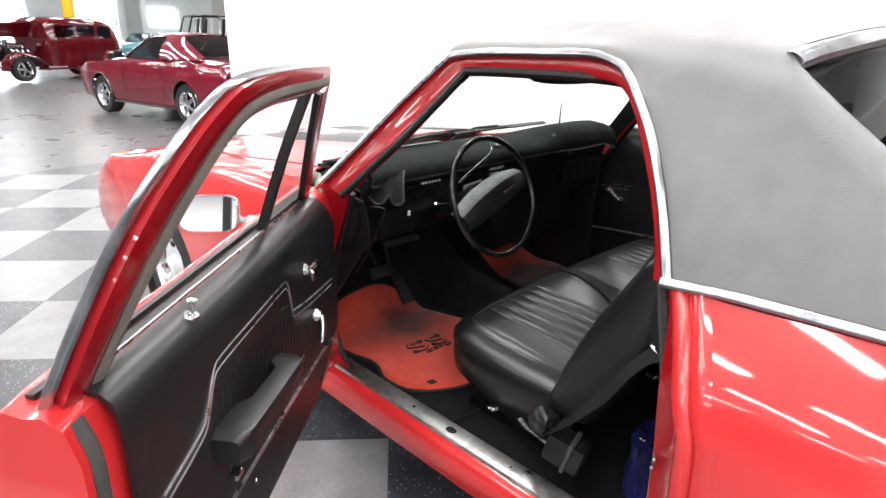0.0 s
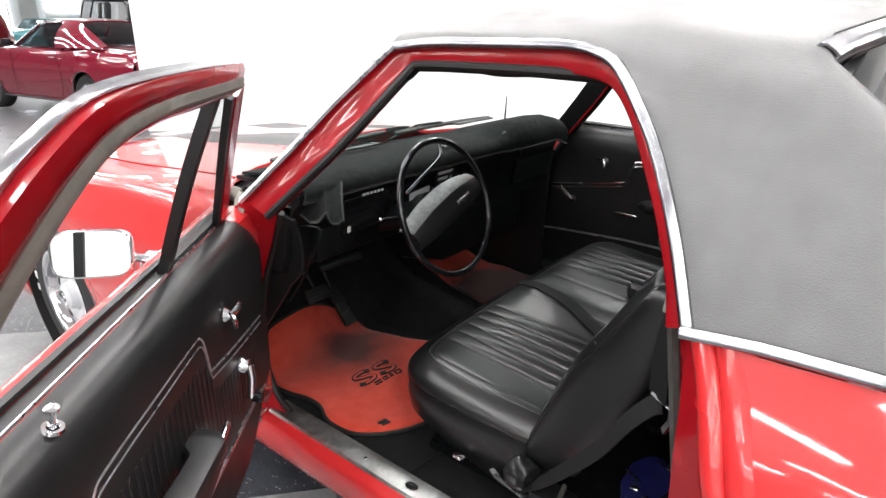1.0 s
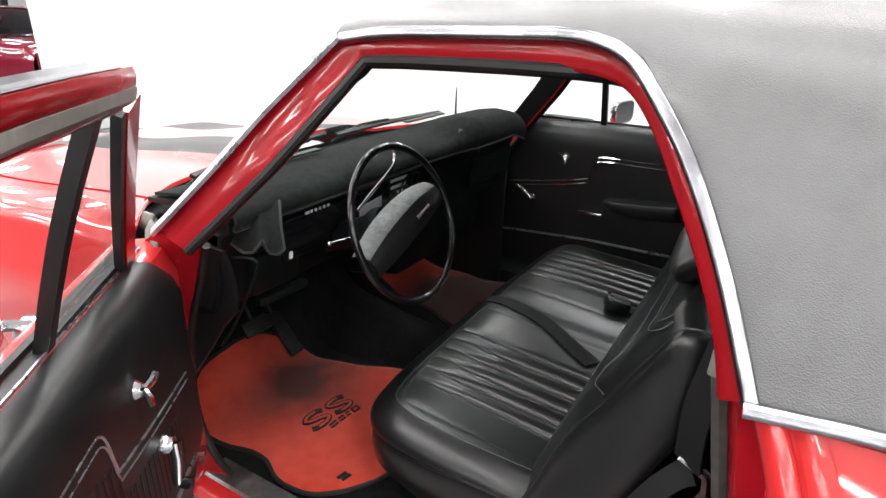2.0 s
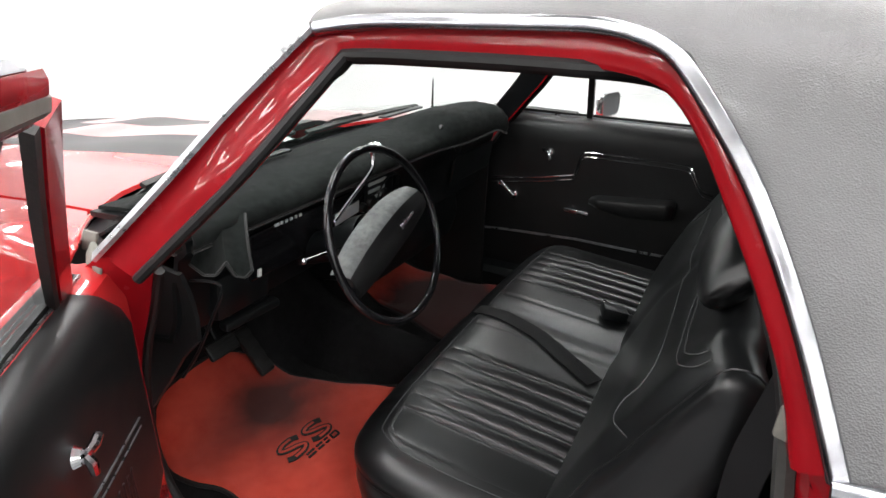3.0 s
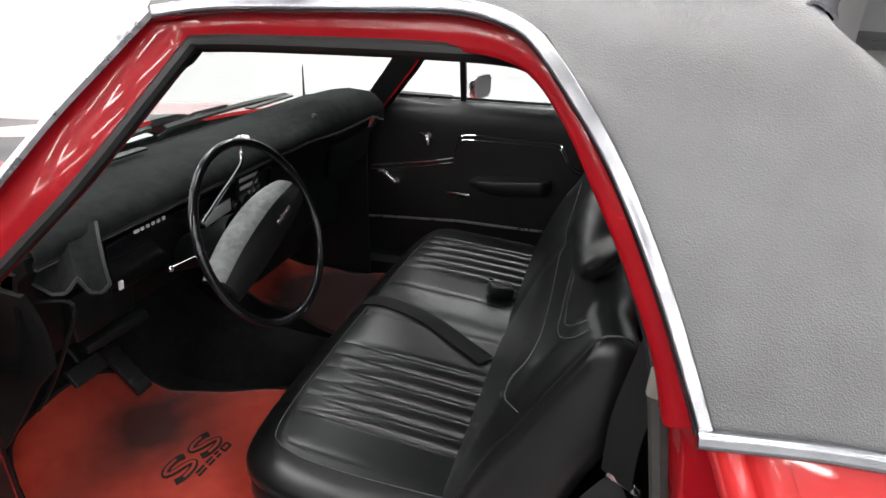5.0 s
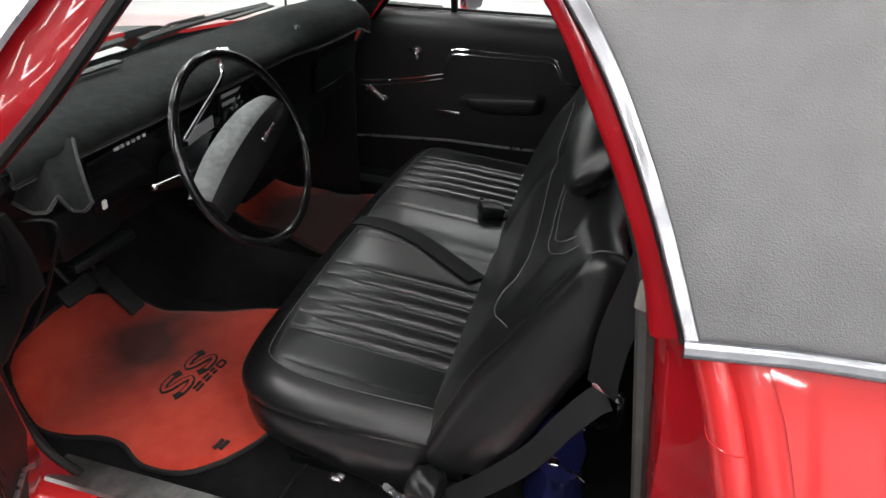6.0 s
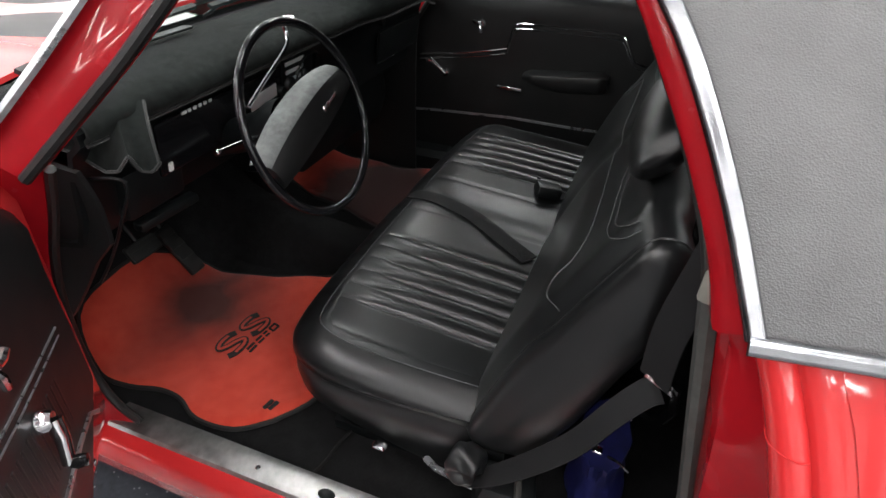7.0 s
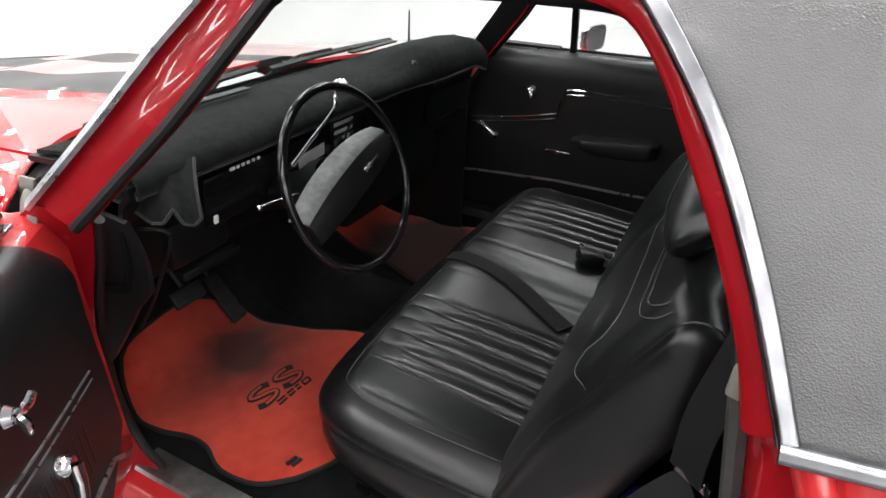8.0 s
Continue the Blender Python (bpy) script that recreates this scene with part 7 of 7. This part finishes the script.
# ---- chequered floor tiles ----
def tiles():
    """Square vinyl tiles up to the edge of the display area."""
    half = TILE / 2 - 0.0008
    inv = TILE_AT.inverted()

    def mesh(name, poly, mat):
        bm = B()
        n = len(poly)
        hi = [bm.verts.new((x, y, 0.0)) for x, y in poly]
        lo = [bm.verts.new((x, y, -0.003)) for x, y in poly]
        bm.faces.new(hi)
        for i in range(n):
            bm.faces.new((lo[i], lo[(i + 1) % n], hi[(i + 1) % n], hi[i]))
        bmesh.ops.recalc_face_normals(bm, faces=bm.faces)
        me = bpy.data.meshes.new(name)
        bm.to_mesh(me)
        bm.free()
        me.materials.append(mat)
        return me

    square = [(-half, -half), (half, -half), (half, half), (-half, half)]
    shared = [mesh("tile", square, TILE_LIGHT), mesh("tile", square, TILE_DARK)]

    def inside(p):                       # distance to the border of the tiled area
        return 6.98 + 0.135 * (p.x + 0.4) - p.y

    for i in range(-11, 12):
        for j in range(-13, 9):
            c = TILE_AT @ V((i + 0.5) * TILE, (j + 0.5) * TILE, 0)
            if not (-5.2 < c.x < 4.6 and -3.2 < c.y < 7.9):
                continue
            corners = [TILE_AT @ V((i + 0.5) * TILE + x, (j + 0.5) * TILE + y, 0) for x, y in square]
            d = [inside(p) for p in corners]
            if max(d) <= 0:
                continue
            dark = (i + j + 1) % 2
            me = shared[dark]
            if min(d) < 0:
                poly = []
                for k in range(4):
                    a, b = corners[k], corners[(k + 1) % 4]
                    if d[k] >= 0:
                        poly.append(a)
                    if d[k] * d[(k + 1) % 4] < 0:
                        poly.append(a.lerp(b, d[k] / (d[k] - d[(k + 1) % 4])))
                if len(poly) < 3:
                    continue
                turn = (Matrix.Translation(c) @ pose(0, 0, 0, 0, 0, GRID)).inverted()
                me = mesh("tile", [(p.x, p.y) for p in (turn @ q for q in poly)], TILE_DARK if dark else TILE_LIGHT)
            ob = new("tile", me)
            ob.matrix_basis = Matrix.Translation(c) @ pose(0, 0, 0, 0, 0, GRID)
            ob.parent = FLOOR
            ob.matrix_parent_inverse = Matrix()


tiles()
